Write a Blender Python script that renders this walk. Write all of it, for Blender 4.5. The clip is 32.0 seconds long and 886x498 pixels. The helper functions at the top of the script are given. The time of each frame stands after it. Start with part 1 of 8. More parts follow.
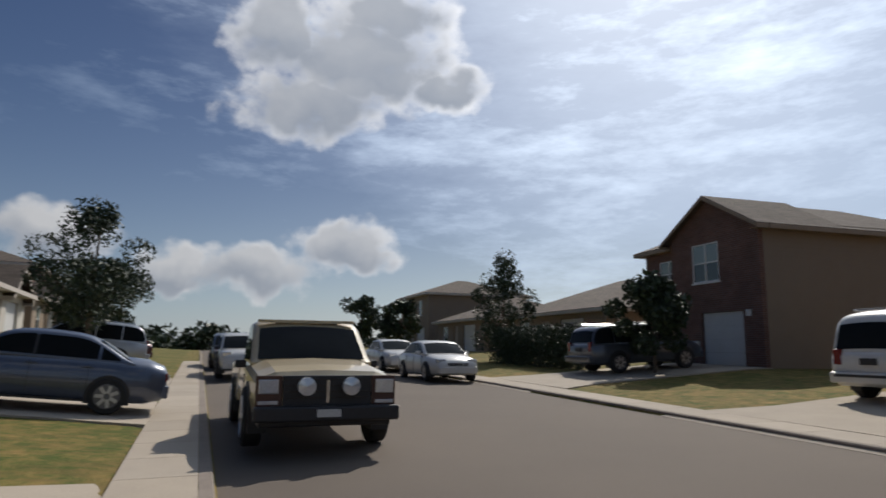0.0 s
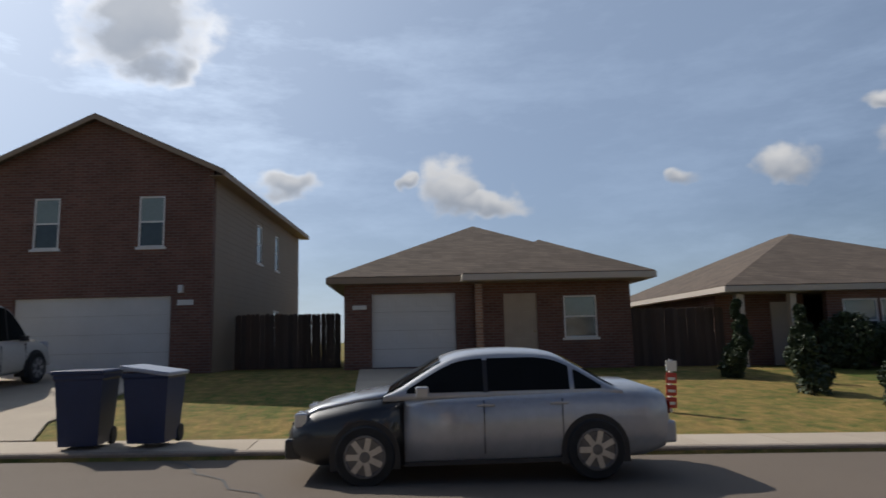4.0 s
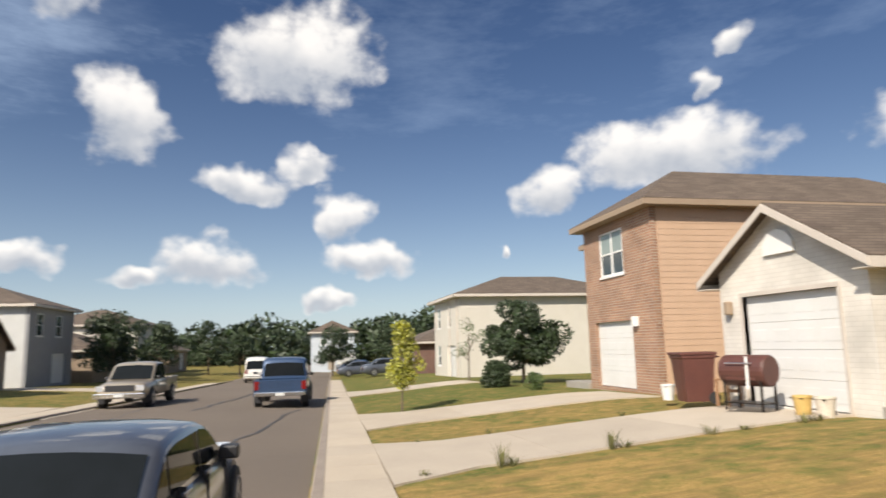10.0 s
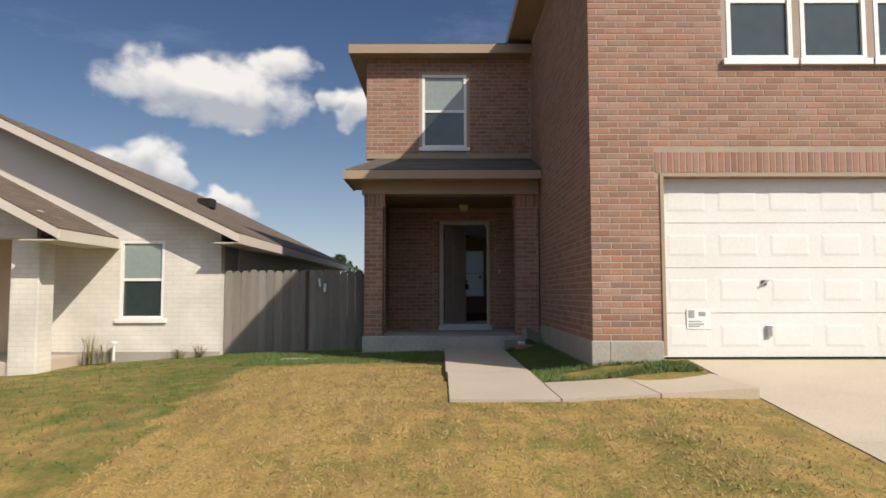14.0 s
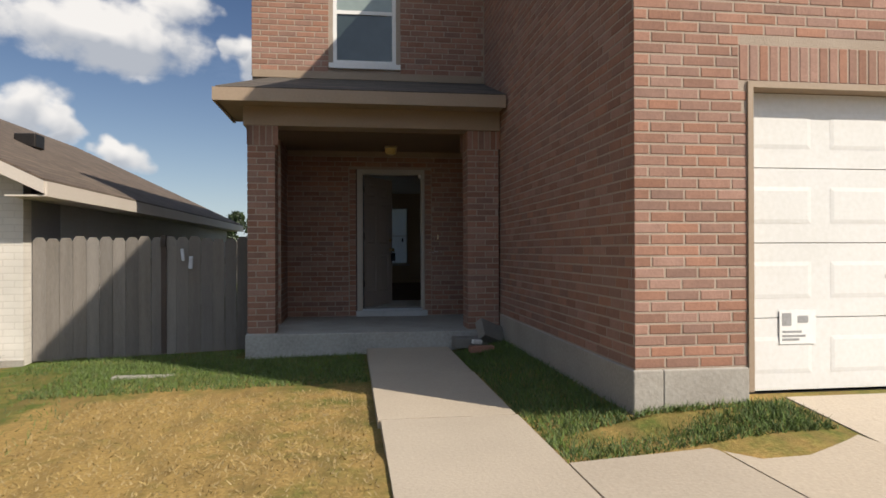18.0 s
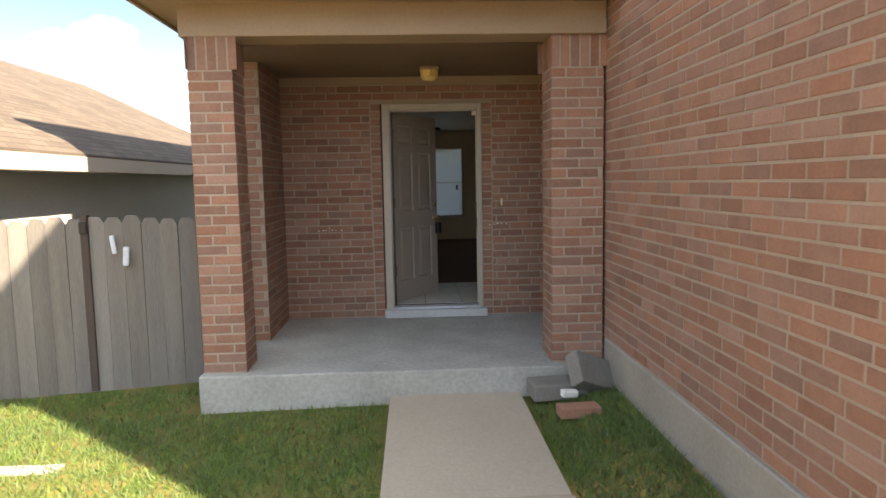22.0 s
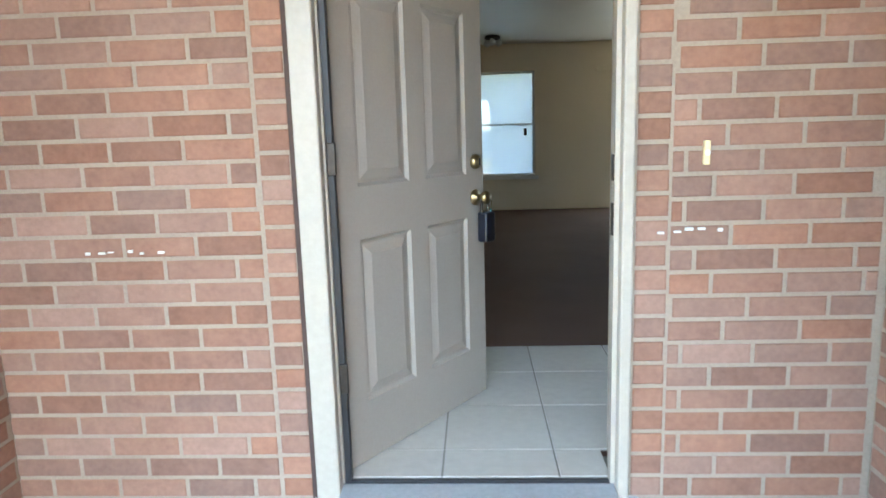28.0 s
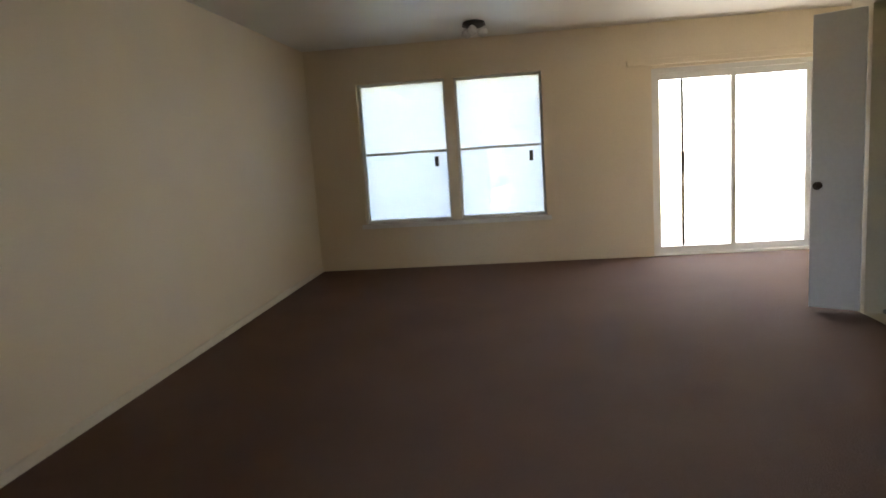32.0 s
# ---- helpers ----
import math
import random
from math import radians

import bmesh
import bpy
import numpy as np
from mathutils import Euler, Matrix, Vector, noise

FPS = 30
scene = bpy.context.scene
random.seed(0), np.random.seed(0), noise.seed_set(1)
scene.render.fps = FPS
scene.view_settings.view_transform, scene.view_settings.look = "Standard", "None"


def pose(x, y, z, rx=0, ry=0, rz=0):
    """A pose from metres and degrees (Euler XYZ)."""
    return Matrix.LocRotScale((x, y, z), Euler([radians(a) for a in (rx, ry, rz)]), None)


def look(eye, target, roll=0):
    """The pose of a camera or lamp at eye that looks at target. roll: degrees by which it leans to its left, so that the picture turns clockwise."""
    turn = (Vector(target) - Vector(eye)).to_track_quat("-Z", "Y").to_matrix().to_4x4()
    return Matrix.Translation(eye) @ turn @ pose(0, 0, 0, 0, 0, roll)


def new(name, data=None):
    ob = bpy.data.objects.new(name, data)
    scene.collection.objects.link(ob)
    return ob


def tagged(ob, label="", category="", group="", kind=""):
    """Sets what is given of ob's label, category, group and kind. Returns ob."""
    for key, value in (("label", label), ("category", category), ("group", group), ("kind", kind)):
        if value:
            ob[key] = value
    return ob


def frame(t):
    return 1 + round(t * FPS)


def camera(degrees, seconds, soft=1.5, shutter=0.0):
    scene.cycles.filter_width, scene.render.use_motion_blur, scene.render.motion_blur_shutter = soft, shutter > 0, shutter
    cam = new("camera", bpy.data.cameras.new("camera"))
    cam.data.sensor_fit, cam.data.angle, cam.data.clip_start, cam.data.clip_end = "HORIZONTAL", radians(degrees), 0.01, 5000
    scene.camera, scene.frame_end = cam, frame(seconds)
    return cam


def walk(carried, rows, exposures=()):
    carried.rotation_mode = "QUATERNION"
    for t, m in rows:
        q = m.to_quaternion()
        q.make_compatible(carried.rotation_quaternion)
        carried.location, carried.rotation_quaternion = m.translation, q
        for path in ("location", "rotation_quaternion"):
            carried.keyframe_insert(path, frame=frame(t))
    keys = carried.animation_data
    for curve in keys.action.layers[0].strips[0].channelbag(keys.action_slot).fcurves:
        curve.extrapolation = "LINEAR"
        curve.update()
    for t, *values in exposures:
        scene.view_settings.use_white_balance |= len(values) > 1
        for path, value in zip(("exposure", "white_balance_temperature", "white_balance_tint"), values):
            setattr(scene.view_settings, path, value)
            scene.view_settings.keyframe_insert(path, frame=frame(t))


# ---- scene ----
cam = camera(68.0, 32.0, soft=1.6, shutter=0.3)
PATH = [
    (0, (-0.526, -15.382, 0.585), (1.298, -16.144, 0.889), 0.5),
    (0.5, (-0.463, -15.295, 0.582), (1.218, -16.336, 0.885), 0.3),
    (1, (-0.397, -15.354, 0.608), (1.102, -16.642, 0.912), 0.2),
    (1.5, (-0.32, -15.419, 0.631), (0.935, -16.947, 0.933), -0.1),
    (2, (-0.316, -15.409, 0.646), (0.64, -17.141, 0.943), -0.5),
    (2.5, (-0.401, -15.554, 0.636), (0.25, -17.423, 0.924), -0.6),
    (3, (-0.42, -15.505, 0.6), (-0.082, -17.456, 0.88), -0.8),
    (3.5, (-0.464, -15.554, 0.53), (-0.409, -17.534, 0.805), -1.1),
    (5.5, (-0.502, -15.684, 0.699), (-1.402, -17.446, 0.994), -1.6),
    (6, (-0.515, -15.579, 0.746), (-1.634, -17.21, 1.046), -1.4),
    (6.5, (-0.560, -15.571, 0.725), (-1.891, -17.032, 1.033), -1.3),
    (7, (-0.620, -15.515, 0.645), (-2.135, -16.780, 0.962), -1.3),
    (7.5, (-0.670, -15.346, 0.593), (-2.346, -16.389, 0.913), -1.3),
    (8, (-0.690, -15.348, 0.593), (-2.504, -16.129, 0.911), -1.5),
    (8.5, (-0.690, -15.349, 0.597), (-2.600, -15.853, 0.909), -1.4),
    (9, (-0.680, -15.354, 0.605), (-2.644, -15.578, 0.909), -1.3),
    (9.5, (-0.740, -15.347, 0.595), (-2.715, -15.262, 0.897), -1.4),
    (10, (-0.770, -15.345, 0.598), (-2.704, -14.925, 0.889), -1.4),
    (10.5, (-1.014, -15.338, 0.595), (-2.817, -14.52, 0.874), -1.3),
    (11, (-1.17, -15.234, 0.631), (-2.755, -14.04, 0.883), -1.2),
    (11.5, (-1.053, -15.06, 0.68), (-2.366, -13.567, 0.896), -0.9),
    (12, (-0.755, -15.032, 0.739), (-1.751, -13.307, 0.914), -0.5),
    (12.5, (-0.505, -14.517, 0.782), (-1.193, -12.645, 0.935), -0.2),
    (13, (-0.46, -14.113, 0.751), (-0.855, -12.157, 0.897), -0.0),
    (13.5, (-0.463, -13.903, 0.798), (-0.619, -11.913, 0.926), -0.1),
    (14, (-0.493, -13.495, 0.737), (-0.488, -11.5, 0.873), -0.1),
    (14.5, (-0.464, -13.123, 0.732), (-0.391, -11.129, 0.865), -0.2),
    (16.5, (-0.612, -11.625, 0.783), (-0.457, -9.633, 0.874), -0.1),
    (17, (-0.611, -11.101, 0.864), (-0.414, -9.112, 0.92), -0.1),
    (17.5, (-0.587, -10.56, 0.95), (-0.362, -8.573, 0.975), -0.3),
    (18, (-0.619, -10.047, 0.991), (-0.343, -8.066, 0.996), -0.2),
    (18.5, (-0.58, -9.537, 1.027), (-0.273, -7.561, 1.014), -0.1),
    (19, (-0.612, -9.085, 1.084), (-0.268, -7.115, 1.05), -0.1),
    (19.5, (-0.591, -8.651, 1.136), (-0.237, -6.683, 1.085), 0.1),
    (20, (-0.457, -8.309, 1.21), (-0.142, -6.336, 1.133), 0.2),
    (20.5, (-0.41, -7.962, 1.238), (-0.129, -5.984, 1.146), 0.3),
    (21, (-0.311, -7.57, 1.27), (-0.11, -5.584, 1.148), -0.6),
    (21.5, (-0.265, -7.288, 1.386), (-0.122, -5.301, 1.204), -1.0),
    (22, (-0.235, -6.907, 1.423), (-0.146, -4.919, 1.219), -1.1),
    (22.5, (-0.178, -6.475, 1.397), (-0.128, -4.487, 1.19), -0.9),
    (23, (-0.152, -6.07, 1.412), (-0.095, -4.084, 1.186), -0.6),
    (23.5, (-0.102, -5.629, 1.425), (-0.05, -3.645, 1.178), -0.5),
    (24, (-0.072, -5.206, 1.43), (-0.021, -3.224, 1.163), -0.1),
    (24.5, (-0.026, -4.818, 1.447), (0.018, -2.841, 1.15), -0.5),
    (26.5, (0.021, -2.987, 1.321), (0.014, -1.02, 0.963), -1.2),
    (27, (-0.006, -2.651, 1.322), (-0.019, -0.687, 0.943), -1.4),
    (27.5, (0.012, -2.336, 1.3), (-0.049, -0.371, 0.932), -1.5),
    (28, (0.015, -2.006, 1.274), (-0.088, -0.038, 0.932), -1.7),
    (28.5, (0.028, -1.679, 1.245), (-0.121, 0.293, 0.942), -1.7),
    (29, (0.075, -1.331, 1.317), (-0.182, 0.617, 0.946), -2.6),
    (29.5, (0.049, -1.034, 1.339), (-0.154, 0.922, 0.973), -3.6),
    (30, (0.019, -0.721, 1.337), (-0.112, 1.245, 0.991), -5.5),
    (30.5, (0.061, -0.487, 1.385), (-0.035, 1.472, 0.994), -5.3),
    (31, (0.083, -0.021, 1.374), (0.03, 1.936, 0.966), -5.5),
    (31.5, (0.203, 0.039, 1.566), (-0.009, 1.993, 1.193), -3.7),
    (32, (0.587, 0.802, 1.407), (0.36, 2.766, 1.109), -3.8),
]
EXPOSURES = [(0, -0.5, 6350, 11), (3, -0.45, 6350, 11), (6, 0.2, 6550, 10), (9, 0.47, 6750, 11), (14, 0.25, 6800, 11), (17, 0.22, 6700, 11), (19, 0.6, 6950, 11),
             (20, 1.25, 7250, 11), (21, 1.8, 7650, 11), (23, 2.6, 7650, 9), (24.5, 3.05, 6950, 4), (26.5, 3.9, 6600, 2), (28, 4.58, 6350, 0), (29, 4.45, 6250, 1), (30, 4.38, 6300, 1), (31, 4.65, 6600, 7), (31.5, 4.85, 7000, 9), (32, 5.4, 7600, 14)]
walk(cam, [(t, look(eye, target, roll)) for t, eye, target, roll in PATH], EXPOSURES)

# clouds of the day: heading, height, half width, half height in degrees
EAST_CLOUDS = [
    (97.9, 26.0, 4.0, 3.6), (101.2, 20.2, 7.4, 2.7), (105.1, 24.4, 8.9, 4.9), (112.9, 22.3, 5.3, 2.2), (108.1, 28.5, 5.5, 2.9), (103.6, 8.6, 4.8, 2.2), (96.1, 6.4, 6.8, 1.9), (89.9, 6.6, 2.5, 1.8), (81.4, 8.6, 4.4, 1.7), (160.4, 25.4, 5.8, 4.1), (161.5, 22.2, 3.3, 1.7),
]
SOUTH_CLOUDS = [
    (172.2, 13.4, 3.0, 1.2), (-172.7, 13.5, 2.9, 2.9), (-169.3, 11.9, 3.3, 1.2), (-177.1, 14.3, 1.6, 0.8), (-145.6, 13.4, 2.5, 1.4), (-136.1, 13.4, 3.8, 2.0), (-139.2, 16.7, 1.2, 0.7), (-120.6, 25.7, 3.1, 1.7), (-130.8, 8.3, 1.8, 1.2), (-122.5, 14.3, 0.9, 1.4), (-118.2, 10.8, 3.5, 1.2), (-116.7, 6.5, 4.6, 1.0), (-153.6, 12.7, 1.7, 0.7),
]
WEST_CLOUDS = [
    (-120.8, 27.9, 3.4, 2.5), (-110.1, 27.2, 2.6, 1.9), (-90.2, 24.5, 6.6, 4.0), (-104.8, 18.6, 3.1, 3.7), (-93.8, 14.2, 4.8, 1.5), (-88.8, 15.4, 2.5, 1.6), (-86.1, 11.1, 2.2, 2.3), (-84.7, 7.6, 3.4, 1.5), (-97.5, 7.3, 4.1, 2.1), (-111.6, 7.2, 3.0, 1.0), (-102.3, 6.1, 2.8, 0.9), (-87.4, 3.9, 2.0, 0.9),
]
NORTH_CLOUDS = [
    (-58.1, 15.2, 9.2, 3.0), (-67.9, 13.0, 3.2, 2.1), (-40.1, 15.2, 4.6, 2.3), (-52.3, 23.8, 1.8, 1.0), (-55.2, 20.6, 1.2, 1.4), (-72.8, 8.4, 0.7, 0.7), (-20.1, 16.7, 8.9, 2.7), (-14.6, 18.7, 3.3, 1.7), (-8.1, 15.4, 2.5, 1.7), (-24.8, 10.8, 3.5, 1.7), (-18.5, 16.2, 5.4, 2.6), (-9.6, 16.3, 1.5, 1.3), (-22.6, 9.5, 1.9, 1.7), (-18.6, 6.7, 2.1, 1.3),
]
# ---- daylight: afternoon sun from the street side, hazy blue sky with fair-weather clouds ----
SUN_TO = Vector((0.565, -0.525, 0.655)).normalized()
sun_data = bpy.data.lights.new("sun", "SUN")
sun_data.energy, sun_data.angle, sun_data.color = 5.0, radians(0.6), (1.0, 0.93, 0.82)
sun = new("sun", sun_data)
sun.matrix_world = look(SUN_TO * 100, (0, 0, 0))

world = bpy.data.worlds.new("sky")
scene.world = world
world.use_nodes = True
wt = world.node_tree
wt.nodes.clear()


def wn(kind, **kw):
    n = wt.nodes.new(kind)
    for k, v in kw.items():
        if k == "op":
            n.operation = v
        elif k == "typ":
            n.sky_type = v
    return n


def wmath(op, a, b=None, c=None, clamp=False):
    n = wt.nodes.new("ShaderNodeMath")
    n.operation, n.use_clamp = op, clamp
    for i, v in enumerate((a, b, c)):
        if v is None:
            continue
        if isinstance(v, (int, float)):
            n.inputs[i].default_value = v
        else:
            wt.links.new(v, n.inputs[i])
    return n.outputs[0]


w_out = wn("ShaderNodeOutputWorld")
w_bg = wn("ShaderNodeBackground")
w_bg.inputs["Strength"].default_value = 0.068
w_sky = wn("ShaderNodeTexSky", typ="NISHITA")
w_sky.sun_disc = False
w_sky.sun_elevation = math.asin(SUN_TO.z)
w_sky.sun_rotation = math.atan2(SUN_TO.x, SUN_TO.y)
w_sky.air_density, w_sky.dust_density, w_sky.ozone_density = 1.0, 0.7, 1.9
w_co = wn("ShaderNodeTexCoord")
w_sep = wn("ShaderNodeSeparateXYZ")
wt.links.new(w_co.outputs["Generated"], w_sep.inputs[0])
w_az = wmath("ARCTAN2", w_sep.outputs[0], w_sep.outputs[1])
w_el = wmath("ARCSINE", w_sep.outputs[2])


def wnoise(scale, detail, rough, zscale=1.0):
    m = wn("ShaderNodeMapping")
    m.inputs["Scale"].default_value = (1, 1, zscale)
    wt.links.new(w_co.outputs["Generated"], m.inputs[0])
    n = wn("ShaderNodeTexNoise")
    n.inputs["Scale"].default_value, n.inputs["Detail"].default_value, n.inputs["Roughness"].default_value = scale, detail, rough
    wt.links.new(m.outputs[0], n.inputs["Vector"])
    return n


warp = wnoise(9.0, 3, 0.6)
wsep = wn("ShaderNodeSeparateColor")
wt.links.new(warp.outputs["Color"], wsep.inputs[0])
az = wmath("MULTIPLY_ADD", wmath("SUBTRACT", wsep.outputs[0], 0.5), 0.14, w_az)
el = wmath("MULTIPLY_ADD", wmath("SUBTRACT", wsep.outputs[1], 0.5), 0.09, w_el)
puff = wnoise(21.0, 6, 0.52, 1.3)
edge = wmath("MULTIPLY", wmath("SUBTRACT", puff.outputs["Fac"], 0.5), 2.2)


def cloud_field(rows, start):
    """The nearest of a group of rounded cloud cells, and how high in its cell a point lies."""
    total, tone = start, None
    for a, e, ra, re in rows:
        u = wmath("MULTIPLY", wmath("SUBTRACT", az, radians(a)), 1 / radians(ra * 1.02))
        v = wmath("MULTIPLY", wmath("SUBTRACT", el, radians(e)), 1 / radians(re * 1.08))
        d = wmath("SUBTRACT", 1.0, wmath("ADD", wmath("MULTIPLY", u, u), wmath("MULTIPLY", v, v)))
        low = wmath("MULTIPLY", wmath("MAXIMUM", d, 0.0), v)
        total = d if total is None else wmath("MAXIMUM", total, d)
        tone = low if tone is None else wmath("ADD", tone, low)
    return total, tone


field, tones = None, []
for group_rows in (EAST_CLOUDS, SOUTH_CLOUDS, WEST_CLOUDS, NORTH_CLOUDS):
    field, t_low = cloud_field(group_rows, field)
    tones.append(t_low)
tone = wmath("ADD", wmath("ADD", tones[0], tones[1]), wmath("ADD", tones[2], tones[3]))
dens = wmath("ADD", wmath("MAXIMUM", field, -3.0), edge)
mask = wn("ShaderNodeMapRange")
mask.interpolation_type = "SMOOTHSTEP"
mask.inputs["From Min"].default_value, mask.inputs["From Max"].default_value = -0.25, 0.75
wt.links.new(dens, mask.inputs["Value"])
# thin high haze streaks, thicker towards the sun
cirrus = wnoise(3.2, 6, 0.65, 3.5)
sunv = wn("ShaderNodeVectorMath", op="DOT_PRODUCT")
wt.links.new(w_co.outputs["Generated"], sunv.inputs[0])
sunv.inputs[1].default_value = SUN_TO
near_sun = wmath("POWER", wmath("MAXIMUM", sunv.outputs["Value"], 0.0), 5.0)
haze = wn("ShaderNodeMapRange")
haze.inputs["From Min"].default_value, haze.inputs["From Max"].default_value = 0.48, 0.78
wt.links.new(cirrus.outputs["Fac"], haze.inputs["Value"])
haze_amt = wmath("MULTIPLY", haze.outputs[0], wmath("MULTIPLY_ADD", near_sun, 0.6, 0.13), clamp=True)
# horizon milkiness
horiz = wmath("POWER", wmath("SUBTRACT", 1.0, wmath("ABSOLUTE", w_sep.outputs[2])), 7.0)
# a broad cirrus veil in the southern sky
veil_dot = wn("ShaderNodeVectorMath", op="DOT_PRODUCT")
wt.links.new(w_co.outputs["Generated"], veil_dot.inputs[0])
veil_dot.inputs[1].default_value = Vector((0.10, -0.75, 0.65)).normalized()
veil = wn("ShaderNodeMapRange")
veil.interpolation_type = "SMOOTHSTEP"
veil.inputs["From Min"].default_value, veil.inputs["From Max"].default_value = 0.22, 0.8
wt.links.new(wmath("MULTIPLY_ADD", wmath("SUBTRACT", cirrus.outputs["Fac"], 0.5), 0.5, veil_dot.outputs["Value"]), veil.inputs["Value"])
haze_v = wmath("ADD", haze_amt, wmath("MULTIPLY", veil.outputs[0], 0.4), clamp=True)
haze_all = wmath("MAXIMUM", haze_v, wmath("MULTIPLY", horiz, 0.42))


def wmix(fac, a, b):
    n = wn("ShaderNodeMix")
    n.data_type = "RGBA"
    if isinstance(fac, (int, float)):
        n.inputs[0].default_value = fac
    else:
        wt.links.new(fac, n.inputs[0])
    for i, v in ((6, a), (7, b)):
        if isinstance(v, tuple):
            n.inputs[i].default_value = (*v, 1)
        else:
            wt.links.new(v, n.inputs[i])
    return n.outputs[2]


shade = wn("ShaderNodeMapRange")
shade.inputs["From Min"].default_value, shade.inputs["From Max"].default_value = -0.35, 0.3
wt.links.new(wmath("ADD", tone, wmath("MULTIPLY", edge, 0.25)), shade.inputs["Value"])
# clouds before the sun: bright rims round grey hearts
rim = wmath("POWER", wmath("MAXIMUM", sunv.outputs["Value"], 0.0), 4.0, clamp=True)
heart = wn("ShaderNodeMapRange")
heart.interpolation_type = "SMOOTHSTEP"
heart.inputs["From Min"].default_value, heart.inputs["From Max"].default_value = 0.12, 0.8
wt.links.new(wmath("MULTIPLY_ADD", edge, 0.45, wmath("MAXIMUM", field, -3.0)), heart.inputs["Value"])
lit_cloud = wmix(shade.outputs[0], (5.8, 6.3, 7.1), (11.6, 11.5, 11.3))
back_cloud = wmix(heart.outputs[0], (26.0, 26.0, 26.0), (7.6, 8.4, 9.6))
cloud_col = wmix(rim, lit_cloud, back_cloud)
blue = wn("ShaderNodeHueSaturation")
blue.inputs["Hue"].default_value = 0.51
blue.inputs["Saturation"].default_value, blue.inputs["Value"].default_value = 1.2, 0.82
wt.links.new(w_sky.outputs[0], blue.inputs["Color"])
sky_hazed = wmix(haze_all, blue.outputs[0], wmix(near_sun, (9.7, 12.3, 16.0), (30.0, 33.5, 37.5)))
sky_col = wmix(wmath("MULTIPLY", mask.outputs[0], 0.93), sky_hazed, cloud_col)
wt.links.new(sky_col, w_bg.inputs["Color"])
wt.links.new(w_bg.outputs[0], w_out.inputs[0])

# sky light through the glass patio door
patio_data = bpy.data.lights.new("patio_daylight", "AREA")
patio_data.shape, patio_data.size, patio_data.size_y = "RECTANGLE", 1.58, 1.9
patio_data.energy, patio_data.color = 1.05, (0.96, 1.0, 1.0)
patio_light = new("patio_daylight", patio_data)
patio_light.matrix_world = look((2.9, 8.26, 1.1), (2.9, 5.0, 1.1))
# ---- materials ----
MATS = {}


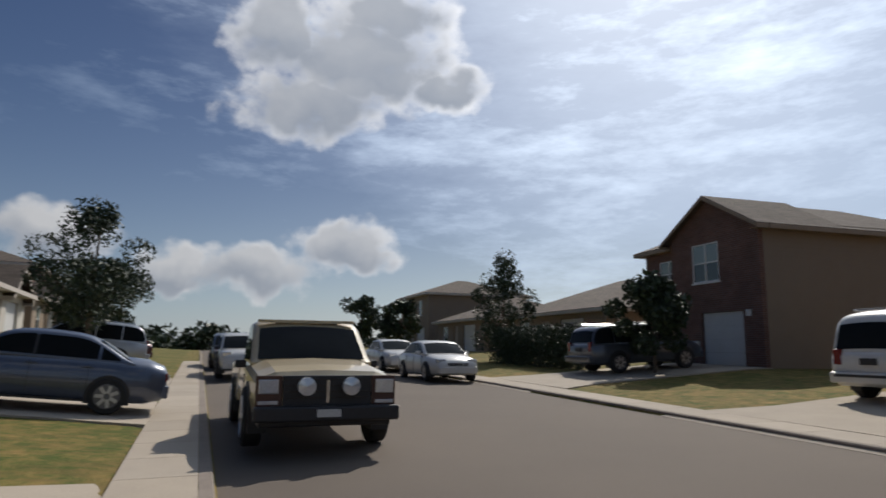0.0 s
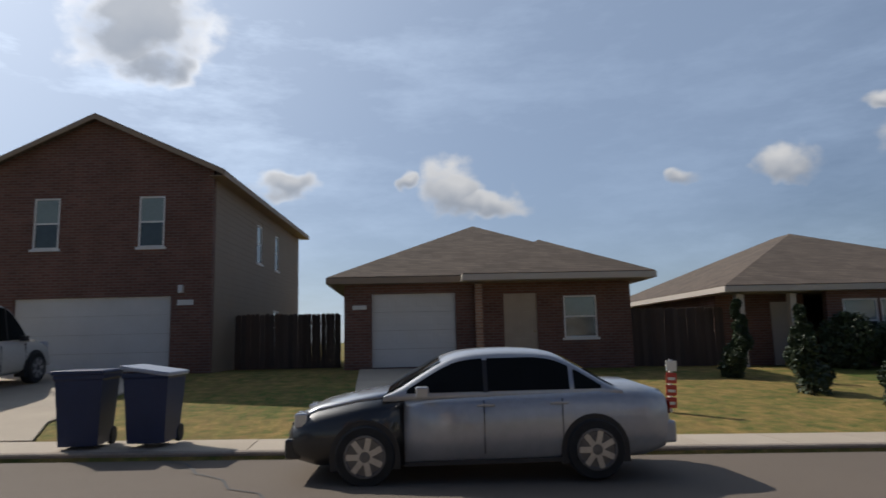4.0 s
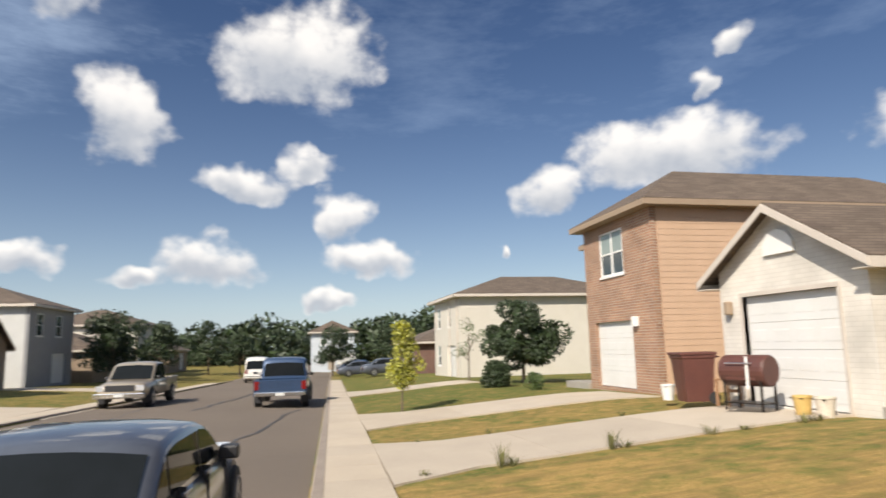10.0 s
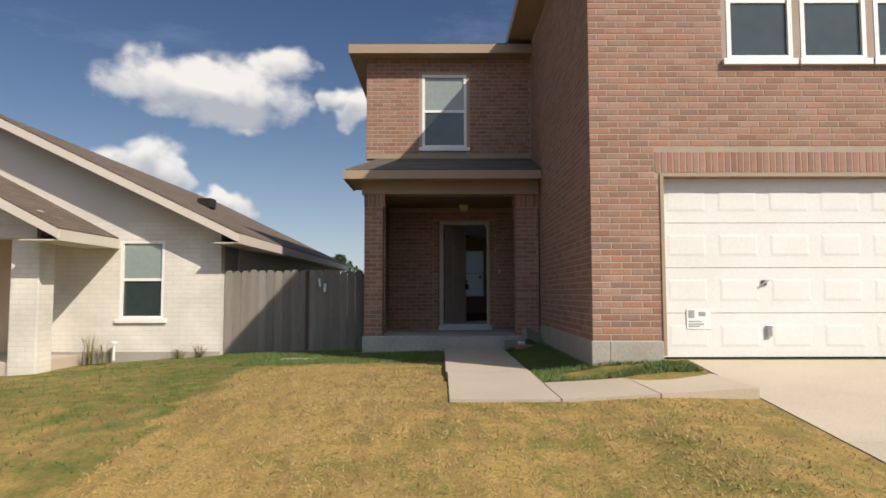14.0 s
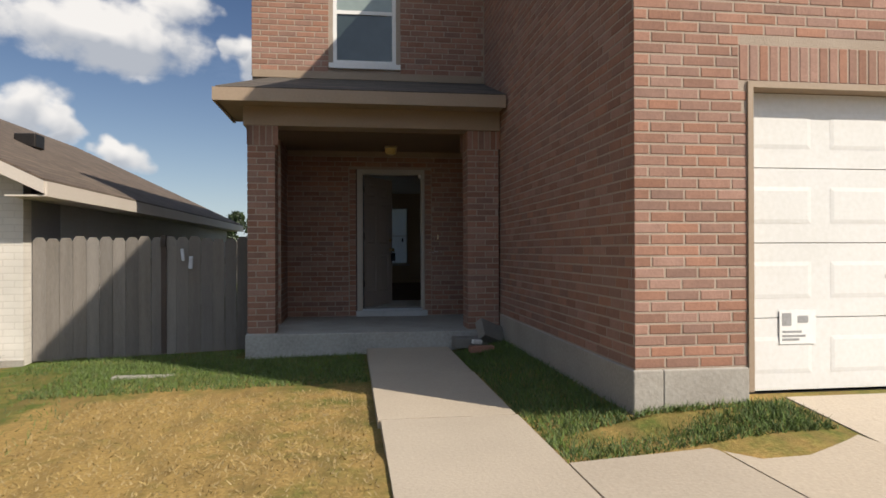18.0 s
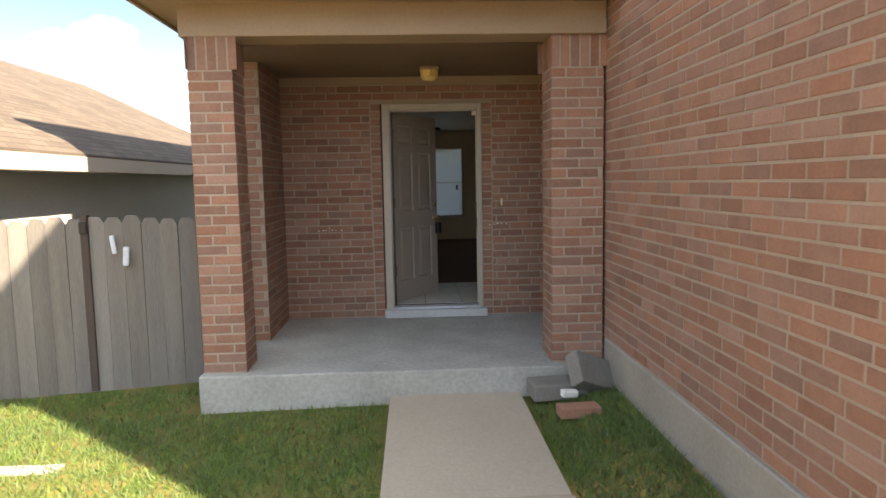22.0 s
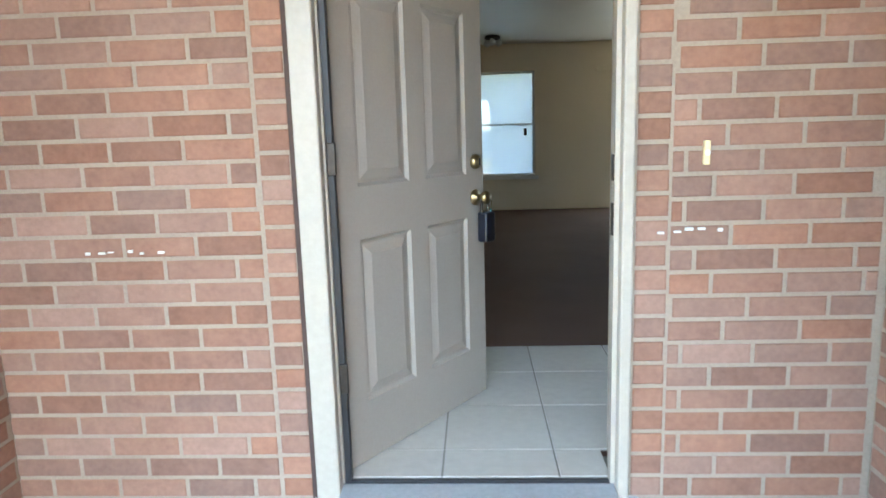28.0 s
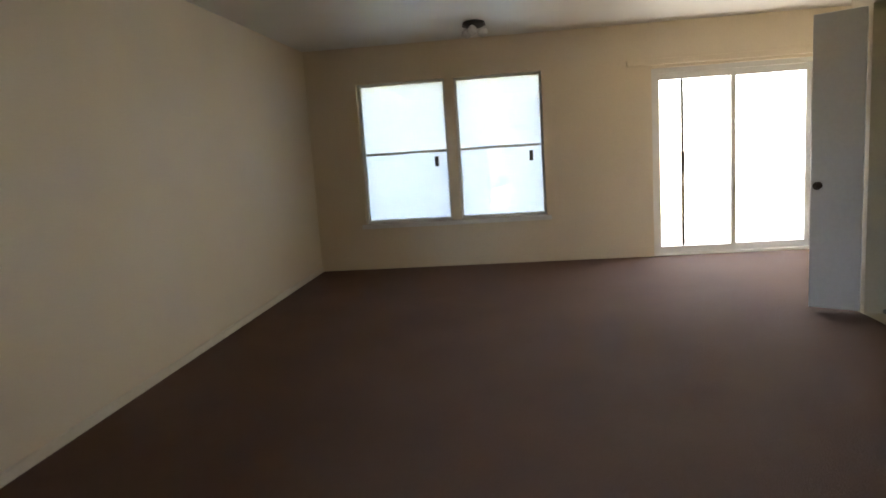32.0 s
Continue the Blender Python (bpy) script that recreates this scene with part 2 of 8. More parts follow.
def mat(name, c1, c2=None, rough=0.7, s1=3.0, s2=40.0, amt=0.5, bump=0.15, metal=0.0, spec=0.5, coat=0.0, rand=0.0, isl=0.0, streak=None):
    """A surface with colour that varies at two scales, and fine relief. rand, isl: how far whole pieces differ."""
    if name in MATS:
        return MATS[name]
    m = bpy.data.materials.new(name)
    m.use_nodes = True
    t = m.node_tree
    b = t.nodes["Principled BSDF"]
    b.inputs["Roughness"].default_value, b.inputs["Metallic"].default_value = rough, metal
    b.inputs["Specular IOR Level"].default_value, b.inputs["Coat Weight"].default_value = spec, coat
    c2 = c2 or tuple(v * 0.75 for v in c1)
    co = t.nodes.new("ShaderNodeTexCoord")
    geo = t.nodes.new("ShaderNodeNewGeometry")
    mp = t.nodes.new("ShaderNodeMapping")
    if streak:
        mp.inputs["Scale"].default_value = streak
    t.links.new(geo.outputs["Position"], mp.inputs[0])
    n1 = t.nodes.new("ShaderNodeTexNoise")
    n1.inputs["Scale"].default_value, n1.inputs["Detail"].default_value = s1, 5
    n2 = t.nodes.new("ShaderNodeTexNoise")
    n2.inputs["Scale"].default_value, n2.inputs["Detail"].default_value = s2, 4
    for n in (n1, n2):
        t.links.new(mp.outputs[0], n.inputs["Vector"])
    add = t.nodes.new("ShaderNodeMath")
    add.operation = "ADD"
    t.links.new(n1.outputs["Fac"], add.inputs[0])
    t.links.new(n2.outputs["Fac"], add.inputs[1])
    mr = t.nodes.new("ShaderNodeMapRange")
    mr.inputs["From Min"].default_value, mr.inputs["From Max"].default_value = 1.0 - amt * 0.6, 1.0 + amt * 0.6
    t.links.new(add.outputs[0], mr.inputs["Value"])
    mix = t.nodes.new("ShaderNodeMix")
    mix.data_type = "RGBA"
    mix.inputs[6].default_value, mix.inputs[7].default_value = (*c2, 1), (*c1, 1)
    t.links.new(mr.outputs[0], mix.inputs[0])
    col = mix.outputs[2]
    if rand or isl:
        src = t.nodes.new("ShaderNodeObjectInfo").outputs["Random"] if rand else geo.outputs["Random Per Island"]
        hsv = t.nodes.new("ShaderNodeHueSaturation")
        r2 = t.nodes.new("ShaderNodeMapRange")
        k = rand or isl
        r2.inputs["To Min"].default_value, r2.inputs["To Max"].default_value = 1 - k, 1 + k
        t.links.new(src, r2.inputs["Value"])
        t.links.new(r2.outputs[0], hsv.inputs["Value"])
        wv = t.nodes.new("ShaderNodeMath")
        wv.operation = "MULTIPLY"
        wv.inputs[1].default_value = 7.31
        t.links.new(src, wv.inputs[0])
        fr = t.nodes.new("ShaderNodeMath")
        fr.operation = "FRACT"
        t.links.new(wv.outputs[0], fr.inputs[0])
        r3 = t.nodes.new("ShaderNodeMapRange")
        r3.inputs["To Min"].default_value, r3.inputs["To Max"].default_value = 1 - k * 0.7, 1 + k * 0.5
        t.links.new(fr.outputs[0], r3.inputs["Value"])
        t.links.new(r3.outputs[0], hsv.inputs["Saturation"])
        t.links.new(col, hsv.inputs["Color"])
        col = hsv.outputs[0]
    t.links.new(col, b.inputs["Base Color"])
    if bump:
        bp = t.nodes.new("ShaderNodeBump")
        bp.inputs["Strength"].default_value, bp.inputs["Distance"].default_value = bump, 0.02
        t.links.new(n2.outputs["Fac"], bp.inputs["Height"])
        t.links.new(bp.outputs[0], b.inputs["Normal"])
    MATS[name] = m
    return m


def coursed(name, c1, c2, mortar, bw=0.25, bh=0.082, joint=0.012, rough=0.85, bump=0.4, offset=0.5):
    """Coursed work too far off for single pieces: bricks, shingles, siding; laid along the wall by its position."""
    if name in MATS:
        return MATS[name]
    m = bpy.data.materials.new(name)
    m.use_nodes = True
    t = m.node_tree
    b = t.nodes["Principled BSDF"]
    b.inputs["Roughness"].default_value = rough
    geo = t.nodes.new("ShaderNodeNewGeometry")
    sp = t.nodes.new("ShaderNodeSeparateXYZ")
    t.links.new(geo.outputs["Position"], sp.inputs[0])
    ad = t.nodes.new("ShaderNodeMath")
    ad.operation = "ADD"
    t.links.new(sp.outputs[0], ad.inputs[0])
    t.links.new(sp.outputs[1], ad.inputs[1])
    cb = t.nodes.new("ShaderNodeCombineXYZ")
    t.links.new(ad.outputs[0], cb.inputs[0])
    t.links.new(sp.outputs[2], cb.inputs[1])
    br = t.nodes.new("ShaderNodeTexBrick")
    br.offset = offset
    br.inputs["Scale"].default_value = 1.0
    br.inputs["Brick Width"].default_value, br.inputs["Row Height"].default_value = bw, bh
    br.inputs["Mortar Size"].default_value = joint
    br.inputs["Mortar Smooth"].default_value = 0.3
    br.inputs["Color1"].default_value, br.inputs["Color2"].default_value, br.inputs["Mortar"].default_value = (*c1, 1), (*c2, 1), (*mortar, 1)
    t.links.new(cb.outputs[0], br.inputs["Vector"])
    n1 = t.nodes.new("ShaderNodeTexNoise")
    n1.inputs["Scale"].default_value, n1.inputs["Detail"].default_value = 1.3, 5
    t.links.new(geo.outputs["Position"], n1.inputs["Vector"])
    r = t.nodes.new("ShaderNodeMapRange")
    r.inputs["From Min"].default_value, r.inputs["From Max"].default_value = 0.3, 0.7
    r.inputs["To Min"].default_value, r.inputs["To Max"].default_value = 0.8, 1.12
    t.links.new(n1.outputs["Fac"], r.inputs["Value"])
    hsv = t.nodes.new("ShaderNodeHueSaturation")
    t.links.new(r.outputs[0], hsv.inputs["Value"])
    t.links.new(br.outputs["Color"], hsv.inputs["Color"])
    t.links.new(hsv.outputs[0], b.inputs["Base Color"])
    bp = t.nodes.new("ShaderNodeBump")
    bp.invert = True
    bp.inputs["Strength"].default_value, bp.inputs["Distance"].default_value = bump, 0.02
    t.links.new(br.outputs["Fac"], bp.inputs["Height"])
    t.links.new(bp.outputs[0], b.inputs["Normal"])
    MATS[name] = m
    return m


def glass_mat(name, col=(1, 1, 1), rough=0.0):
    m = bpy.data.materials.new(name)
    m.use_nodes = True
    b = m.node_tree.nodes["Principled BSDF"]
    b.inputs["Base Color"].default_value = (*col, 1)
    b.inputs["Transmission Weight"].default_value, b.inputs["Roughness"].default_value, b.inputs["IOR"].default_value = 1.0, rough, 1.45
    return m


BRICK_P = mat("fired_brick_single", (0.314, 0.168, 0.117), (0.197, 0.102, 0.0717), 0.85, 9, 60, 0.9, 0.14, rand=0.2)
BRICK_J = mat("fired_brick_joined", (0.314, 0.168, 0.117), (0.197, 0.102, 0.0717), 0.85, 9, 60, 0.9, 0.14, isl=0.18)
MORTAR = mat("mortar", (0.364, 0.298, 0.238), (0.274, 0.216, 0.167), 0.95, 4, 90, 0.7, 0.3)
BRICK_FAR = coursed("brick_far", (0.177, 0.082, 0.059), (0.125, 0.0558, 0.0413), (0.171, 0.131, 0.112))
BRICK_TAN = coursed("brick_tan", (0.353, 0.192, 0.115), (0.253, 0.131, 0.0845), (0.346, 0.292, 0.23))
BRICK_BROWN = coursed("brick_brown", (0.218, 0.15, 0.109), (0.166, 0.112, 0.08), (0.218, 0.179, 0.141))
BRICK_CREAM = coursed("painted_brick_cream", (0.605, 0.568, 0.511), (0.575, 0.537, 0.483), (0.53, 0.492, 0.44), joint=0.008, bump=0.25)
SHINGLE = coursed("asphalt_shingle", (0.129, 0.096, 0.0711), (0.0909, 0.0662, 0.0488), (0.0558, 0.0405, 0.0314), 0.33, 0.07, 0.006, 0.95, 0.3)
SHINGLE_G = coursed("asphalt_shingle_grey", (0.114, 0.0944, 0.0771), (0.0759, 0.0636, 0.0525), (0.0456, 0.0361, 0.0315), 0.33, 0.07, 0.006, 0.95, 0.3)
SIDING_TAN = mat("siding_tan", (0.254, 0.194, 0.138), (0.232, 0.172, 0.122), 0.7, 1.5, 30, 0.5, 0.05)
SIDING_PEACH = mat("siding_peach", (0.487, 0.33, 0.225), (0.431, 0.294, 0.197), 0.7, 1.5, 30, 0.5, 0.05)
SIDING_CREAM = mat("siding_cream", (0.543, 0.508, 0.446), (0.501, 0.465, 0.403), 0.7, 1.5, 30, 0.5, 0.05)
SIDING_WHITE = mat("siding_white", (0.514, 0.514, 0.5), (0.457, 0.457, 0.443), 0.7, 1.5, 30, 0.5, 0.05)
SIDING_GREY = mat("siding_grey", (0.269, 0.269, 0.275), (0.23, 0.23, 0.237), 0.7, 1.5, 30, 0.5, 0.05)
TRIM = mat("trim_paint_beige", (0.308, 0.23, 0.161), (0.269, 0.197, 0.134), 0.6, 2, 40, 0.5, 0.05)
TRIM_PALE = mat("trim_paint_pale", (0.521, 0.465, 0.408), (0.473, 0.418, 0.362), 0.6, 2, 40, 0.5, 0.05)
WHITE = mat("white_paint", (0.707, 0.698, 0.68), (0.654, 0.645, 0.618), 0.5, 2, 40, 0.4, 0.04)
GAR_WHITE = mat("garage_door_white", (0.646, 0.637, 0.621), (0.58, 0.572, 0.546), 0.5, 1.5, 30, 0.5, 0.04)
CONC = mat("concrete", (0.336, 0.309, 0.269), (0.256, 0.235, 0.202), 0.9, 1.2, 45, 0.7, 0.2)
CONC_PORCH = mat("porch_concrete", (0.414, 0.406, 0.373), (0.223, 0.215, 0.194), 0.85, 2.2, 30, 0.75, 0.15)
CONC_BASE = mat("base_concrete", (0.349, 0.323, 0.282), (0.256, 0.229, 0.195), 0.9, 2.5, 40, 0.7, 0.25)
ASPHALT = mat("asphalt", (0.15, 0.117, 0.0885), (0.102, 0.0803, 0.0614), 0.92, 0.35, 60, 0.8, 0.3)
ASPHALT_SEAL = mat("crack_sealant", (0.04, 0.04, 0.04), (0.06, 0.055, 0.05), 0.7, 3, 30, 0.5, 0.1)
FENCE = mat("weathered_cedar", (0.211, 0.187, 0.163), (0.116, 0.102, 0.0884), 0.9, 2, 30, 0.8, 0.3, streak=(6, 6, 0.5), rand=0.2)
FENCE_DARK = mat("fence_stain_dark", (0.091, 0.063, 0.049), (0.056, 0.0385, 0.0315), 0.9, 2, 30, 0.8, 0.3, streak=(6, 6, 0.5), rand=0.2)
DOOR_TAUPE = mat("door_paint_taupe", (0.354, 0.31, 0.268), (0.329, 0.286, 0.246), 0.45, 3, 90, 0.5, 0.04)
DOOR_TAN = mat("door_paint_tan", (0.42, 0.34, 0.26), (0.36, 0.29, 0.22), 0.5, 3, 60, 0.5, 0.04)
BRASS = mat("aged_brass", (0.46, 0.36, 0.20), (0.34, 0.25, 0.12), 0.3, 20, 120, 0.5, 0.05, metal=1.0)
DARK_METAL = mat("dark_metal", (0.06, 0.05, 0.045), (0.04, 0.035, 0.03), 0.45, 10, 80, 0.5, 0.05, metal=0.8)
ALU = mat("aluminium", (0.62, 0.62, 0.63), (0.5, 0.5, 0.5), 0.35, 10, 80, 0.5, 0.05, metal=1.0)
BLACK = mat("black_plastic", (0.025, 0.025, 0.028), (0.018, 0.018, 0.02), 0.5, 10, 60, 0.5, 0.05)
RUBBER = mat("tyre_rubber", (0.028, 0.028, 0.028), (0.018, 0.018, 0.018), 0.85, 10, 60, 0.5, 0.2)
WALLPAINT = mat("wall_paint_cream", (0.72, 0.625, 0.49), (0.67, 0.58, 0.45), 0.6, 1.2, 80, 0.5, 0.06)
CEILPAINT = mat("ceiling_paint", (0.72, 0.70, 0.66), (0.67, 0.65, 0.61), 0.38, 2, 120, 0.5, 0.12)
CARPET = mat("carpet_brown", (0.14, 0.0733, 0.0458), (0.0895, 0.0434, 0.0269), 0.98, 1.5, 160, 0.7, 0.6)
TILE = mat("floor_tile", (0.50, 0.47, 0.42), (0.42, 0.39, 0.35), 0.3, 2.5, 25, 0.6, 0.05, rand=0.06)
GROUT = mat("grout", (0.30, 0.28, 0.25), (0.24, 0.22, 0.2), 0.9, 5, 60, 0.5, 0.1)
PANE_DARK = mat("window_pane", (0.035, 0.05, 0.05), (0.025, 0.035, 0.035), 0.06, 0.6, 6, 0.5, 0.0, spec=0.8)
PANE_SHADE = mat("window_pane_with_blind", (0.24, 0.29, 0.27), (0.20, 0.245, 0.23), 0.08, 0.6, 12, 0.5, 0.0, spec=0.8)
BARK = mat("bark", (0.15, 0.115, 0.085), (0.09, 0.07, 0.05), 0.95, 4, 30, 0.8, 0.6)
LEAF = mat("leaf_green", (0.0723, 0.111, 0.0255), (0.0425, 0.0723, 0.017), 0.6, 2, 20, 0.7, 0.0, isl=0.35)
LEAF_DARK = mat("leaf_dark", (0.0336, 0.0544, 0.0176), (0.0208, 0.036, 0.0128), 0.6, 2, 20, 0.7, 0.0, isl=0.35)
LEAF_LIGHT = mat("leaf_yellow_green", (0.36, 0.34, 0.05), (0.24, 0.26, 0.04), 0.6, 2, 20, 0.7, 0.0, isl=0.3)
PLASTIC_BLUE = mat("bin_plastic_blue", (0.0112, 0.028, 0.0924), (0.00896, 0.0224, 0.0707), 0.45, 3, 40, 0.5, 0.05)
PLASTIC_BROWN = mat("bin_plastic_brown", (0.11, 0.04, 0.03), (0.08, 0.03, 0.025), 0.45, 3, 40, 0.5, 0.05)
CLEAR = glass_mat("clear_glass")
CARGLASS = mat("car_glass", (0.012, 0.014, 0.016), (0.01, 0.012, 0.013), 0.03, 1, 6, 0.4, 0.0, spec=0.05)
CHROME = mat("chrome", (0.7, 0.7, 0.7), (0.6, 0.6, 0.6), 0.12, 10, 60, 0.4, 0.02, metal=1.0)
RIM = mat("alloy_rim", (0.55, 0.55, 0.56), (0.45, 0.45, 0.46), 0.3, 10, 60, 0.4, 0.02, metal=0.9)
LAMP_RED = mat("tail_lamp_red", (0.175, 0.01, 0.01), (0.125, 0.0075, 0.0075), 0.15, 10, 60, 0.4, 0.02)
LAMP_CLEAR = mat("head_lamp_lens", (0.7, 0.72, 0.75), (0.55, 0.57, 0.6), 0.08, 10, 60, 0.4, 0.02, metal=0.5)
PLATE = mat("number_plate", (0.6, 0.6, 0.58), (0.5, 0.5, 0.48), 0.4, 30, 90, 0.4, 0.02)


def paint(name, c, rough=0.32, metal=0.35):
    return mat(name, c, tuple(v * 0.85 for v in c), rough, 1.2, 12, 0.5, 0.0, metal=metal, coat=0.8)


# ---- mesh helpers ----
def finish(name, bm, material, parent=None, label="", smooth=False):
    me = bpy.data.meshes.new(name)
    bmesh.ops.recalc_face_normals(bm, faces=bm.faces)
    bm.to_mesh(me)
    bm.free()
    if smooth:
        for p in me.polygons:
            p.use_smooth = True
    for m in material if isinstance(material, (list, tuple)) else (material,):
        me.materials.append(m)
    ob = new(name, me)
    if parent:
        ob.parent = parent
    if label:
        ob["label"] = label
    return ob


def part(name, bm, material, parent, label="", smooth=False):
    """One mesh under a thing or under a part."""
    return finish(name, bm, material, parent, label, smooth)


def thing(name, label, category, group="", kind="", at=None):
    ob = new(name)
    ob.empty_display_size = 0.2
    if at is not None:
        ob.matrix_basis = at
    return tagged(ob, label, category, group, kind)


def setting(name, bm, material, label, category):
    return tagged(finish(name, bm, material), label, category, kind="structure")


def box(bm, x0, x1, y0, y1, z0, z1):
    v = [bm.verts.new((x, y, z)) for z in (z0, z1) for x, y in ((x0, y0), (x1, y0), (x1, y1), (x0, y1))]
    for f in ((3, 2, 1, 0), (4, 5, 6, 7), (0, 1, 5, 4), (1, 2, 6, 5), (2, 3, 7, 6), (3, 0, 4, 7)):
        bm.faces.new([v[i] for i in f])
    return v


def B(*dims):
    bm = bmesh.new()
    for d in dims:
        box(bm, *d)
    return bm


def RB(r, *dims, seg=2):
    """Boxes with rounded edges."""
    bm = B(*dims)
    bmesh.ops.bevel(bm, geom=list(bm.edges), offset=r, segments=seg, affect="EDGES", profile=0.5, clamp_overlap=True)
    return bm


def prism(pts, y0, y1, axis="y"):
    """An outline in (u, z) pushed along an axis."""
    bm = bmesh.new()
    put = (lambda u, w, z: (u, w, z)) if axis == "y" else (lambda u, w, z: (w, u, z))
    a = [bm.verts.new(put(u, y0, z)) for u, z in pts]
    b = [bm.verts.new(put(u, y1, z)) for u, z in pts]
    n = len(pts)
    bm.faces.new(a)
    bm.faces.new(b[::-1])
    for i in range(n):
        bm.faces.new((a[i], b[i], b[(i + 1) % n], a[(i + 1) % n]))
    return bm


def tube(bm, p, q, r0, r1, n=8):
    p, q = Vector(p), Vector(q)
    d = (q - p).normalized()
    s = d.orthogonal().normalized()
    t = d.cross(s)
    rings = []
    for c, r in ((p, r0), (q, r1)):
        rings.append([bm.verts.new(c + r * (math.cos(a) * s + math.sin(a) * t)) for a in (2 * math.pi * i / n for i in range(n))])
    for i in range(n):
        bm.faces.new((rings[0][i], rings[0][(i + 1) % n], rings[1][(i + 1) % n], rings[1][i]))
    bm.faces.new(rings[0][::-1])
    bm.faces.new(rings[1])
    return bm


def lathe(rows, n=20, axis="z"):
    """A turned solid from (radius, height) rows."""
    bm = bmesh.new()
    rings = []
    for r, h in rows:
        ring = []
        for i in range(n):
            a = 2 * math.pi * i / n
            x, y = r * math.cos(a), r * math.sin(a)
            ring.append(bm.verts.new({"z": (x, y, h), "y": (x, h, y), "x": (h, x, y)}[axis]))
        rings.append(ring)
    for a, b in zip(rings, rings[1:]):
        for i in range(n):
            bm.faces.new((a[i], a[(i + 1) % n], b[(i + 1) % n], b[i]))
    bm.faces.new(rings[0][::-1])
    bm.faces.new(rings[-1])
    return bm


def moved(bm, m):
    bmesh.ops.transform(bm, matrix=m, verts=bm.verts)
    return bm


def wall(name, axis, pos, thick, u0, u1, z0, z1, openings, material, parent=None, label=""):
    """A wall along x (axis 'x', from y=pos to pos+thick) or along y, with openings (u0, u1, z0, z1) cut through."""
    us = sorted({u0, u1, *(o[0] for o in openings), *(o[1] for o in openings)})
    zs = sorted({z0, z1, *(o[2] for o in openings), *(o[3] for o in openings)})
    us = sorted({round(u, 4) for u in us if u0 <= u <= u1})
    zs = sorted({round(z, 4) for z in zs if z0 <= z <= z1})
    bm = bmesh.new()
    cell = {}
    for i in range(len(us) - 1):
        for j in range(len(zs) - 1):
            cu, cz = (us[i] + us[i + 1]) / 2, (zs[j] + zs[j + 1]) / 2
            cell[i, j] = not any(o[0] < cu < o[1] and o[2] < cz < o[3] for o in openings)
    vs = {}

    def vert(u, w, z):
        key = (round(u, 5), round(w, 5), round(z, 5))
        if key not in vs:
            vs[key] = bm.verts.new((u, w, z) if axis == "x" else (w, u, z))
        return vs[key]

    a, b = pos, pos + thick
    for (i, j), solid in cell.items():
        if not solid:
            continue
        p, q, r, s = us[i], us[i + 1], zs[j], zs[j + 1]
        bm.faces.new([vert(p, a, r), vert(q, a, r), vert(q, a, s), vert(p, a, s)])
        bm.faces.new([vert(p, b, r), vert(p, b, s), vert(q, b, s), vert(q, b, r)])
        for di, dj, edge_pts in ((-1, 0, ((p, r), (p, s))), (1, 0, ((q, r), (q, s))), (0, -1, ((p, r), (q, r))), (0, 1, ((p, s), (q, s)))):
            if not cell.get((i + di, j + dj), False):
                (e0, f0), (e1, f1) = edge_pts
                bm.faces.new([vert(e0, a, f0), vert(e1, a, f1), vert(e1, b, f1), vert(e0, b, f0)])
    return finish(name, bm, material, parent, label)


# ---- ground, road, pavements ----
def street_slope(x):
    return 0.02 * (max(-70.0, min(60.0, x)) + 0.5)


NEAR_PAD = ((-70, -40, -20, -13, -9.5, -4.5, -2, 0.6, 1.3, 9, 14, 60), (-1.9, -1.35, -0.95, -0.78, -0.66, -0.33, -0.27, -0.22, -0.06, -0.02, 0.1, 0.9))
FAR_PAD = ((-70, -45, -27, -15, -2, 8, 20, 60), (-1.9, -1.35, -0.76, -0.5, -0.24, -0.16, 0.1, 0.8))
KERB_N, KERB_F = -15.62, -24.6


SLANT = -0.045     # the street runs a little askew to the house


def askew(x, y):
    """The true y of a street line y."""
    return y + SLANT * (x + 0.5) * min(1.0, max(0.0, (-7 - y) / 7.6))


def ground_z(x, y):
    side = (-0.98 if y > -20 else -0.88) + street_slope(x)
    if y > -14.6:
        k = min(1.0, (y + 14.6) / 7.4)
        k = k * k * (3 - 2 * k) * 0.35 + k * 0.65
        z = side * (1 - k) + float(np.interp(x, *NEAR_PAD)) * k - 0.02
        if -1.8 < x < 2.4 and -8.6 < y < -6.0:
            flush = -0.221 + 0.055 * max(0.0, x - 0.6) - 0.11 * max(0.0, -7.6 - y)
            z += (flush - z) * min(1.0, (x + 1.8) / 0.8)
        k = min(1.0, max(0.0, (x - 1.2) / 0.8)) * min(1.0, max(0.0, (8.4 - x) / 0.8))
        if k > 0 and y < -5.6:
            z += k * (-0.877 + 0.0962 * (y + 14.58) - z)
        return z
    if y < -25.7:
        k = min(1.0, (-25.7 - y) / 8.3)
        return side * (1 - k) + float(np.interp(x, *FAR_PAD)) * k - 0.02
    if KERB_F + 0.1 < y < KERB_N - 0.1:
        return side - 0.35
    return side - 0.04


def dryness(x, y):
    if y > -14.6:
        edge = -3.4 + (-2.7 - y) * 0.095
        if x > edge and x < 2.4:
            if y > -4.2:
                return max(0.05, 1.0 - (y + 4.2) * 0.9)
            return 1.0 - 0.32 * min(1.0, max(0.0, (x + 1.6) / 1.2))
        if -9.6 < x <= edge:
            return min(0.72, max(0.1, 0.1 + (-y - 2.5) * 0.055 + (-x - 3.4) * 0.07))
        if x <= -20:
            return 0.15
        return 0.5 if x < -9.6 else 0.25
    if -12.5 < x < -5:
        return 0.5
    if -18.5 < x <= -12.5:
        return 0.02
    return 0.42 if x > -5 else 0.4


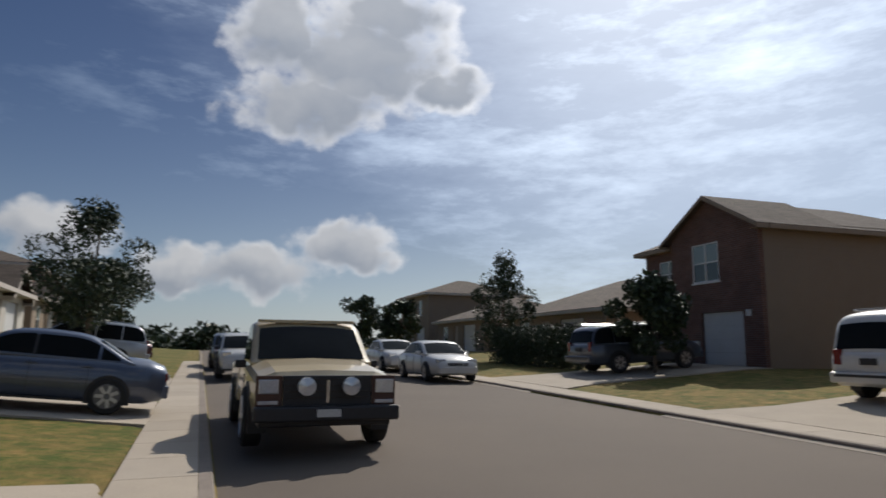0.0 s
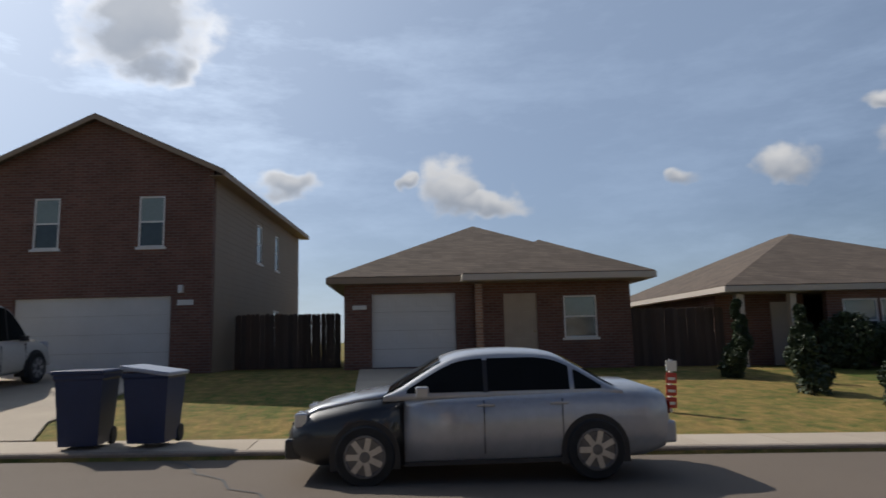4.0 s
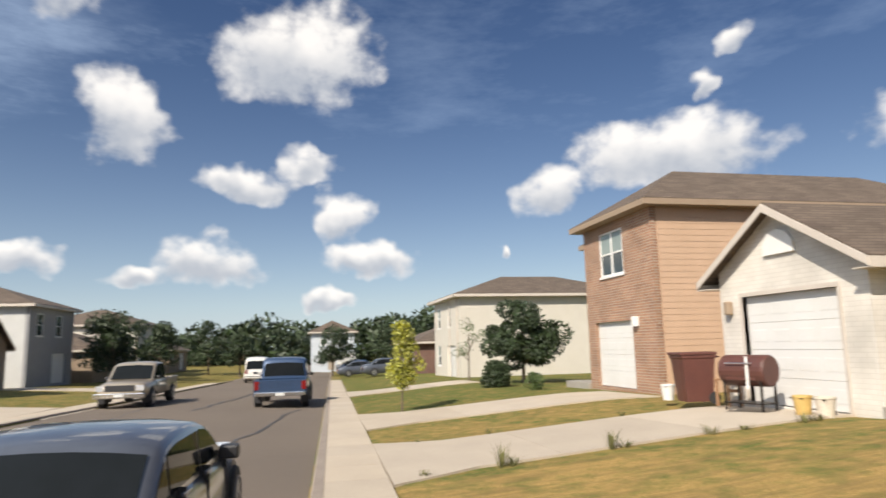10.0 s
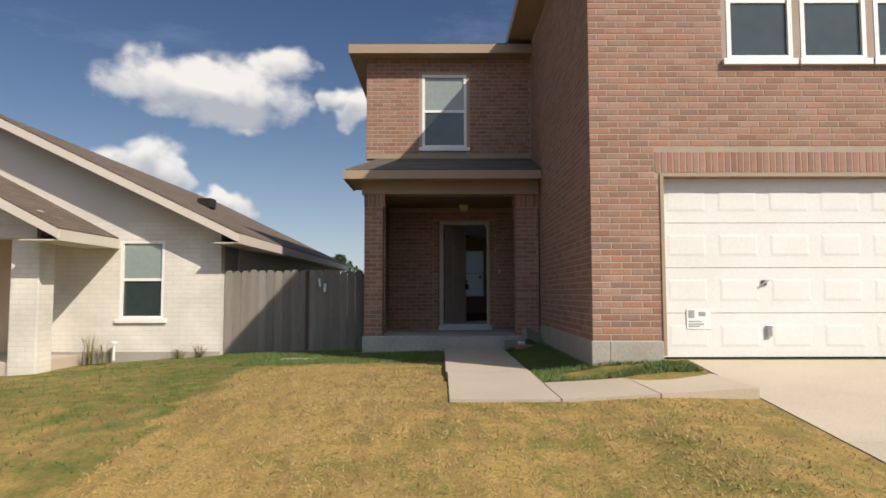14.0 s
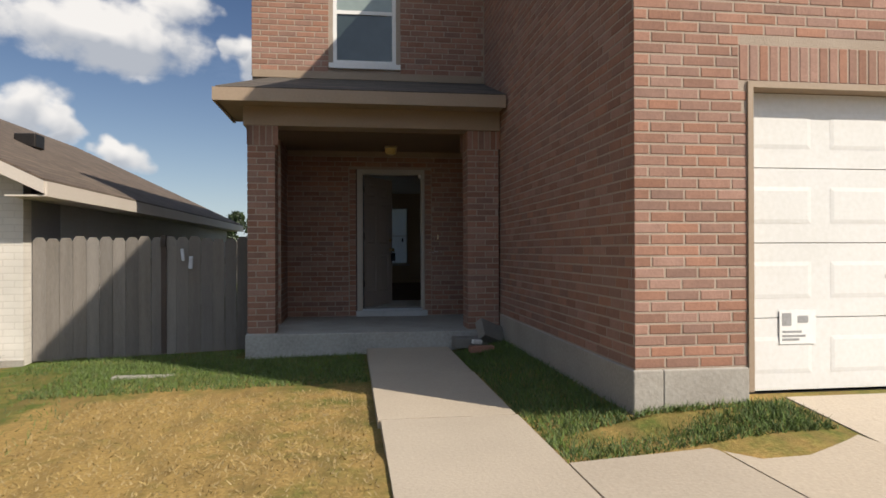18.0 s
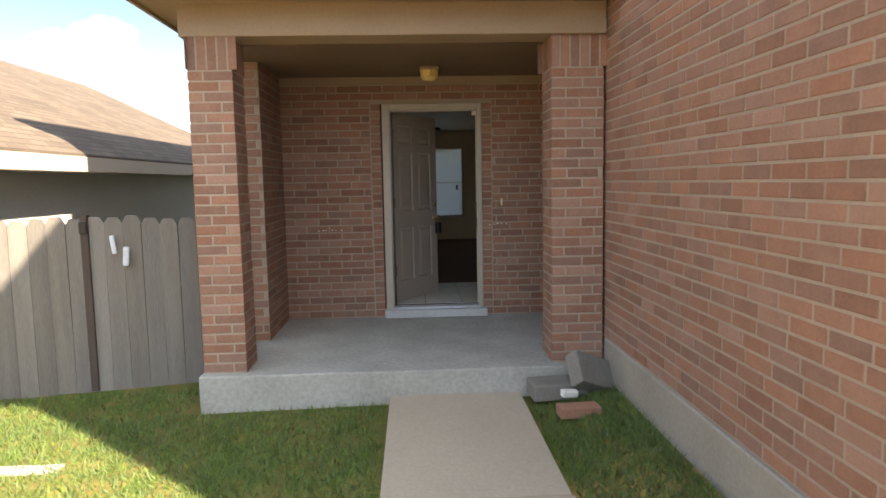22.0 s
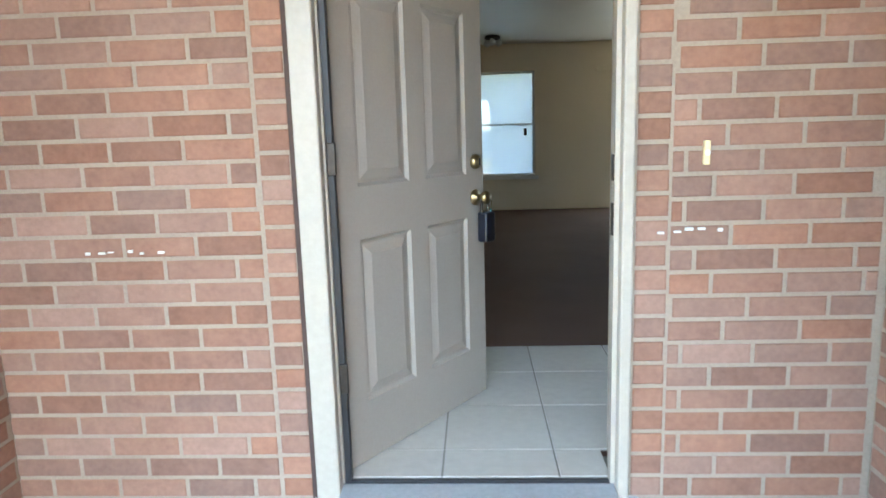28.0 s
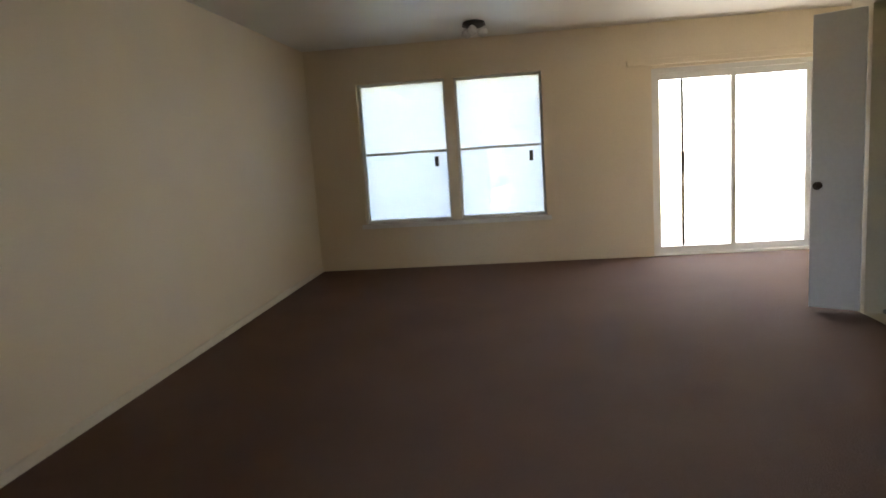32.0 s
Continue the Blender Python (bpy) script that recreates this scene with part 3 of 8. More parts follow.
def lawn_material():
    m = bpy.data.materials.new("lawn")
    m.use_nodes = True
    t = m.node_tree
    b = t.nodes["Principled BSDF"]
    b.inputs["Roughness"].default_value = 0.95
    b.inputs["Specular IOR Level"].default_value = 0.15
    geo = t.nodes.new("ShaderNodeNewGeometry")
    at = t.nodes.new("ShaderNodeAttribute")
    at.attribute_name = "dryness"

    def noise_of(scale, detail=5):
        n = t.nodes.new("ShaderNodeTexNoise")
        n.inputs["Scale"].default_value, n.inputs["Detail"].default_value, n.inputs["Roughness"].default_value = scale, detail, 0.65
        t.links.new(geo.outputs["Position"], n.inputs["Vector"])
        return n.outputs["Fac"]

    def mix(f, a, c):
        n = t.nodes.new("ShaderNodeMix")
        n.data_type = "RGBA"
        t.links.new(f, n.inputs[0])
        for i, v in ((6, a), (7, c)):
            if isinstance(v, tuple):
                n.inputs[i].default_value = (*v, 1)
            else:
                t.links.new(v, n.inputs[i])
        return n.outputs[2]

    def rng(v, a, c, d=0.0, e=1.0):
        n = t.nodes.new("ShaderNodeMapRange")
        n.inputs["From Min"].default_value, n.inputs["From Max"].default_value = a, c
        n.inputs["To Min"].default_value, n.inputs["To Max"].default_value = d, e
        t.links.new(v, n.inputs["Value"])
        return n.outputs[0]

    big, mid, fine = noise_of(0.55), noise_of(3.2), noise_of(38, 3)
    lanes = t.nodes.new("ShaderNodeMapping")
    lanes.inputs["Scale"].default_value = (5.0, 0.9, 1.0)
    lanes.inputs["Rotation"].default_value = (0, 0, radians(24))
    t.links.new(geo.outputs["Position"], lanes.inputs[0])
    ln = t.nodes.new("ShaderNodeTexNoise")
    ln.inputs["Scale"].default_value, ln.inputs["Detail"].default_value = 1.6, 5
    t.links.new(lanes.outputs[0], ln.inputs["Vector"])
    add = t.nodes.new("ShaderNodeMath")
    add.operation = "MULTIPLY_ADD"
    add.inputs[1].default_value = 1.15
    t.links.new(rng(mid, 0.3, 0.7, -0.45, 0.45), add.inputs[0])
    t.links.new(at.outputs["Fac"], add.inputs[2])
    add2 = t.nodes.new("ShaderNodeMath")
    add2.operation = "ADD"
    t.links.new(add.outputs[0], add2.inputs[0])
    t.links.new(rng(big, 0.3, 0.7, -0.3, 0.3), add2.inputs[1])
    green = mix(rng(fine, 0.3, 0.7), (0.048, 0.072, 0.013), (0.098, 0.132, 0.029))
    dry = mix(rng(fine, 0.3, 0.7), (0.215, 0.136, 0.044), (0.39, 0.262, 0.093))
    worn = mix(rng(ln.outputs["Fac"], 0.42, 0.72, 0.0, 0.75), mix(rng(add2.outputs[0], 0.05, 0.95), green, dry), (0.165, 0.112, 0.043))
    t.links.new(worn, b.inputs["Base Color"])
    bp = t.nodes.new("ShaderNodeBump")
    bp.inputs["Strength"].default_value, bp.inputs["Distance"].default_value = 0.35, 0.04
    t.links.new(fine, bp.inputs["Height"])
    t.links.new(bp.outputs[0], b.inputs["Normal"])
    return m


LAWN = lawn_material()


def axis_values(*runs):
    out = []
    for a, b, s in runs:
        n = max(1, round((b - a) / s))
        out += [a + (b - a) * i / n for i in range(n)]
    return out + [runs[-1][1]]


def grid_sheet(name, xs, ys, zf):
    vs = [(x, askew(x, y), zf(x, y)) for y in ys for x in xs]
    nx = len(xs)
    fs = [(j * nx + i, j * nx + i + 1, (j + 1) * nx + i + 1, (j + 1) * nx + i) for j in range(len(ys) - 1) for i in range(nx - 1)]
    me = bpy.data.meshes.new(name)
    me.from_pydata(vs, [], fs)
    for p in me.polygons:
        p.use_smooth = True
    return me


gx = axis_values((-1800, -300, 300), (-300, -70, 30), (-70, -24, 2), (-24, -4.4, 0.4), (-4.4, -2.2, 0.1), (-2.2, 12, 0.4), (12, 60, 2), (60, 300, 40), (300, 1800, 300))
gy = axis_values((-1800, -200, 300), (-200, -60, 20), (-60, -36, 4), (-36, -26, 0.8), (-26, -24.4, 0.2), (-24.4, -15.8, 2), (-15.8, -14.4, 0.2), (-14.4, 1, 0.3), (1, 10, 2), (10, 60, 10), (60, 300, 60), (300, 1800, 300))
g_me = grid_sheet("ground", gx, gy, ground_z)
att = g_me.attributes.new("dryness", "FLOAT", "POINT")
att.data.foreach_set("value", np.array([dryness(x, y) for y in gy for x in gx], dtype=np.float32))
g_me.materials.append(LAWN)
tagged(new("ground", g_me), "mown suburban lawn ground, part green and part sun-dried", "ground", kind="structure")

# road with a slight crown, falling gently along the street
rx = axis_values((-260, -60, 20), (-60, 50, 2), (50, 260, 20))
ry = axis_values((KERB_F + 0.02, KERB_N - 0.02, 1.1))


def road_z(x, y):
    return -1.04 - 0.075 * (y + 20.1) / 4.5 + street_slope(x) + 0.07 * (1 - ((y - (KERB_N + KERB_F) / 2) / 4.5) ** 2)


r_me = grid_sheet("road", rx, ry, road_z)
r_me.materials.append(ASPHALT)
tagged(new("road", r_me), "sun-bleached grey asphalt street with sealed cracks", "road", kind="structure")


def road_line(name, pts, w):
    bm = bmesh.new()
    prev = None
    for i, (x, y) in enumerate(pts):
        a, b = pts[max(0, i - 1)], pts[min(len(pts) - 1, i + 1)]
        d = Vector((b[0] - a[0], b[1] - a[1], 0)).normalized()
        n = Vector((-d.y, d.x, 0)) * w * (0.7 + 0.6 * random.random())
        z = road_z(x, y) + 0.006
        cur = [bm.verts.new((x + n.x, askew(x, y + n.y), z)), bm.verts.new((x - n.x, askew(x, y - n.y), z))]
        if prev:
            bm.faces.new((prev[0], cur[0], cur[1], prev[1]))
        prev = cur
    return tagged(finish(name, bm, ASPHALT_SEAL), "black tar-sealed crack on the asphalt", "crack", kind="structure")


def wander(x0, y0, x1, y1, n=14, a=0.12):
    return [(x0 + (x1 - x0) * i / n + random.uniform(-a, a), y0 + (y1 - y0) * i / n + random.uniform(-a, a)) for i in range(n + 1)]


road_line("road_crack", wander(-7, -18.2, -26, -16.6), 0.05)
road_line("road_crack", wander(-26, -20.2, -40, -19.5), 0.06)
road_line("road_crack", wander(0.5, -22.3, 2.2, -24.5, 8), 0.02)
road_line("road_crack", wander(0.5, -22.3, -1.5, -21.8, 6), 0.02)
road_line("road_crack", wander(-14, -21.5, -30, -22.5), 0.03)


def slab_run(name, label, xs, y0, y1, zf, thick, material):
    """A pavement as a row of cast slabs with open joints; each slab is a piece."""
    top = thing(name, label, "pavement", kind="structure")
    for i in range(len(xs) - 1):
        a, b = xs[i] + 0.006, xs[i + 1] - 0.006
        bm = bmesh.new()
        v = []
        for x, y in ((a, y0), (b, y0), (b, y1), (a, y1)):
            v.append(bm.verts.new((x, askew(x, y), zf(x, y))))
        w = [bm.verts.new((q.co.x, q.co.y, q.co.z - thick)) for q in v]
        bm.faces.new(v)
        for k in range(4):
            bm.faces.new((v[k], w[k], w[(k + 1) % 4], v[(k + 1) % 4]))
        part("slab", bm, material, top)
    return top


CONC_S = mat("pavement_concrete", (0.446, 0.376, 0.291), (0.343, 0.287, 0.222), 0.9, 1.0, 45, 0.7, 0.2, rand=0.07)
KERB_M = mat("kerb_concrete", (0.293, 0.244, 0.199), (0.175, 0.139, 0.113), 0.95, 2.5, 40, 0.8, 0.3)
side_z = lambda x, y: -0.97 + street_slope(x)
side_zf = lambda x, y: -0.87 + street_slope(x)
slab_run("pavement_near", "pale concrete pavement slabs along the kerb", axis_values((-60, 40, 1.25)), KERB_N + 0.16, -14.6, side_z, 0.1, CONC_S)
slab_run("pavement_far", "pale concrete pavement slabs beyond the street", axis_values((-60, 40, 1.25)), -25.75, KERB_F - 0.16, side_zf, 0.1, CONC_S)


def kerb(name, y0, y1, zf):
    bm = bmesh.new()
    xs = axis_values((-200, 200, 5))
    lo = [[bm.verts.new((x, askew(x, y), zf(x, 0) + dz)) for x in xs] for y, dz in ((y0, -0.25), (y0, -0.02), (y0 + (0.02 if y1 > y0 else -0.02), 0), (y1, 0))]
    for a, b in zip(lo, lo[1:]):
        for i in range(len(xs) - 1):
            bm.faces.new((a[i], a[i + 1], b[i + 1], b[i]))
    return setting(name, bm, KERB_M, "worn concrete kerb with a dirty face", "kerb")


kerb("kerb_near", KERB_N, KERB_N + 0.155, side_z)
kerb("kerb_far", KERB_F, KERB_F - 0.155, side_zf)


def driveway(name, label, x0, x1, y0, y1, z0, z1, cols=1, rows=3, flare=0.0, material=None, lie=True):
    """Cast driveway from the pavement (y0, z0) up to the house (y1, z1), in panels with joints."""
    top = thing(name, label, "driveway", kind="structure")
    for i in range(cols):
        for j in range(rows):
            a, b = x0 + (x1 - x0) * i / cols, x0 + (x1 - x0) * (i + 1) / cols
            f0, f1 = j / rows, (j + 1) / rows
            bm = bmesh.new()
            top_v, n = [], 6
            for f in [f0 + (f1 - f0) * k / n for k in range(n + 1)]:
                y, z = y0 + (y1 - y0) * f, z0 + (z1 - z0) * f
                if lie:
                    z = ground_z((a + b) / 2, y) + 0.035
                fl = flare * max(0.0, 1 - f * 6)
                yy = y + (0.006 if f == f0 else -0.006 if f == f1 else 0) * (1 if y1 > y0 else -1)
                top_v.append((bm.verts.new((a + 0.006 - (fl if i == 0 else 0), askew(a, yy), ground_z(a, y) + 0.035 if lie else z)), bm.verts.new((b - 0.006 + (fl if i == cols - 1 else 0), askew(b, yy), ground_z(b, y) + 0.035 if lie else z))))
            low = [(bm.verts.new(p.co - Vector((0, 0, 0.12))), bm.verts.new(q.co - Vector((0, 0, 0.12)))) for p, q in top_v]
            for k in range(n):
                bm.faces.new((top_v[k][0], top_v[k][1], top_v[k + 1][1], top_v[k + 1][0]))
                bm.faces.new((top_v[k][0], top_v[k + 1][0], low[k + 1][0], low[k][0]))
                bm.faces.new((top_v[k][1], low[k][1], low[k + 1][1], top_v[k + 1][1]))
            bm.faces.new((top_v[0][0], low[0][0], low[0][1], top_v[0][1]))
            bm.faces.new((top_v[n][0], top_v[n][1], low[n][1], low[n][0]))
            part("panel", bm, material or CONC_S, top)
    return top


sz = lambda x: side_z(x, 0) - 0.003
szf = lambda x: side_zf(x, 0) - 0.003
driveway("driveway_own", "wide pale concrete driveway up to the garage", 2.35, 7.2, -14.594, -5.86, sz(4.7), -0.03, 2, 3, 0.5, None, False)
driveway("driveway_next", "pale concrete driveway with a cracked panel", -13.2, -10.0, -14.594, -6.55, sz(-11.5), -0.68, 1, 3, 0.5)
driveway("driveway_second", "pale concrete driveway of the brick house", -20.4, -17.0, -14.594, -6.0, sz(-18.5), -0.86, 1, 3, 0.5)
driveway("driveway_third", "pale concrete driveway further along", -35.5, -32.0, -14.594, -6.9, sz(-33.5), -1.2, 1, 3, 0.5)
driveway("driveway_east", "pale concrete driveway under the blue car", 12.4, 15.8, -14.594, -6.0, sz(14), 0.1, 1, 3, 0.4)
driveway("driveway_east", "pale concrete driveway under parked cars", 20, 24.4, -14.594, -6.0, sz(22), 0.3, 1, 3, 0.4)
for a, b, ph, t in ((5.0, 10.2, -0.12, "under the white estate car"), (-2.9, 0.0, -0.2, "of the low brown house"), (17.0, 21.5, 0.0, "under the dark estate car"), (-20.4, -16.2, -0.55, "under the bronze pickup"), (-29, -25, -0.7, "by the gabled house"), (-47.5, -43.5, -1.2, "far along the street")):
    driveway("driveway_opposite", "pale concrete driveway " + t, a, b, -25.742, -34.85, szf((a + b) / 2), ph, 1, 3, 0.5)


def apron(x0, x1, kerb_y, out, zf):
    """A dropped kerb: a cast ramp from the road up to the pavement at a driveway's mouth."""
    bm = bmesh.new()
    top = []
    for x, y in ((x0 - 0.5, kerb_y + out * 0.1), (x1 + 0.5, kerb_y + out * 0.1), (x1 + 0.25, kerb_y - out * 0.162), (x0 - 0.25, kerb_y - out * 0.162)):
        z = road_z(x, y) + 0.006 if (y - kerb_y) * out > 0 else zf(x, y) + 0.005
        top.append(bm.verts.new((x, askew(x, y), z)))
    low = [bm.verts.new(v.co - Vector((0, 0, 0.1))) for v in top]
    bm.faces.new(top)
    for k in range(4):
        bm.faces.new((top[k], low[k], low[(k + 1) % 4], top[(k + 1) % 4]))
    return setting("dropped_kerb", bm, CONC_S, "worn concrete ramp at a driveway's mouth", "kerb")


for a, b in ((5.0, 10.2), (-2.9, 0.0), (17.0, 21.5), (-20.4, -16.2), (-29.0, -25.0)):
    apron(a, b, KERB_F, 1, side_zf)


def gz(x, yw):
    """Height of the ground under a true place."""
    y = yw
    for _ in range(3):
        y = yw - (askew(x, y) - y)
    return ground_z(x, y)


def rz_at(x, yw):
    return road_z(x, yw - SLANT * (x + 0.5))


# front walk from the porch, with a branch to the driveway
wk = thing("front_walk", "pale concrete walk from the porch to the driveway", "walk", kind="structure")
for a, b, c, d in ((-0.44, 0.55, -3.7, -2.04), (-0.44, 0.56, -5.4, -3.712), (-0.42, 0.572, -7.57, -5.412), (0.584, 1.455, -7.58, -6.5), (1.467, 2.34, -7.58, -6.48)):
    bm = bmesh.new()
    zt = lambda x, y: -0.19 - 0.002 * (-2 - y) + 0.055 * max(0, x - 0.6)
    vs = [bm.verts.new((x, y, zt(x, y))) for x, y in ((a, c), (b, c), (b, d), (a, d))]
    ws = [bm.verts.new(v.co - Vector((0, 0, 0.12))) for v in vs]
    bm.faces.new(vs)
    for k in range(4):
        bm.faces.new((vs[k], ws[k], ws[(k + 1) % 4], vs[(k + 1) % 4]))
    part("slab", bm, CONC_S, wk)

# ---- building parts ----
def window_unit(parent, axis, pos, out, u0, u1, z0, z1, shade=True, frame=None, sill=True, mullion=False, name="window"):
    """A single-hung window in an opening: frame, two sashes' panes, meeting rail. out: -1 or 1, the side it faces."""
    w = 0.05
    fm = frame or WHITE
    y0, y1 = (pos - 0.015, pos + 0.07) if out < 0 else (pos - 0.07, pos + 0.015)

    def bx(a, b, c, d, e, f):
        return (a, b, c, d, e, f) if axis == "x" else (c, d, a, b, e, f)

    zm = (z0 + z1) / 2
    fr = part(name, B(bx(u0, u0 + w, y0, y1, z0, z1), bx(u1 - w, u1, y0, y1, z0, z1), bx(u0 + w, u1 - w, y0, y1, z1 - w, z1), bx(u0 + w, u1 - w, y0, y1, z0, z0 + w)), fm, parent)
    q0, q1 = (y0 + 0.03, y0 + 0.042) if out < 0 else (y1 - 0.042, y1 - 0.03)
    part("meeting_rail", B(bx(u0 + w, u1 - w, q0 - 0.012, q1 + 0.012, zm - 0.025, zm + 0.025)), fm, fr)
    if mullion:
        um = (u0 + u1) / 2
        part("mullion", B(bx(um - 0.04, um + 0.04, q0 - 0.02, q1 + 0.012, z0 + w, z1 - w)), fm, fr)
    part("upper_pane", B(bx(u0 + w, u1 - w, q0, q1, zm + 0.025, z1 - w)), PANE_SHADE if shade else PANE_DARK, fr)
    part("lower_pane", B(bx(u0 + w, u1 - w, q0 + 0.01, q1 + 0.01, z0 + w, zm - 0.025)), PANE_DARK, fr)
    if sill:
        s0, s1 = (y0 - 0.05, y0 + 0.03) if out < 0 else (y1 - 0.03, y1 + 0.05)
        part("sill", B(bx(u0 - 0.06, u1 + 0.06, s0, s1, z0 - 0.07, z0)), fm, fr)
    return fr


def garage_door(parent, pos, out, u0, u1, z0, z1, cols=8, rows=4, material=None):
    """A sectional garage door: rows of sections with raised panels."""
    m = material or GAR_WHITE
    y0, y1 = (pos, pos + 0.05) if out < 0 else (pos - 0.05, pos)
    face = y0 if out < 0 else y1
    door = part("garage_door", B((u0, u1, y0, y1, z0, z0 + 0.02)), BLACK, parent, "white sectional garage door")
    h = (z1 - z0) / rows
    for j in range(rows):
        bm = B((u0, u1, y0, y1, z0 + j * h + 0.003, z0 + (j + 1) * h - 0.003))
        pw = (u1 - u0) / cols
        for i in range(cols):
            a, b, c, d = u0 + i * pw + 0.075, u0 + (i + 1) * pw - 0.075, z0 + j * h + h * 0.26, z0 + (j + 1) * h - h * 0.25
            e = face + out * 0.0045
            base = [bm.verts.new((x, face + out * 0.001, z)) for x, z in ((a, c), (b, c), (b, d), (a, d))]
            mid = [bm.verts.new((x, e, z)) for x, z in ((a + 0.03, c + 0.03), (b - 0.03, c + 0.03), (b - 0.03, d - 0.03), (a + 0.03, d - 0.03))]
            bm.faces.new(mid)
            for k in range(4):
                bm.faces.new((base[k], base[(k + 1) % 4], mid[(k + 1) % 4], mid[k]))
        part("section", bm, m, door)
    return door


def slab_roof(name, verts, faces, material, parent, thick=0.1, label=""):
    """Roof planes with thickness."""
    bm = bmesh.new()
    top = [bm.verts.new(v) for v in verts]
    low = [bm.verts.new((v[0], v[1], v[2] - thick)) for v in verts]
    count = {}
    for f in faces:
        bm.faces.new([top[i] for i in f])
        bm.faces.new([low[i] for i in reversed(f)])
        for i in range(len(f)):
            e = (f[i], f[(i + 1) % len(f)])
            count[e] = True
    for a, b in list(count):
        if (b, a) not in count:
            bm.faces.new((top[a], low[a], low[b], top[b]))
    return part(name, bm, material, parent, label)


def hip_roof(parent, x0, x1, y0, y1, z, rise, material, over=0.4, fascia=None):
    """Hip roof over a rectangle; the ridge runs along the longer side. Fascia boards round the eave."""
    x0, x1, y0, y1 = x0 - over, x1 + over, y0 - over, y1 + over
    w, d = x1 - x0, y1 - y0
    if w >= d:
        r0, r1 = (x0 + d / 2, (y0 + y1) / 2, z + rise), (x1 - d / 2, (y0 + y1) / 2, z + rise)
        faces = [(0, 1, 5, 4), (1, 2, 5), (2, 3, 4, 5), (3, 0, 4)]
    else:
        r0, r1 = ((x0 + x1) / 2, y0 + w / 2, z + rise), ((x0 + x1) / 2, y1 - w / 2, z + rise)
        faces = [(0, 1, 4), (1, 2, 5, 4), (2, 3, 5), (3, 0, 4, 5)]
    roof = slab_roof("roof", [(x0, y0, z), (x1, y0, z), (x1, y1, z), (x0, y1, z), r0, r1], faces, material, parent, 0.06)
    fm = fascia or TRIM
    t = 0.025
    for d in ((x0 - t, x1 + t, y0 - t, y0), (x0 - t, x1 + t, y1, y1 + t), (x0 - t, x0, y0, y1), (x1, x1 + t, y0, y1)):
        part("fascia", B((*d, z - 0.2, z - 0.03)), fm, roof)
    part("soffit", B((x0, x1, y0, y1, z - 0.2, z - 0.185)), fm, roof)
    return roof


def gable_roof(parent, axis, a0, a1, b0, b1, z, rise, material, over=0.4, end=0.35, fascia=None, wall_mat=None, ends=(1, 1), mid=None, wall_in=0.12):
    """Gable roof with its ridge along an axis (a), spanning b0..b1, with barge boards and gable walls."""
    c = mid if mid is not None else (b0 + b1) / 2
    A0, A1, q0, q1 = a0 - end * ends[0], a1 + end * ends[1], b0 - over, b1 + over
    zl, zr = z - rise * over / (c - b0), z - rise * over / (b1 - c)

    def P(a, b, zz):
        return (a, b, zz) if axis == "x" else (b, a, zz)

    vs = [P(A0, q0, zl), P(A1, q0, zl), P(A1, c, z + rise), P(A0, c, z + rise), P(A1, q1, zr), P(A0, q1, zr)]
    roof = slab_roof("roof", vs, [(0, 1, 2, 3), (3, 2, 4, 5)], material, parent, 0.06)
    fm = fascia or TRIM
    for i, A in enumerate((A0, A1)):
        if not ends[i]:
            continue
        s = -1 if i == 0 else 1
        pts = [(q0, zl - 0.03), (c, z + rise - 0.03), (q1, zr - 0.03), (q1, zr - 0.17), (c, z + rise - 0.18), (q0, zl - 0.17)]
        bm = prism(pts, A, A + s * 0.03, "x" if axis == "x" else "y")
        part("barge_board", bm, fm, roof)
        if wall_mat:
            w = (a0 if i == 0 else a1) - s * 0.0
            bm = prism([(b0, z), (b1, z), (c, z + rise - 0.06)], w, w - s * wall_in, "x" if axis == "x" else "y")
            part("gable_wall", bm, wall_mat, parent)
    for q, zz in ((q0, zl), (q1, zr)):
        s = -0.025 if q == q0 else 0.025
        d = (min(A0, A1), max(A0, A1), min(q, q + s), max(q, q + s), zz - 0.2, zz - 0.03)
        part("fascia", B(d if axis == "x" else (d[2], d[3], d[0], d[1], d[4], d[5])), fm, roof)
        inn = (b0 if q == q0 else b1)
        d = (min(A0, A1), max(A0, A1), min(q, inn), max(q, inn), zz - 0.2, zz - 0.18)
        part("soffit", B(d if axis == "x" else (d[2], d[3], d[0], d[1], d[4], d[5])), fm, roof)
    return roof


def lap_siding(parent, axis, pos, out, u0, u1, z0, z1, material, openings=(), step=0.18):
    """Lapped boards on a wall face, each board a wedge."""
    bm = bmesh.new()
    n = max(1, round((z1 - z0) / step))
    h = (z1 - z0) / n
    for k in range(n):
        a, b = z0 + k * h, z0 + (k + 1) * h
        spans = [(u0, u1)]
        for o in openings:
            if o[2] < b - 0.02 and o[3] > a + 0.02:
                spans = [s for p, q in spans for s in ((p, min(q, o[0])), (max(p, o[1]), q)) if s[1] - s[0] > 0.02]
        for p, q in spans:
            pts = []
            for u in (p, q):
                for w, z in ((pos, a), (pos + out * 0.014, a), (pos + out * 0.006, b), (pos, b)):
                    pts.append(bm.verts.new((u, w, z) if axis == "x" else (w, u, z)))
            for f in ((0, 1, 2, 3), (7, 6, 5, 4), (0, 4, 5, 1), (1, 5, 6, 2), (2, 6, 7, 3)):
                bm.faces.new([pts[i] for i in f])
    return part("siding", bm, material, parent)


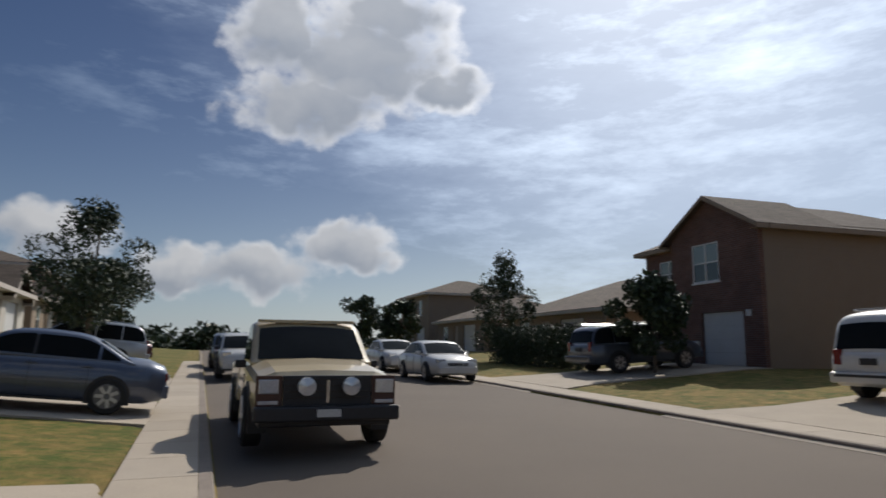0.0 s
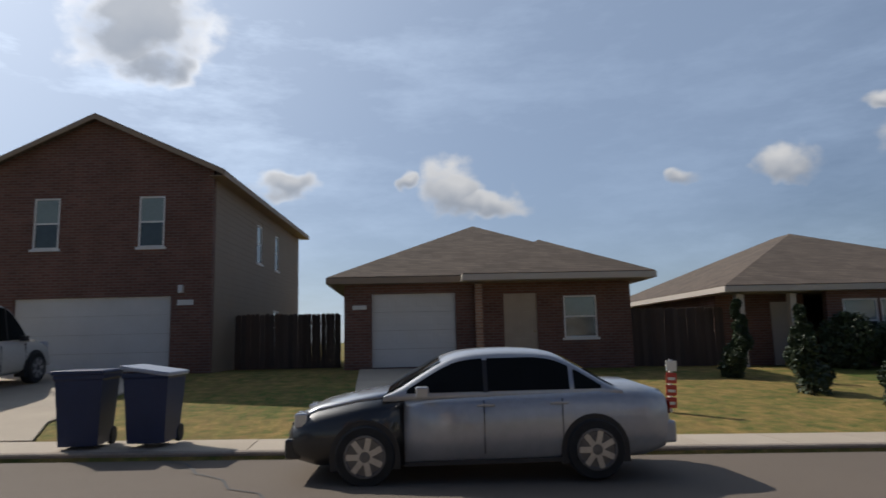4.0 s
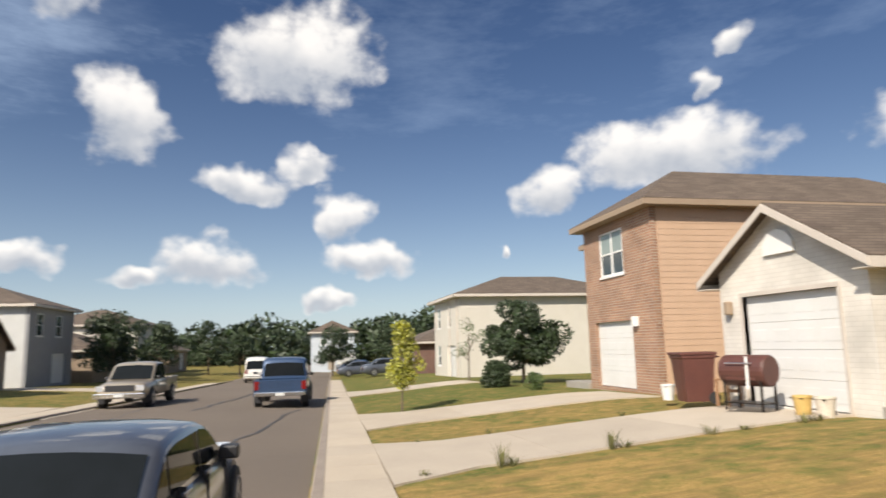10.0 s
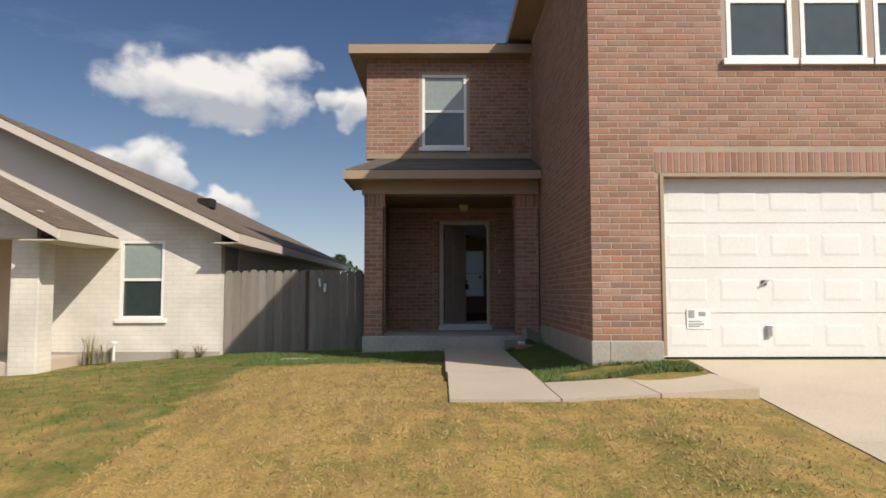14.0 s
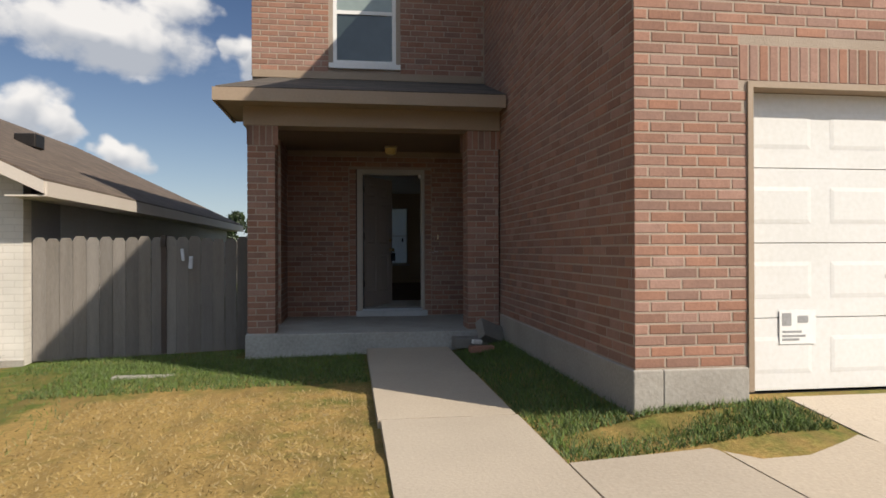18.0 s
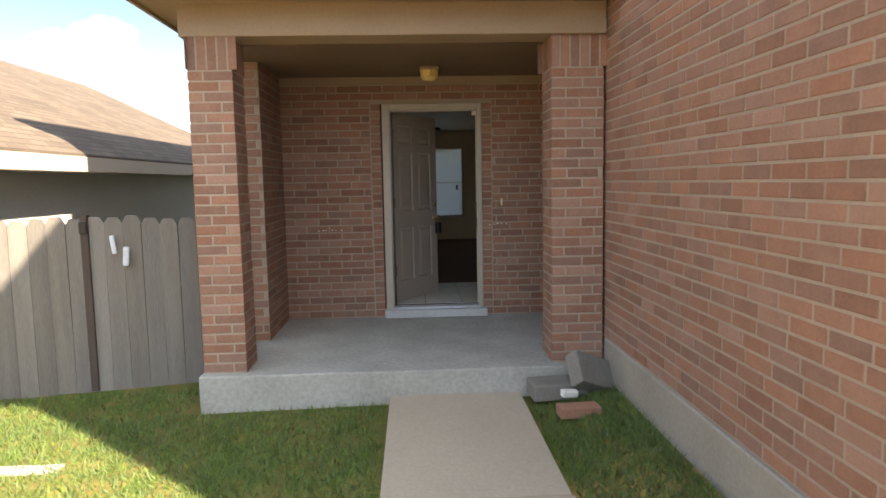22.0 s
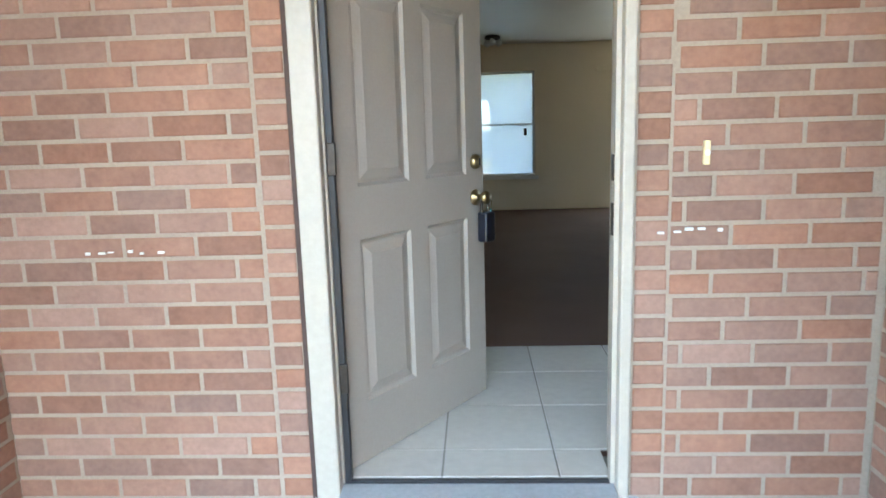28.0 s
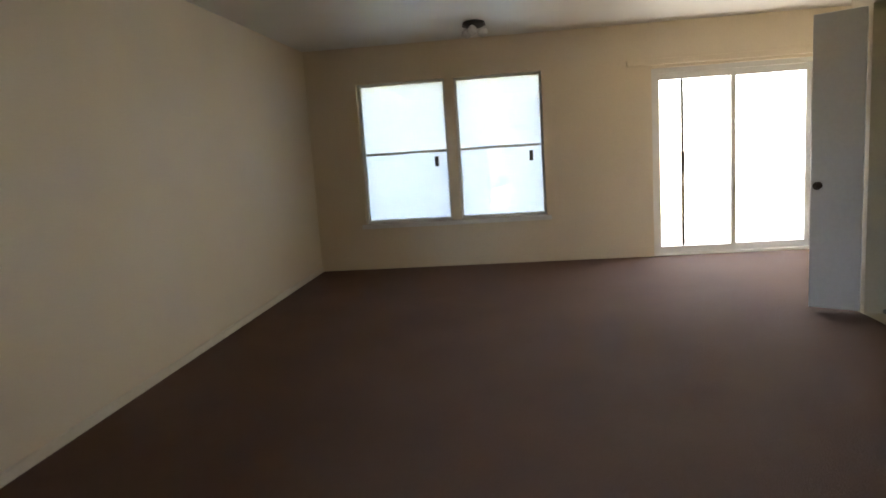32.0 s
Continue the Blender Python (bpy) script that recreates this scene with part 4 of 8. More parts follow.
def panel_door(parent, pos, out, u0, u1, z0, z1, material, name="front_door"):
    d = part(name, B((u0, u1, *((pos, pos + 0.045) if out < 0 else (pos - 0.045, pos)), z0, z1)), material, parent)
    w, h = u1 - u0, z1 - z0
    e = pos + out * 0.008
    for i in range(2):
        for a, b in ((0.1, 0.36), (0.42, 0.74), (0.79, 0.93)):
            x0, x1 = u0 + w * (0.14 + 0.4 * i), u0 + w * (0.46 + 0.4 * i)
            part("raised_panel", RB(0.006, (x0, x1, min(pos + out * 0.001, e), max(pos + out * 0.001, e), z0 + h * a, z0 + h * b), seg=1), material, d)
    part("knob", moved(lathe(((0.03, 0), (0.02, 0.02), (0.03, 0.05), (0.0, 0.07)), 12, "y"), pose(u0 + w * 0.92, pos, z0 + h * 0.46) @ Matrix.Scale(out, 4, (0, 1, 0))), BRASS, d)
    return d


# ---- the house that is walked into: two storeys, red brick ----
WX0, WX1 = -1.95, 7.9      # outer west and east walls
GX, GY = 1.24, -5.9        # garage side wall and garage front
UY = -0.95                 # front of the upper floor beside the porch
EAVE = 5.62
own = thing("brick_house", "two-storey red brick house with an open front door", "house")

D_OPEN = (-0.475, 0.475, 0.0, 2.19)
wall("door_wall", "x", 0.012, 0.24, -1.58, GX + 0.02, 0.0, 2.6, [D_OPEN], MORTAR, own)
wall("porch_side_wall", "y", WX0 + 0.012, 0.37, UY + 0.012, 0.252, 0.0, 2.6, [], MORTAR, own)
wall("west_wall", "y", WX0, 0.2, 0.252, 8.3, -0.6, EAVE, [], SIDING_TAN, own)
wall("garage_side_wall", "y", GX + 0.012, 0.2, GY + 0.012, 0.0, 0.0, EAVE, [], MORTAR, own)
G_WIN = [(2.9, 3.68, 3.5, 4.95), (3.78, 4.56, 3.5, 4.95), (4.66, 5.44, 3.5, 4.95)]
G_DOOR = (2.1, 6.98, -0.025, 2.1)
wall("garage_front_wall", "x", GY + 0.012, 0.2, GX + 0.212, WX1, 0.19, EAVE, [(2.06, 7.02, 0.0, 2.14), *G_WIN], MORTAR, own)
U_WIN = (-0.86, 0.0, 3.56, 5.0)
wall("upper_front_wall", "x", UY + 0.012, 0.2, WX0 + 0.012, GX + 0.01, 2.95, EAVE, [U_WIN], MORTAR, own)
wall("upper_west_wall", "y", WX0 + 0.012, 0.2, UY + 0.212, 0.252, 2.6, EAVE, [], MORTAR, own)
wall("east_wall", "y", WX1 - 0.2, 0.2, GY + 0.212, 8.3, -0.4, EAVE, [], SIDING_TAN, own)
IW = [(-1.09, -0.12, 0.63, 2.17), (-0.02, 0.92, 0.63, 2.17)]
SD = (2.05, 3.75, 0.10, 2.1)
wall("back_wall", "x", 8.05, 0.25, WX0 + 0.2, WX1 - 0.2, -0.6, EAVE, [*IW, SD], WALLPAINT, own)
for gb_ in ((GX - 0.012, GX + 0.2, GY - 0.012, -1.95, -0.45, 0.19), (GX + 0.2, 2.06, GY - 0.012, GY + 0.2, -0.45, 0.19), (7.02, WX1, GY - 0.012, GY + 0.2, -0.45, 0.19)):
    part("foundation_edge", RB(0.008, gb_, seg=1), CONC_BASE, own, "rough concrete foundation edge")
part("porch_slab", RB(0.012, (-1.87, GX + 0.032, -2.03, 0.04, -0.5, 0.0)), CONC_PORCH, own, "grey stained concrete porch slab")
part("porch_slab_step", RB(0.008, (-0.55, 0.53, -0.085, 0.02, 0.001, 0.085)), mat("step_concrete_pale", (0.47, 0.48, 0.48), (0.38, 0.39, 0.385), 0.8, 4, 40, 0.6, 0.1), own, "concrete step under the threshold")
part("floor_slab", B((WX0 + 0.2, WX1 - 0.2, 0.25, 8.05, -0.4, 0.095)), CONC, own)
# ceiling colour darker than the beam: the porch's shade is painted in
part("porch_ceiling", B((-1.87, GX, -1.62, 0.0, 2.5, 2.58)), mat("porch_ceiling_shade_brown", (0.17, 0.115, 0.072), (0.14, 0.095, 0.06), 0.7, 2, 40, 0.5, 0.05), own, "porch ceiling in brown deepened for the shade under the roof")
part("porch_beam", RB(0.008, (-1.9, GX - 0.002, -1.95, -1.64, 2.5, 2.74)), TRIM, own, "painted porch beam")
part("ledger_trim", B((-1.58, GX, -0.03, 0.01, 2.42, 2.5)), TRIM, own)

# porch roof: lean-to with a hipped west end
pr = slab_roof("porch_roof", [(-2.15, -2.3, 2.88), (GX - 0.01, -2.3, 2.88), (GX - 0.01, UY, 3.34), (-1.7, UY, 3.34), (-2.15, UY + 0.1, 2.88)],
               [(0, 1, 2, 3), (0, 3, 4)], SHINGLE_G, own, 0.05)
part("fascia", B((-2.15, GX - 0.012, -2.33, -2.3, 2.71, 2.86)), TRIM, pr)
part("fascia", B((-2.18, -2.15, -2.33, UY, 2.71, 2.86)), TRIM, pr)
part("soffit", B((-2.15, GX - 0.014, -2.3, -1.62, 2.73, 2.745), (-2.15, -1.9, -1.62, UY, 2.73, 2.745)), TRIM, pr)
part("flashing", B((WX0 + 0.02, GX - 0.012, UY - 0.02, UY + 0.01, 3.34, 3.44)), TRIM, pr)

# main roofs
hip_roof(own, GX, WX1, GY, 8.3, EAVE + 0.18, 2.3, SHINGLE_G, 0.42)
hip_roof(own, WX0, GX + 2.0, UY, 8.3, EAVE - 0.1, 0.75, SHINGLE_G, 0.28)

own_garage = garage_door(own, GY + 0.14, -1, *G_DOOR, cols=8, rows=4)
part("garage_trim", B((2.06, 2.1, GY - 0.006, GY + 0.14, 0.02, 2.1), (6.98, 7.02, GY - 0.006, GY + 0.14, 0.02, 2.1), (2.06, 7.02, GY - 0.006, GY + 0.14, 2.1, 2.14)), TRIM, own)
for o in G_WIN:
    window_unit(own, "x", GY + 0.02, -1, *o)
window_unit(own, "x", UY + 0.03, -1, *U_WIN)

# front door frame, threshold, leaf
FRAME_CREAM = mat("door_frame_cream", (0.419, 0.374, 0.315), (0.374, 0.333, 0.277), 0.5, 3, 50, 0.5, 0.05)
fr = part("door_frame", RB(0.006, (-0.534, -0.455, -0.012, 0.13, 0.086, 2.23), (0.455, 0.492, -0.012, 0.13, 0.086, 2.23), (-0.455, 0.455, -0.012, 0.13, 2.17, 2.23), (-0.51, -0.457, 0.1305, 0.36, 0.128, 2.215), (0.48, 0.51, 0.1305, 0.3, 0.128, 2.215), (-0.457, 0.48, 0.1305, 0.36, 2.172, 2.215)), FRAME_CREAM, own, "cream-painted door frame")
# added black strip that draws the shaded gap between frame and leaf
part("weatherstrip", RB(0.003, (-0.455, -0.427, 0.047, 0.078, 0.12, 2.155)), BLACK, fr, "black strip for the shaded gap at the hinge side")
part("stop", B((-0.455, -0.448, 0.03, 0.046, 0.12, 2.155), (0.44, 0.455, 0.03, 0.075, 0.12, 2.155), (-0.455, 0.455, 0.03, 0.075, 2.155, 2.17)), FRAME_CREAM, fr)
for zh in (0.49, 1.21, 1.93):
    part("hinge_knuckle", RB(0.003, (-0.447, -0.418, 0.034, 0.0465, zh - 0.05, zh + 0.05)), DARK_METAL, fr, "dark steel hinge knuckle")
# joint widened and darkened to paint the shade of the brick reveal
part("caulk_joint", B((-0.552, -0.535, 0.004, 0.03, 0.0, 2.23)), mat("sealant_shade_brown", (0.075, 0.045, 0.035), (0.05, 0.03, 0.025), 0.8, 6, 40, 0.6, 0.1), fr, "joint beside the frame, dark brown for the shaded brick reveal")
part("threshold", RB(0.006, (-0.455, 0.455, -0.06, 0.045, 0.086, 0.114)), mat("threshold_metal", (0.50, 0.52, 0.55), (0.40, 0.42, 0.45), 0.45, 8, 60, 0.5, 0.05, metal=0.3), fr, "pale metal door threshold")
part("door_sweep_strip", B((-0.455, 0.455, 0.047, 0.066, 0.086, 0.12)), BLACK, fr)
for za, zb in ((0.95, 1.05), (1.12, 1.2)):
    part("strike_plate", B((0.436, 0.441, 0.035, 0.065, za, zb)), DARK_METAL, fr)

LEAF_W = 0.90
door_leaf = tagged(new("front_door"), "taupe six-panel entrance door standing open", "door")
door_leaf.matrix_basis = pose(-0.45, 0.085, 0.13, 0, 0, 56.5)


def leaf_mesh():
    """Door leaf with six sunk and raised panels on both faces."""
    w, h, t = LEAF_W, 2.02, 0.044
    us = [0, 0.125, 0.40, 0.50, 0.775, w]
    zs = [0, 0.22, 0.80, 0.98, 1.62, 1.71, 1.90, h]
    bm = bmesh.new()
    for side in (0, 1):
        y, s = (0, 1) if side == 0 else (t, -1)
        for i in range(5):
            for j in range(7):
                a, b, c, d = us[i], us[i + 1], zs[j], zs[j + 1]
                if i in (1, 3) and j in (1, 3, 5):
                    loops = []
                    for k, dep in ((0, 0), (0.012, 0.011), (0.022, 0.011), (0.055, 0.002)):
                        loops.append([bm.verts.new((u, y + s * dep, z)) for u, z in ((a + k, c + k), (b - k, c + k), (b - k, d - k), (a + k, d - k))])
                    for p, q in zip(loops, loops[1:]):
                        for k in range(4):
                            bm.faces.new((p[k], p[(k + 1) % 4], q[(k + 1) % 4], q[k]))
                    bm.faces.new(loops[-1])
                else:
                    bm.faces.new([bm.verts.new((u, y, z)) for u, z in ((a, c), (b, c), (b, d), (a, d))])
    for a, b in (((0, 0), (0, h)), ((w, 0), (w, h)), ((0, 0), (w, 0)), ((0, h), (w, h))):
        bm.faces.new([bm.verts.new(v) for v in ((a[0], 0, a[1]), (b[0], 0, b[1]), (b[0], t, b[1]), (a[0], t, a[1]))])
    bmesh.ops.remove_doubles(bm, verts=bm.verts, dist=0.0002)
    return bm


part("leaf", leaf_mesh(), DOOR_TAUPE, door_leaf)
for z in (0.36, 1.08, 1.80):
    hg = part("hinge", B((-0.026, 0.008, -0.009, 0.0, z - 0.05, z + 0.05)), DARK_METAL, door_leaf, "dark steel hinge")
    part("pin", moved(lathe(((0.008, -0.055), (0.008, 0.055)), 10), pose(-0.008, -0.012, z)), DARK_METAL, hg)
KZ = 0.88
kn = part("door_knob", moved(lathe(((0.034, 0.0), (0.034, 0.008), (0.014, 0.014), (0.013, 0.035), (0.026, 0.045), (0.029, 0.058), (0.022, 0.07), (0.0, 0.074)), 20, "y"), pose(LEAF_W - 0.065, 0, KZ) @ Matrix.Scale(-1, 4, (0, 1, 0))), BRASS, door_leaf, "brass door knob", True)
part("door_knob", moved(lathe(((0.034, 0.0), (0.034, 0.008), (0.014, 0.014), (0.013, 0.035), (0.026, 0.045), (0.029, 0.058), (0.022, 0.07), (0.0, 0.074)), 20, "y"), pose(LEAF_W - 0.065, 0.044, KZ)), BRASS, door_leaf, "brass door knob", True)
db = part("deadbolt", moved(lathe(((0.031, 0.0), (0.031, 0.012), (0.024, 0.024), (0.0, 0.026)), 20, "y"), pose(LEAF_W - 0.065, 0, KZ + 0.15) @ Matrix.Scale(-1, 4, (0, 1, 0))), BRASS, door_leaf, "round brass deadbolt", True)
part("keyhole", B((LEAF_W - 0.069, LEAF_W - 0.061, -0.029, -0.026, KZ + 0.135, KZ + 0.165)), BLACK, db)
part("latch_plate", B((LEAF_W - 0.001, LEAF_W + 0.002, 0.01, 0.034, KZ - 0.03, KZ + 0.03)), BRASS, door_leaf)
lock_m = mat("lock_box_vinyl", (0.007, 0.009, 0.02), (0.005, 0.006, 0.014), 0.4, 20, 90, 0.5, 0.05)
lockbox = thing("key_box", "dark blue lock box hanging from the brass knob", "lock box", at=door_leaf.matrix_basis @ pose(LEAF_W - 0.065, -0.045, KZ - 0.09))
part("body", RB(0.008, (-0.035, 0.035, -0.035, 0.012, -0.095, 0.03)), lock_m, lockbox)
sh_bm = bmesh.new()
for k in range(10):
    a0, a1 = math.pi * k / 10, math.pi * (k + 1) / 10
    tube(sh_bm, (0.024 * math.cos(a0), -0.005, 0.075 + 0.03 * math.sin(a0)), (0.024 * math.cos(a1), -0.005, 0.075 + 0.03 * math.sin(a1)), 0.005, 0.005, 8)
for sx in (-0.024, 0.024):
    tube(sh_bm, (sx, -0.005, 0.02), (sx, -0.005, 0.076), 0.005, 0.005, 8)
part("shackle", sh_bm, DARK_METAL, lockbox)
tag_m = mat("key_tag_teal", (0.12, 0.40, 0.40), (0.1, 0.34, 0.34), 0.5, 20, 90, 0.4, 0.02)
kt = thing("key", "teal key tag dangling from the knob", "key", at=door_leaf.matrix_basis @ pose(LEAF_W - 0.025, -0.055, KZ - 0.05, 0, 12, 0))
part("tag", RB(0.002, (-0.005, 0.005, -0.002, 0.002, -0.06, 0.0)), tag_m, kt)
part("blade", B((-0.004, 0.004, -0.001, 0.001, 0.0, 0.035)), BRASS, kt)

# porch ceiling lamp
pl = thing("porch_lamp", "brass flush lamp with a glass shade on the porch ceiling", "lamp", at=pose(-0.05, -0.55, 2.5))
part("base", RB(0.006, (-0.09, 0.09, -0.09, 0.09, -0.03, 0.0)), BRASS, pl)
part("shade", moved(lathe(((0.085, -0.03), (0.08, -0.09), (0.055, -0.12), (0.0, -0.125)), 8), Matrix.Identity(4)), mat("amber_glass", (0.78, 0.58, 0.22), (0.66, 0.47, 0.16), 0.3, 20, 60, 0.4, 0.02), pl)
BELL = mat("doorbell_gold", (0.85, 0.70, 0.40), (0.75, 0.6, 0.32), 0.4, 20, 90, 0.4, 0.02)
bell = thing("doorbell", "small brass doorbell button on the brick", "doorbell", at=pose(0.70, -0.004, 1.2))
part("plate", RB(0.003, (-0.009, 0.009, -0.012, 0.006, -0.036, 0.036)), BELL, bell)
part("button", moved(lathe(((0.008, 0), (0.008, 0.005), (0.0, 0.007)), 12, "y"), pose(0, -0.012, 0) @ Matrix.Scale(-1, 4, (0, 1, 0))), WHITE, bell)
ol = thing("outdoor_socket", "grey outdoor socket box with a cover", "socket", at=pose(GX - 0.004, -0.42, 0.52))
part("box", RB(0.006, (-0.03, 0.004, -0.032, 0.032, -0.05, 0.05)), ALU, ol)
part("cover", RB(0.004, (-0.038, -0.03, -0.028, 0.028, -0.044, 0.044)), ALU, ol)

# ---- interior ----
IZ, CZ = 0.12, 2.56
SCREEN = bpy.data.materials.new("sun_screen_fabric")
SCREEN.use_nodes = True
sn = SCREEN.node_tree
tr = sn.nodes.new("ShaderNodeBsdfTranslucent")
tr.inputs["Color"].default_value = (0.36, 0.375, 0.38, 1)
weave = sn.nodes.new("ShaderNodeTexNoise")
weave.inputs["Scale"].default_value = 3.0
add_s = sn.nodes.new("ShaderNodeAddShader")
sn.nodes["Principled BSDF"].inputs["Base Color"].default_value = (0.55, 0.57, 0.58, 1)
sn.links.new(tr.outputs[0], add_s.inputs[0])
sn.links.new(sn.nodes["Principled BSDF"].outputs[0], add_s.inputs[1])
sn.links.new(add_s.outputs[0], sn.nodes["Material Output"].inputs[0])
sn.links.new(weave.outputs["Fac"], sn.nodes["Principled BSDF"].inputs["Roughness"])
setting("floor", B((-1.65, 2.9, 0.26, 8.04, 0.096, IZ - 0.004), (2.9, 4.4, 5.7, 8.04, 0.096, IZ - 0.004)), CARPET, "dark brown fitted carpet", "floor")
tl = thing("entry_tiles", "pale square ceramic tiles inside the front door", "floor tiles", kind="structure")
part("grout", B((-0.9, 0.78, 0.26, 1.45, IZ - 0.003, IZ + 0.001)), GROUT, tl)
part("grout", B((-0.45, 0.45, 0.068, 0.259, 0.09, IZ + 0.001)), GROUT, tl)
ceil = setting("ceiling", B((WX0 + 0.2, WX1 - 0.2, 0.26, 8.04, CZ, CZ + 0.12)), CEILPAINT, "white textured ceiling", "ceiling")
IWL = wall("wall_west", "y", -1.77, 0.12, 0.26, 8.05, IZ - 0.02, CZ, [], WALLPAINT)
tagged(IWL, "cream painted interior wall", "wall", kind="structure")
tagged(wall("wall_south", "x", 0.254, 0.1, -1.65, 2.9, IZ - 0.02, CZ, [(-0.5, 0.5, IZ - 0.02, 2.2)], WALLPAINT), "cream painted interior wall round the entrance", "wall", kind="structure")
tagged(wall("wall_east", "y", 2.9, 0.12, 0.26, 5.7, IZ - 0.02, CZ, [(5.1, 5.42, IZ, 2.15)], WALLPAINT), "cream painted wall with a cupboard door", "wall", kind="structure")
tagged(wall("wall_back_lining", "x", 8.03, 0.022, -1.65, 4.4, IZ - 0.02, CZ, [*IW, SD], WALLPAINT), "cream painted back wall with windows and a patio door", "wall", kind="structure")
tagged(wall("wall_nook", "y", 4.4, 0.12, 5.58, 8.05, IZ - 0.02, CZ, [], WALLPAINT), "cream painted wall of the dining nook", "wall", kind="structure")
tagged(wall("wall_nook_south", "x", 5.58, 0.12, 3.02, 4.4, IZ - 0.02, CZ, [], WALLPAINT), "cream painted wall behind the cupboard", "wall", kind="structure")
setting("baseboard", B((-1.65, -1.635, 0.36, 8.03, IZ - 0.004, IZ + 0.05), (2.885, 2.9, 0.36, 4.6, IZ - 0.004, IZ + 0.08)), mat("baseboard_paint", (0.70, 0.64, 0.54), (0.64, 0.58, 0.48), 0.5, 3, 40, 0.4, 0.03), "painted skirting board", "baseboard")
cd = thing("cupboard_door", "white cupboard door standing ajar", "door", at=pose(2.885, 5.45, 0.135, 0, 0, 144))
part("leaf", RB(0.003, (0.0, 0.31, -0.02, 0.02, 0.0, 2.0)), mat("cupboard_door_white", (0.60, 0.60, 0.62), (0.56, 0.56, 0.58), 0.5, 2, 40, 0.4, 0.03), cd)
part("knob", moved(lathe(((0.025, 0.0), (0.012, 0.01), (0.012, 0.03), (0.028, 0.045), (0.0, 0.065)), 14, "y"), pose(0.26, 0.02, 0.86)), DARK_METAL, cd)
part("knob", moved(lathe(((0.025, 0.0), (0.012, 0.01), (0.012, 0.03), (0.028, 0.045), (0.0, 0.065)), 14, "y"), pose(0.26, -0.02, 0.86) @ Matrix.Scale(-1, 4, (0, 1, 0))), DARK_METAL, cd)

for i, (a, b, c, d) in enumerate(IW):
    wn_ob = thing(f"window_{i + 1}", "white single-hung window bright with daylight", "window", kind="structure")
    f = part("window_frame", B((a, a + 0.025, 8.1, 8.17, c, d), (b - 0.025, b, 8.1, 8.17, c, d), (a + 0.025, b - 0.025, 8.1, 8.17, d - 0.025, d), (a + 0.025, b - 0.025, 8.1, 8.17, c, c + 0.03)), WHITE, wn_ob)
    zm = (c + d) / 2
    part("meeting_rail", B((a + 0.025, b - 0.025, 8.12, 8.15, zm - 0.014, zm + 0.014)), WHITE, f)
    for lo, hi in ((c + 0.03, zm - 0.014), (zm + 0.014, d - 0.025)):
        p = part("pane", B((a + 0.025, b - 0.025, 8.142, 8.148, lo, hi)), CLEAR, f)
        p.visible_shadow = False
    part("sun_screen", B((a + 0.025, b - 0.025, 8.156, 8.16, c + 0.03, d - 0.025)), SCREEN, f, "white translucent sun screen")
    part("latch", B((b - 0.16, b - 0.12, 8.085, 8.12, zm - 0.17, zm - 0.06)), DARK_METAL, f)
    part("window_sill", RB(0.006, (a - 0.05, b + 0.05, 8.0, 8.1, c - 0.05, c)), WHITE, wn_ob)
pd = thing("window_3", "sliding glass patio door with white frame", "patio door", kind="structure")
a, b, c, d = SD
f = part("door_frame", B((a, a + 0.05, 8.1, 8.22, c, d), (b - 0.05, b, 8.1, 8.22, c, d), (a + 0.05, b - 0.05, 8.1, 8.22, d - 0.05, d), (a + 0.05, b - 0.05, 8.1, 8.22, c, c + 0.03)), WHITE, pd)
for u0, u1, yy in ((a + 0.05, (a + b) / 2 + 0.03, 8.13), ((a + b) / 2 - 0.03, b - 0.05, 8.18)):
    s = part("sliding_panel", B((u0, u0 + 0.05, yy, yy + 0.03, c + 0.03, d - 0.05), (u1 - 0.05, u1, yy, yy + 0.03, c + 0.03, d - 0.05), (u0 + 0.05, u1 - 0.05, yy, yy + 0.03, c + 0.03, c + 0.1), (u0 + 0.05, u1 - 0.05, yy, yy + 0.03, d - 0.12, d - 0.05)), WHITE, pd)
    p = part("pane", B((u0 + 0.05, u1 - 0.05, yy + 0.012, yy + 0.018, c + 0.1, d - 0.12)), CLEAR, s)
    p.visible_shadow = False
part("screen_stile", B((a + 0.335, a + 0.365, 8.20, 8.215, c + 0.03, d - 0.05)), DARK_METAL, pd)
part("handle", RB(0.006, (a + 0.31, a + 0.345, 8.085, 8.13, 1.0, 1.22)), BLACK, pd)
part("valance_rail", RB(0.006, (a - 0.25, b + 0.3, 7.98, 8.03, 2.13, 2.19)), WALLPAINT, pd, "bare curtain head rail")

fan = thing("ceiling_light", "small flush ceiling light with a dark fitter", "ceiling light", at=pose(0.28, 7.1, CZ))
part("fitter", lathe(((0.07, 0.0), (0.1, -0.01), (0.11, -0.045), (0.04, -0.07)), 20), DARK_METAL, fan)
for k in range(3):
    a = 2 * math.pi * k / 3 + 0.4
    part("bulb", moved(lathe(((0.014, 0.0), (0.045, -0.03), (0.048, -0.07), (0.0, -0.1)), 12), pose(0.085 * math.cos(a), 0.085 * math.sin(a), -0.05)), mat("bulb_glass", (0.7, 0.7, 0.68), (0.6, 0.6, 0.58), 0.2, 20, 60, 0.4, 0.0), fan)
det = thing("smoke_alarm", "round white smoke alarm on the ceiling", "smoke alarm", at=pose(0.5, 2.9, CZ))
part("body", lathe(((0.07, 0.0), (0.07, -0.02), (0.05, -0.035), (0.0, -0.038)), 20), WHITE, det)

setting("patio_slab", B((0.6, 5.2, 8.32, 11.4, -0.5, 0.06)), CONC_S, "pale concrete patio behind the house", "patio")
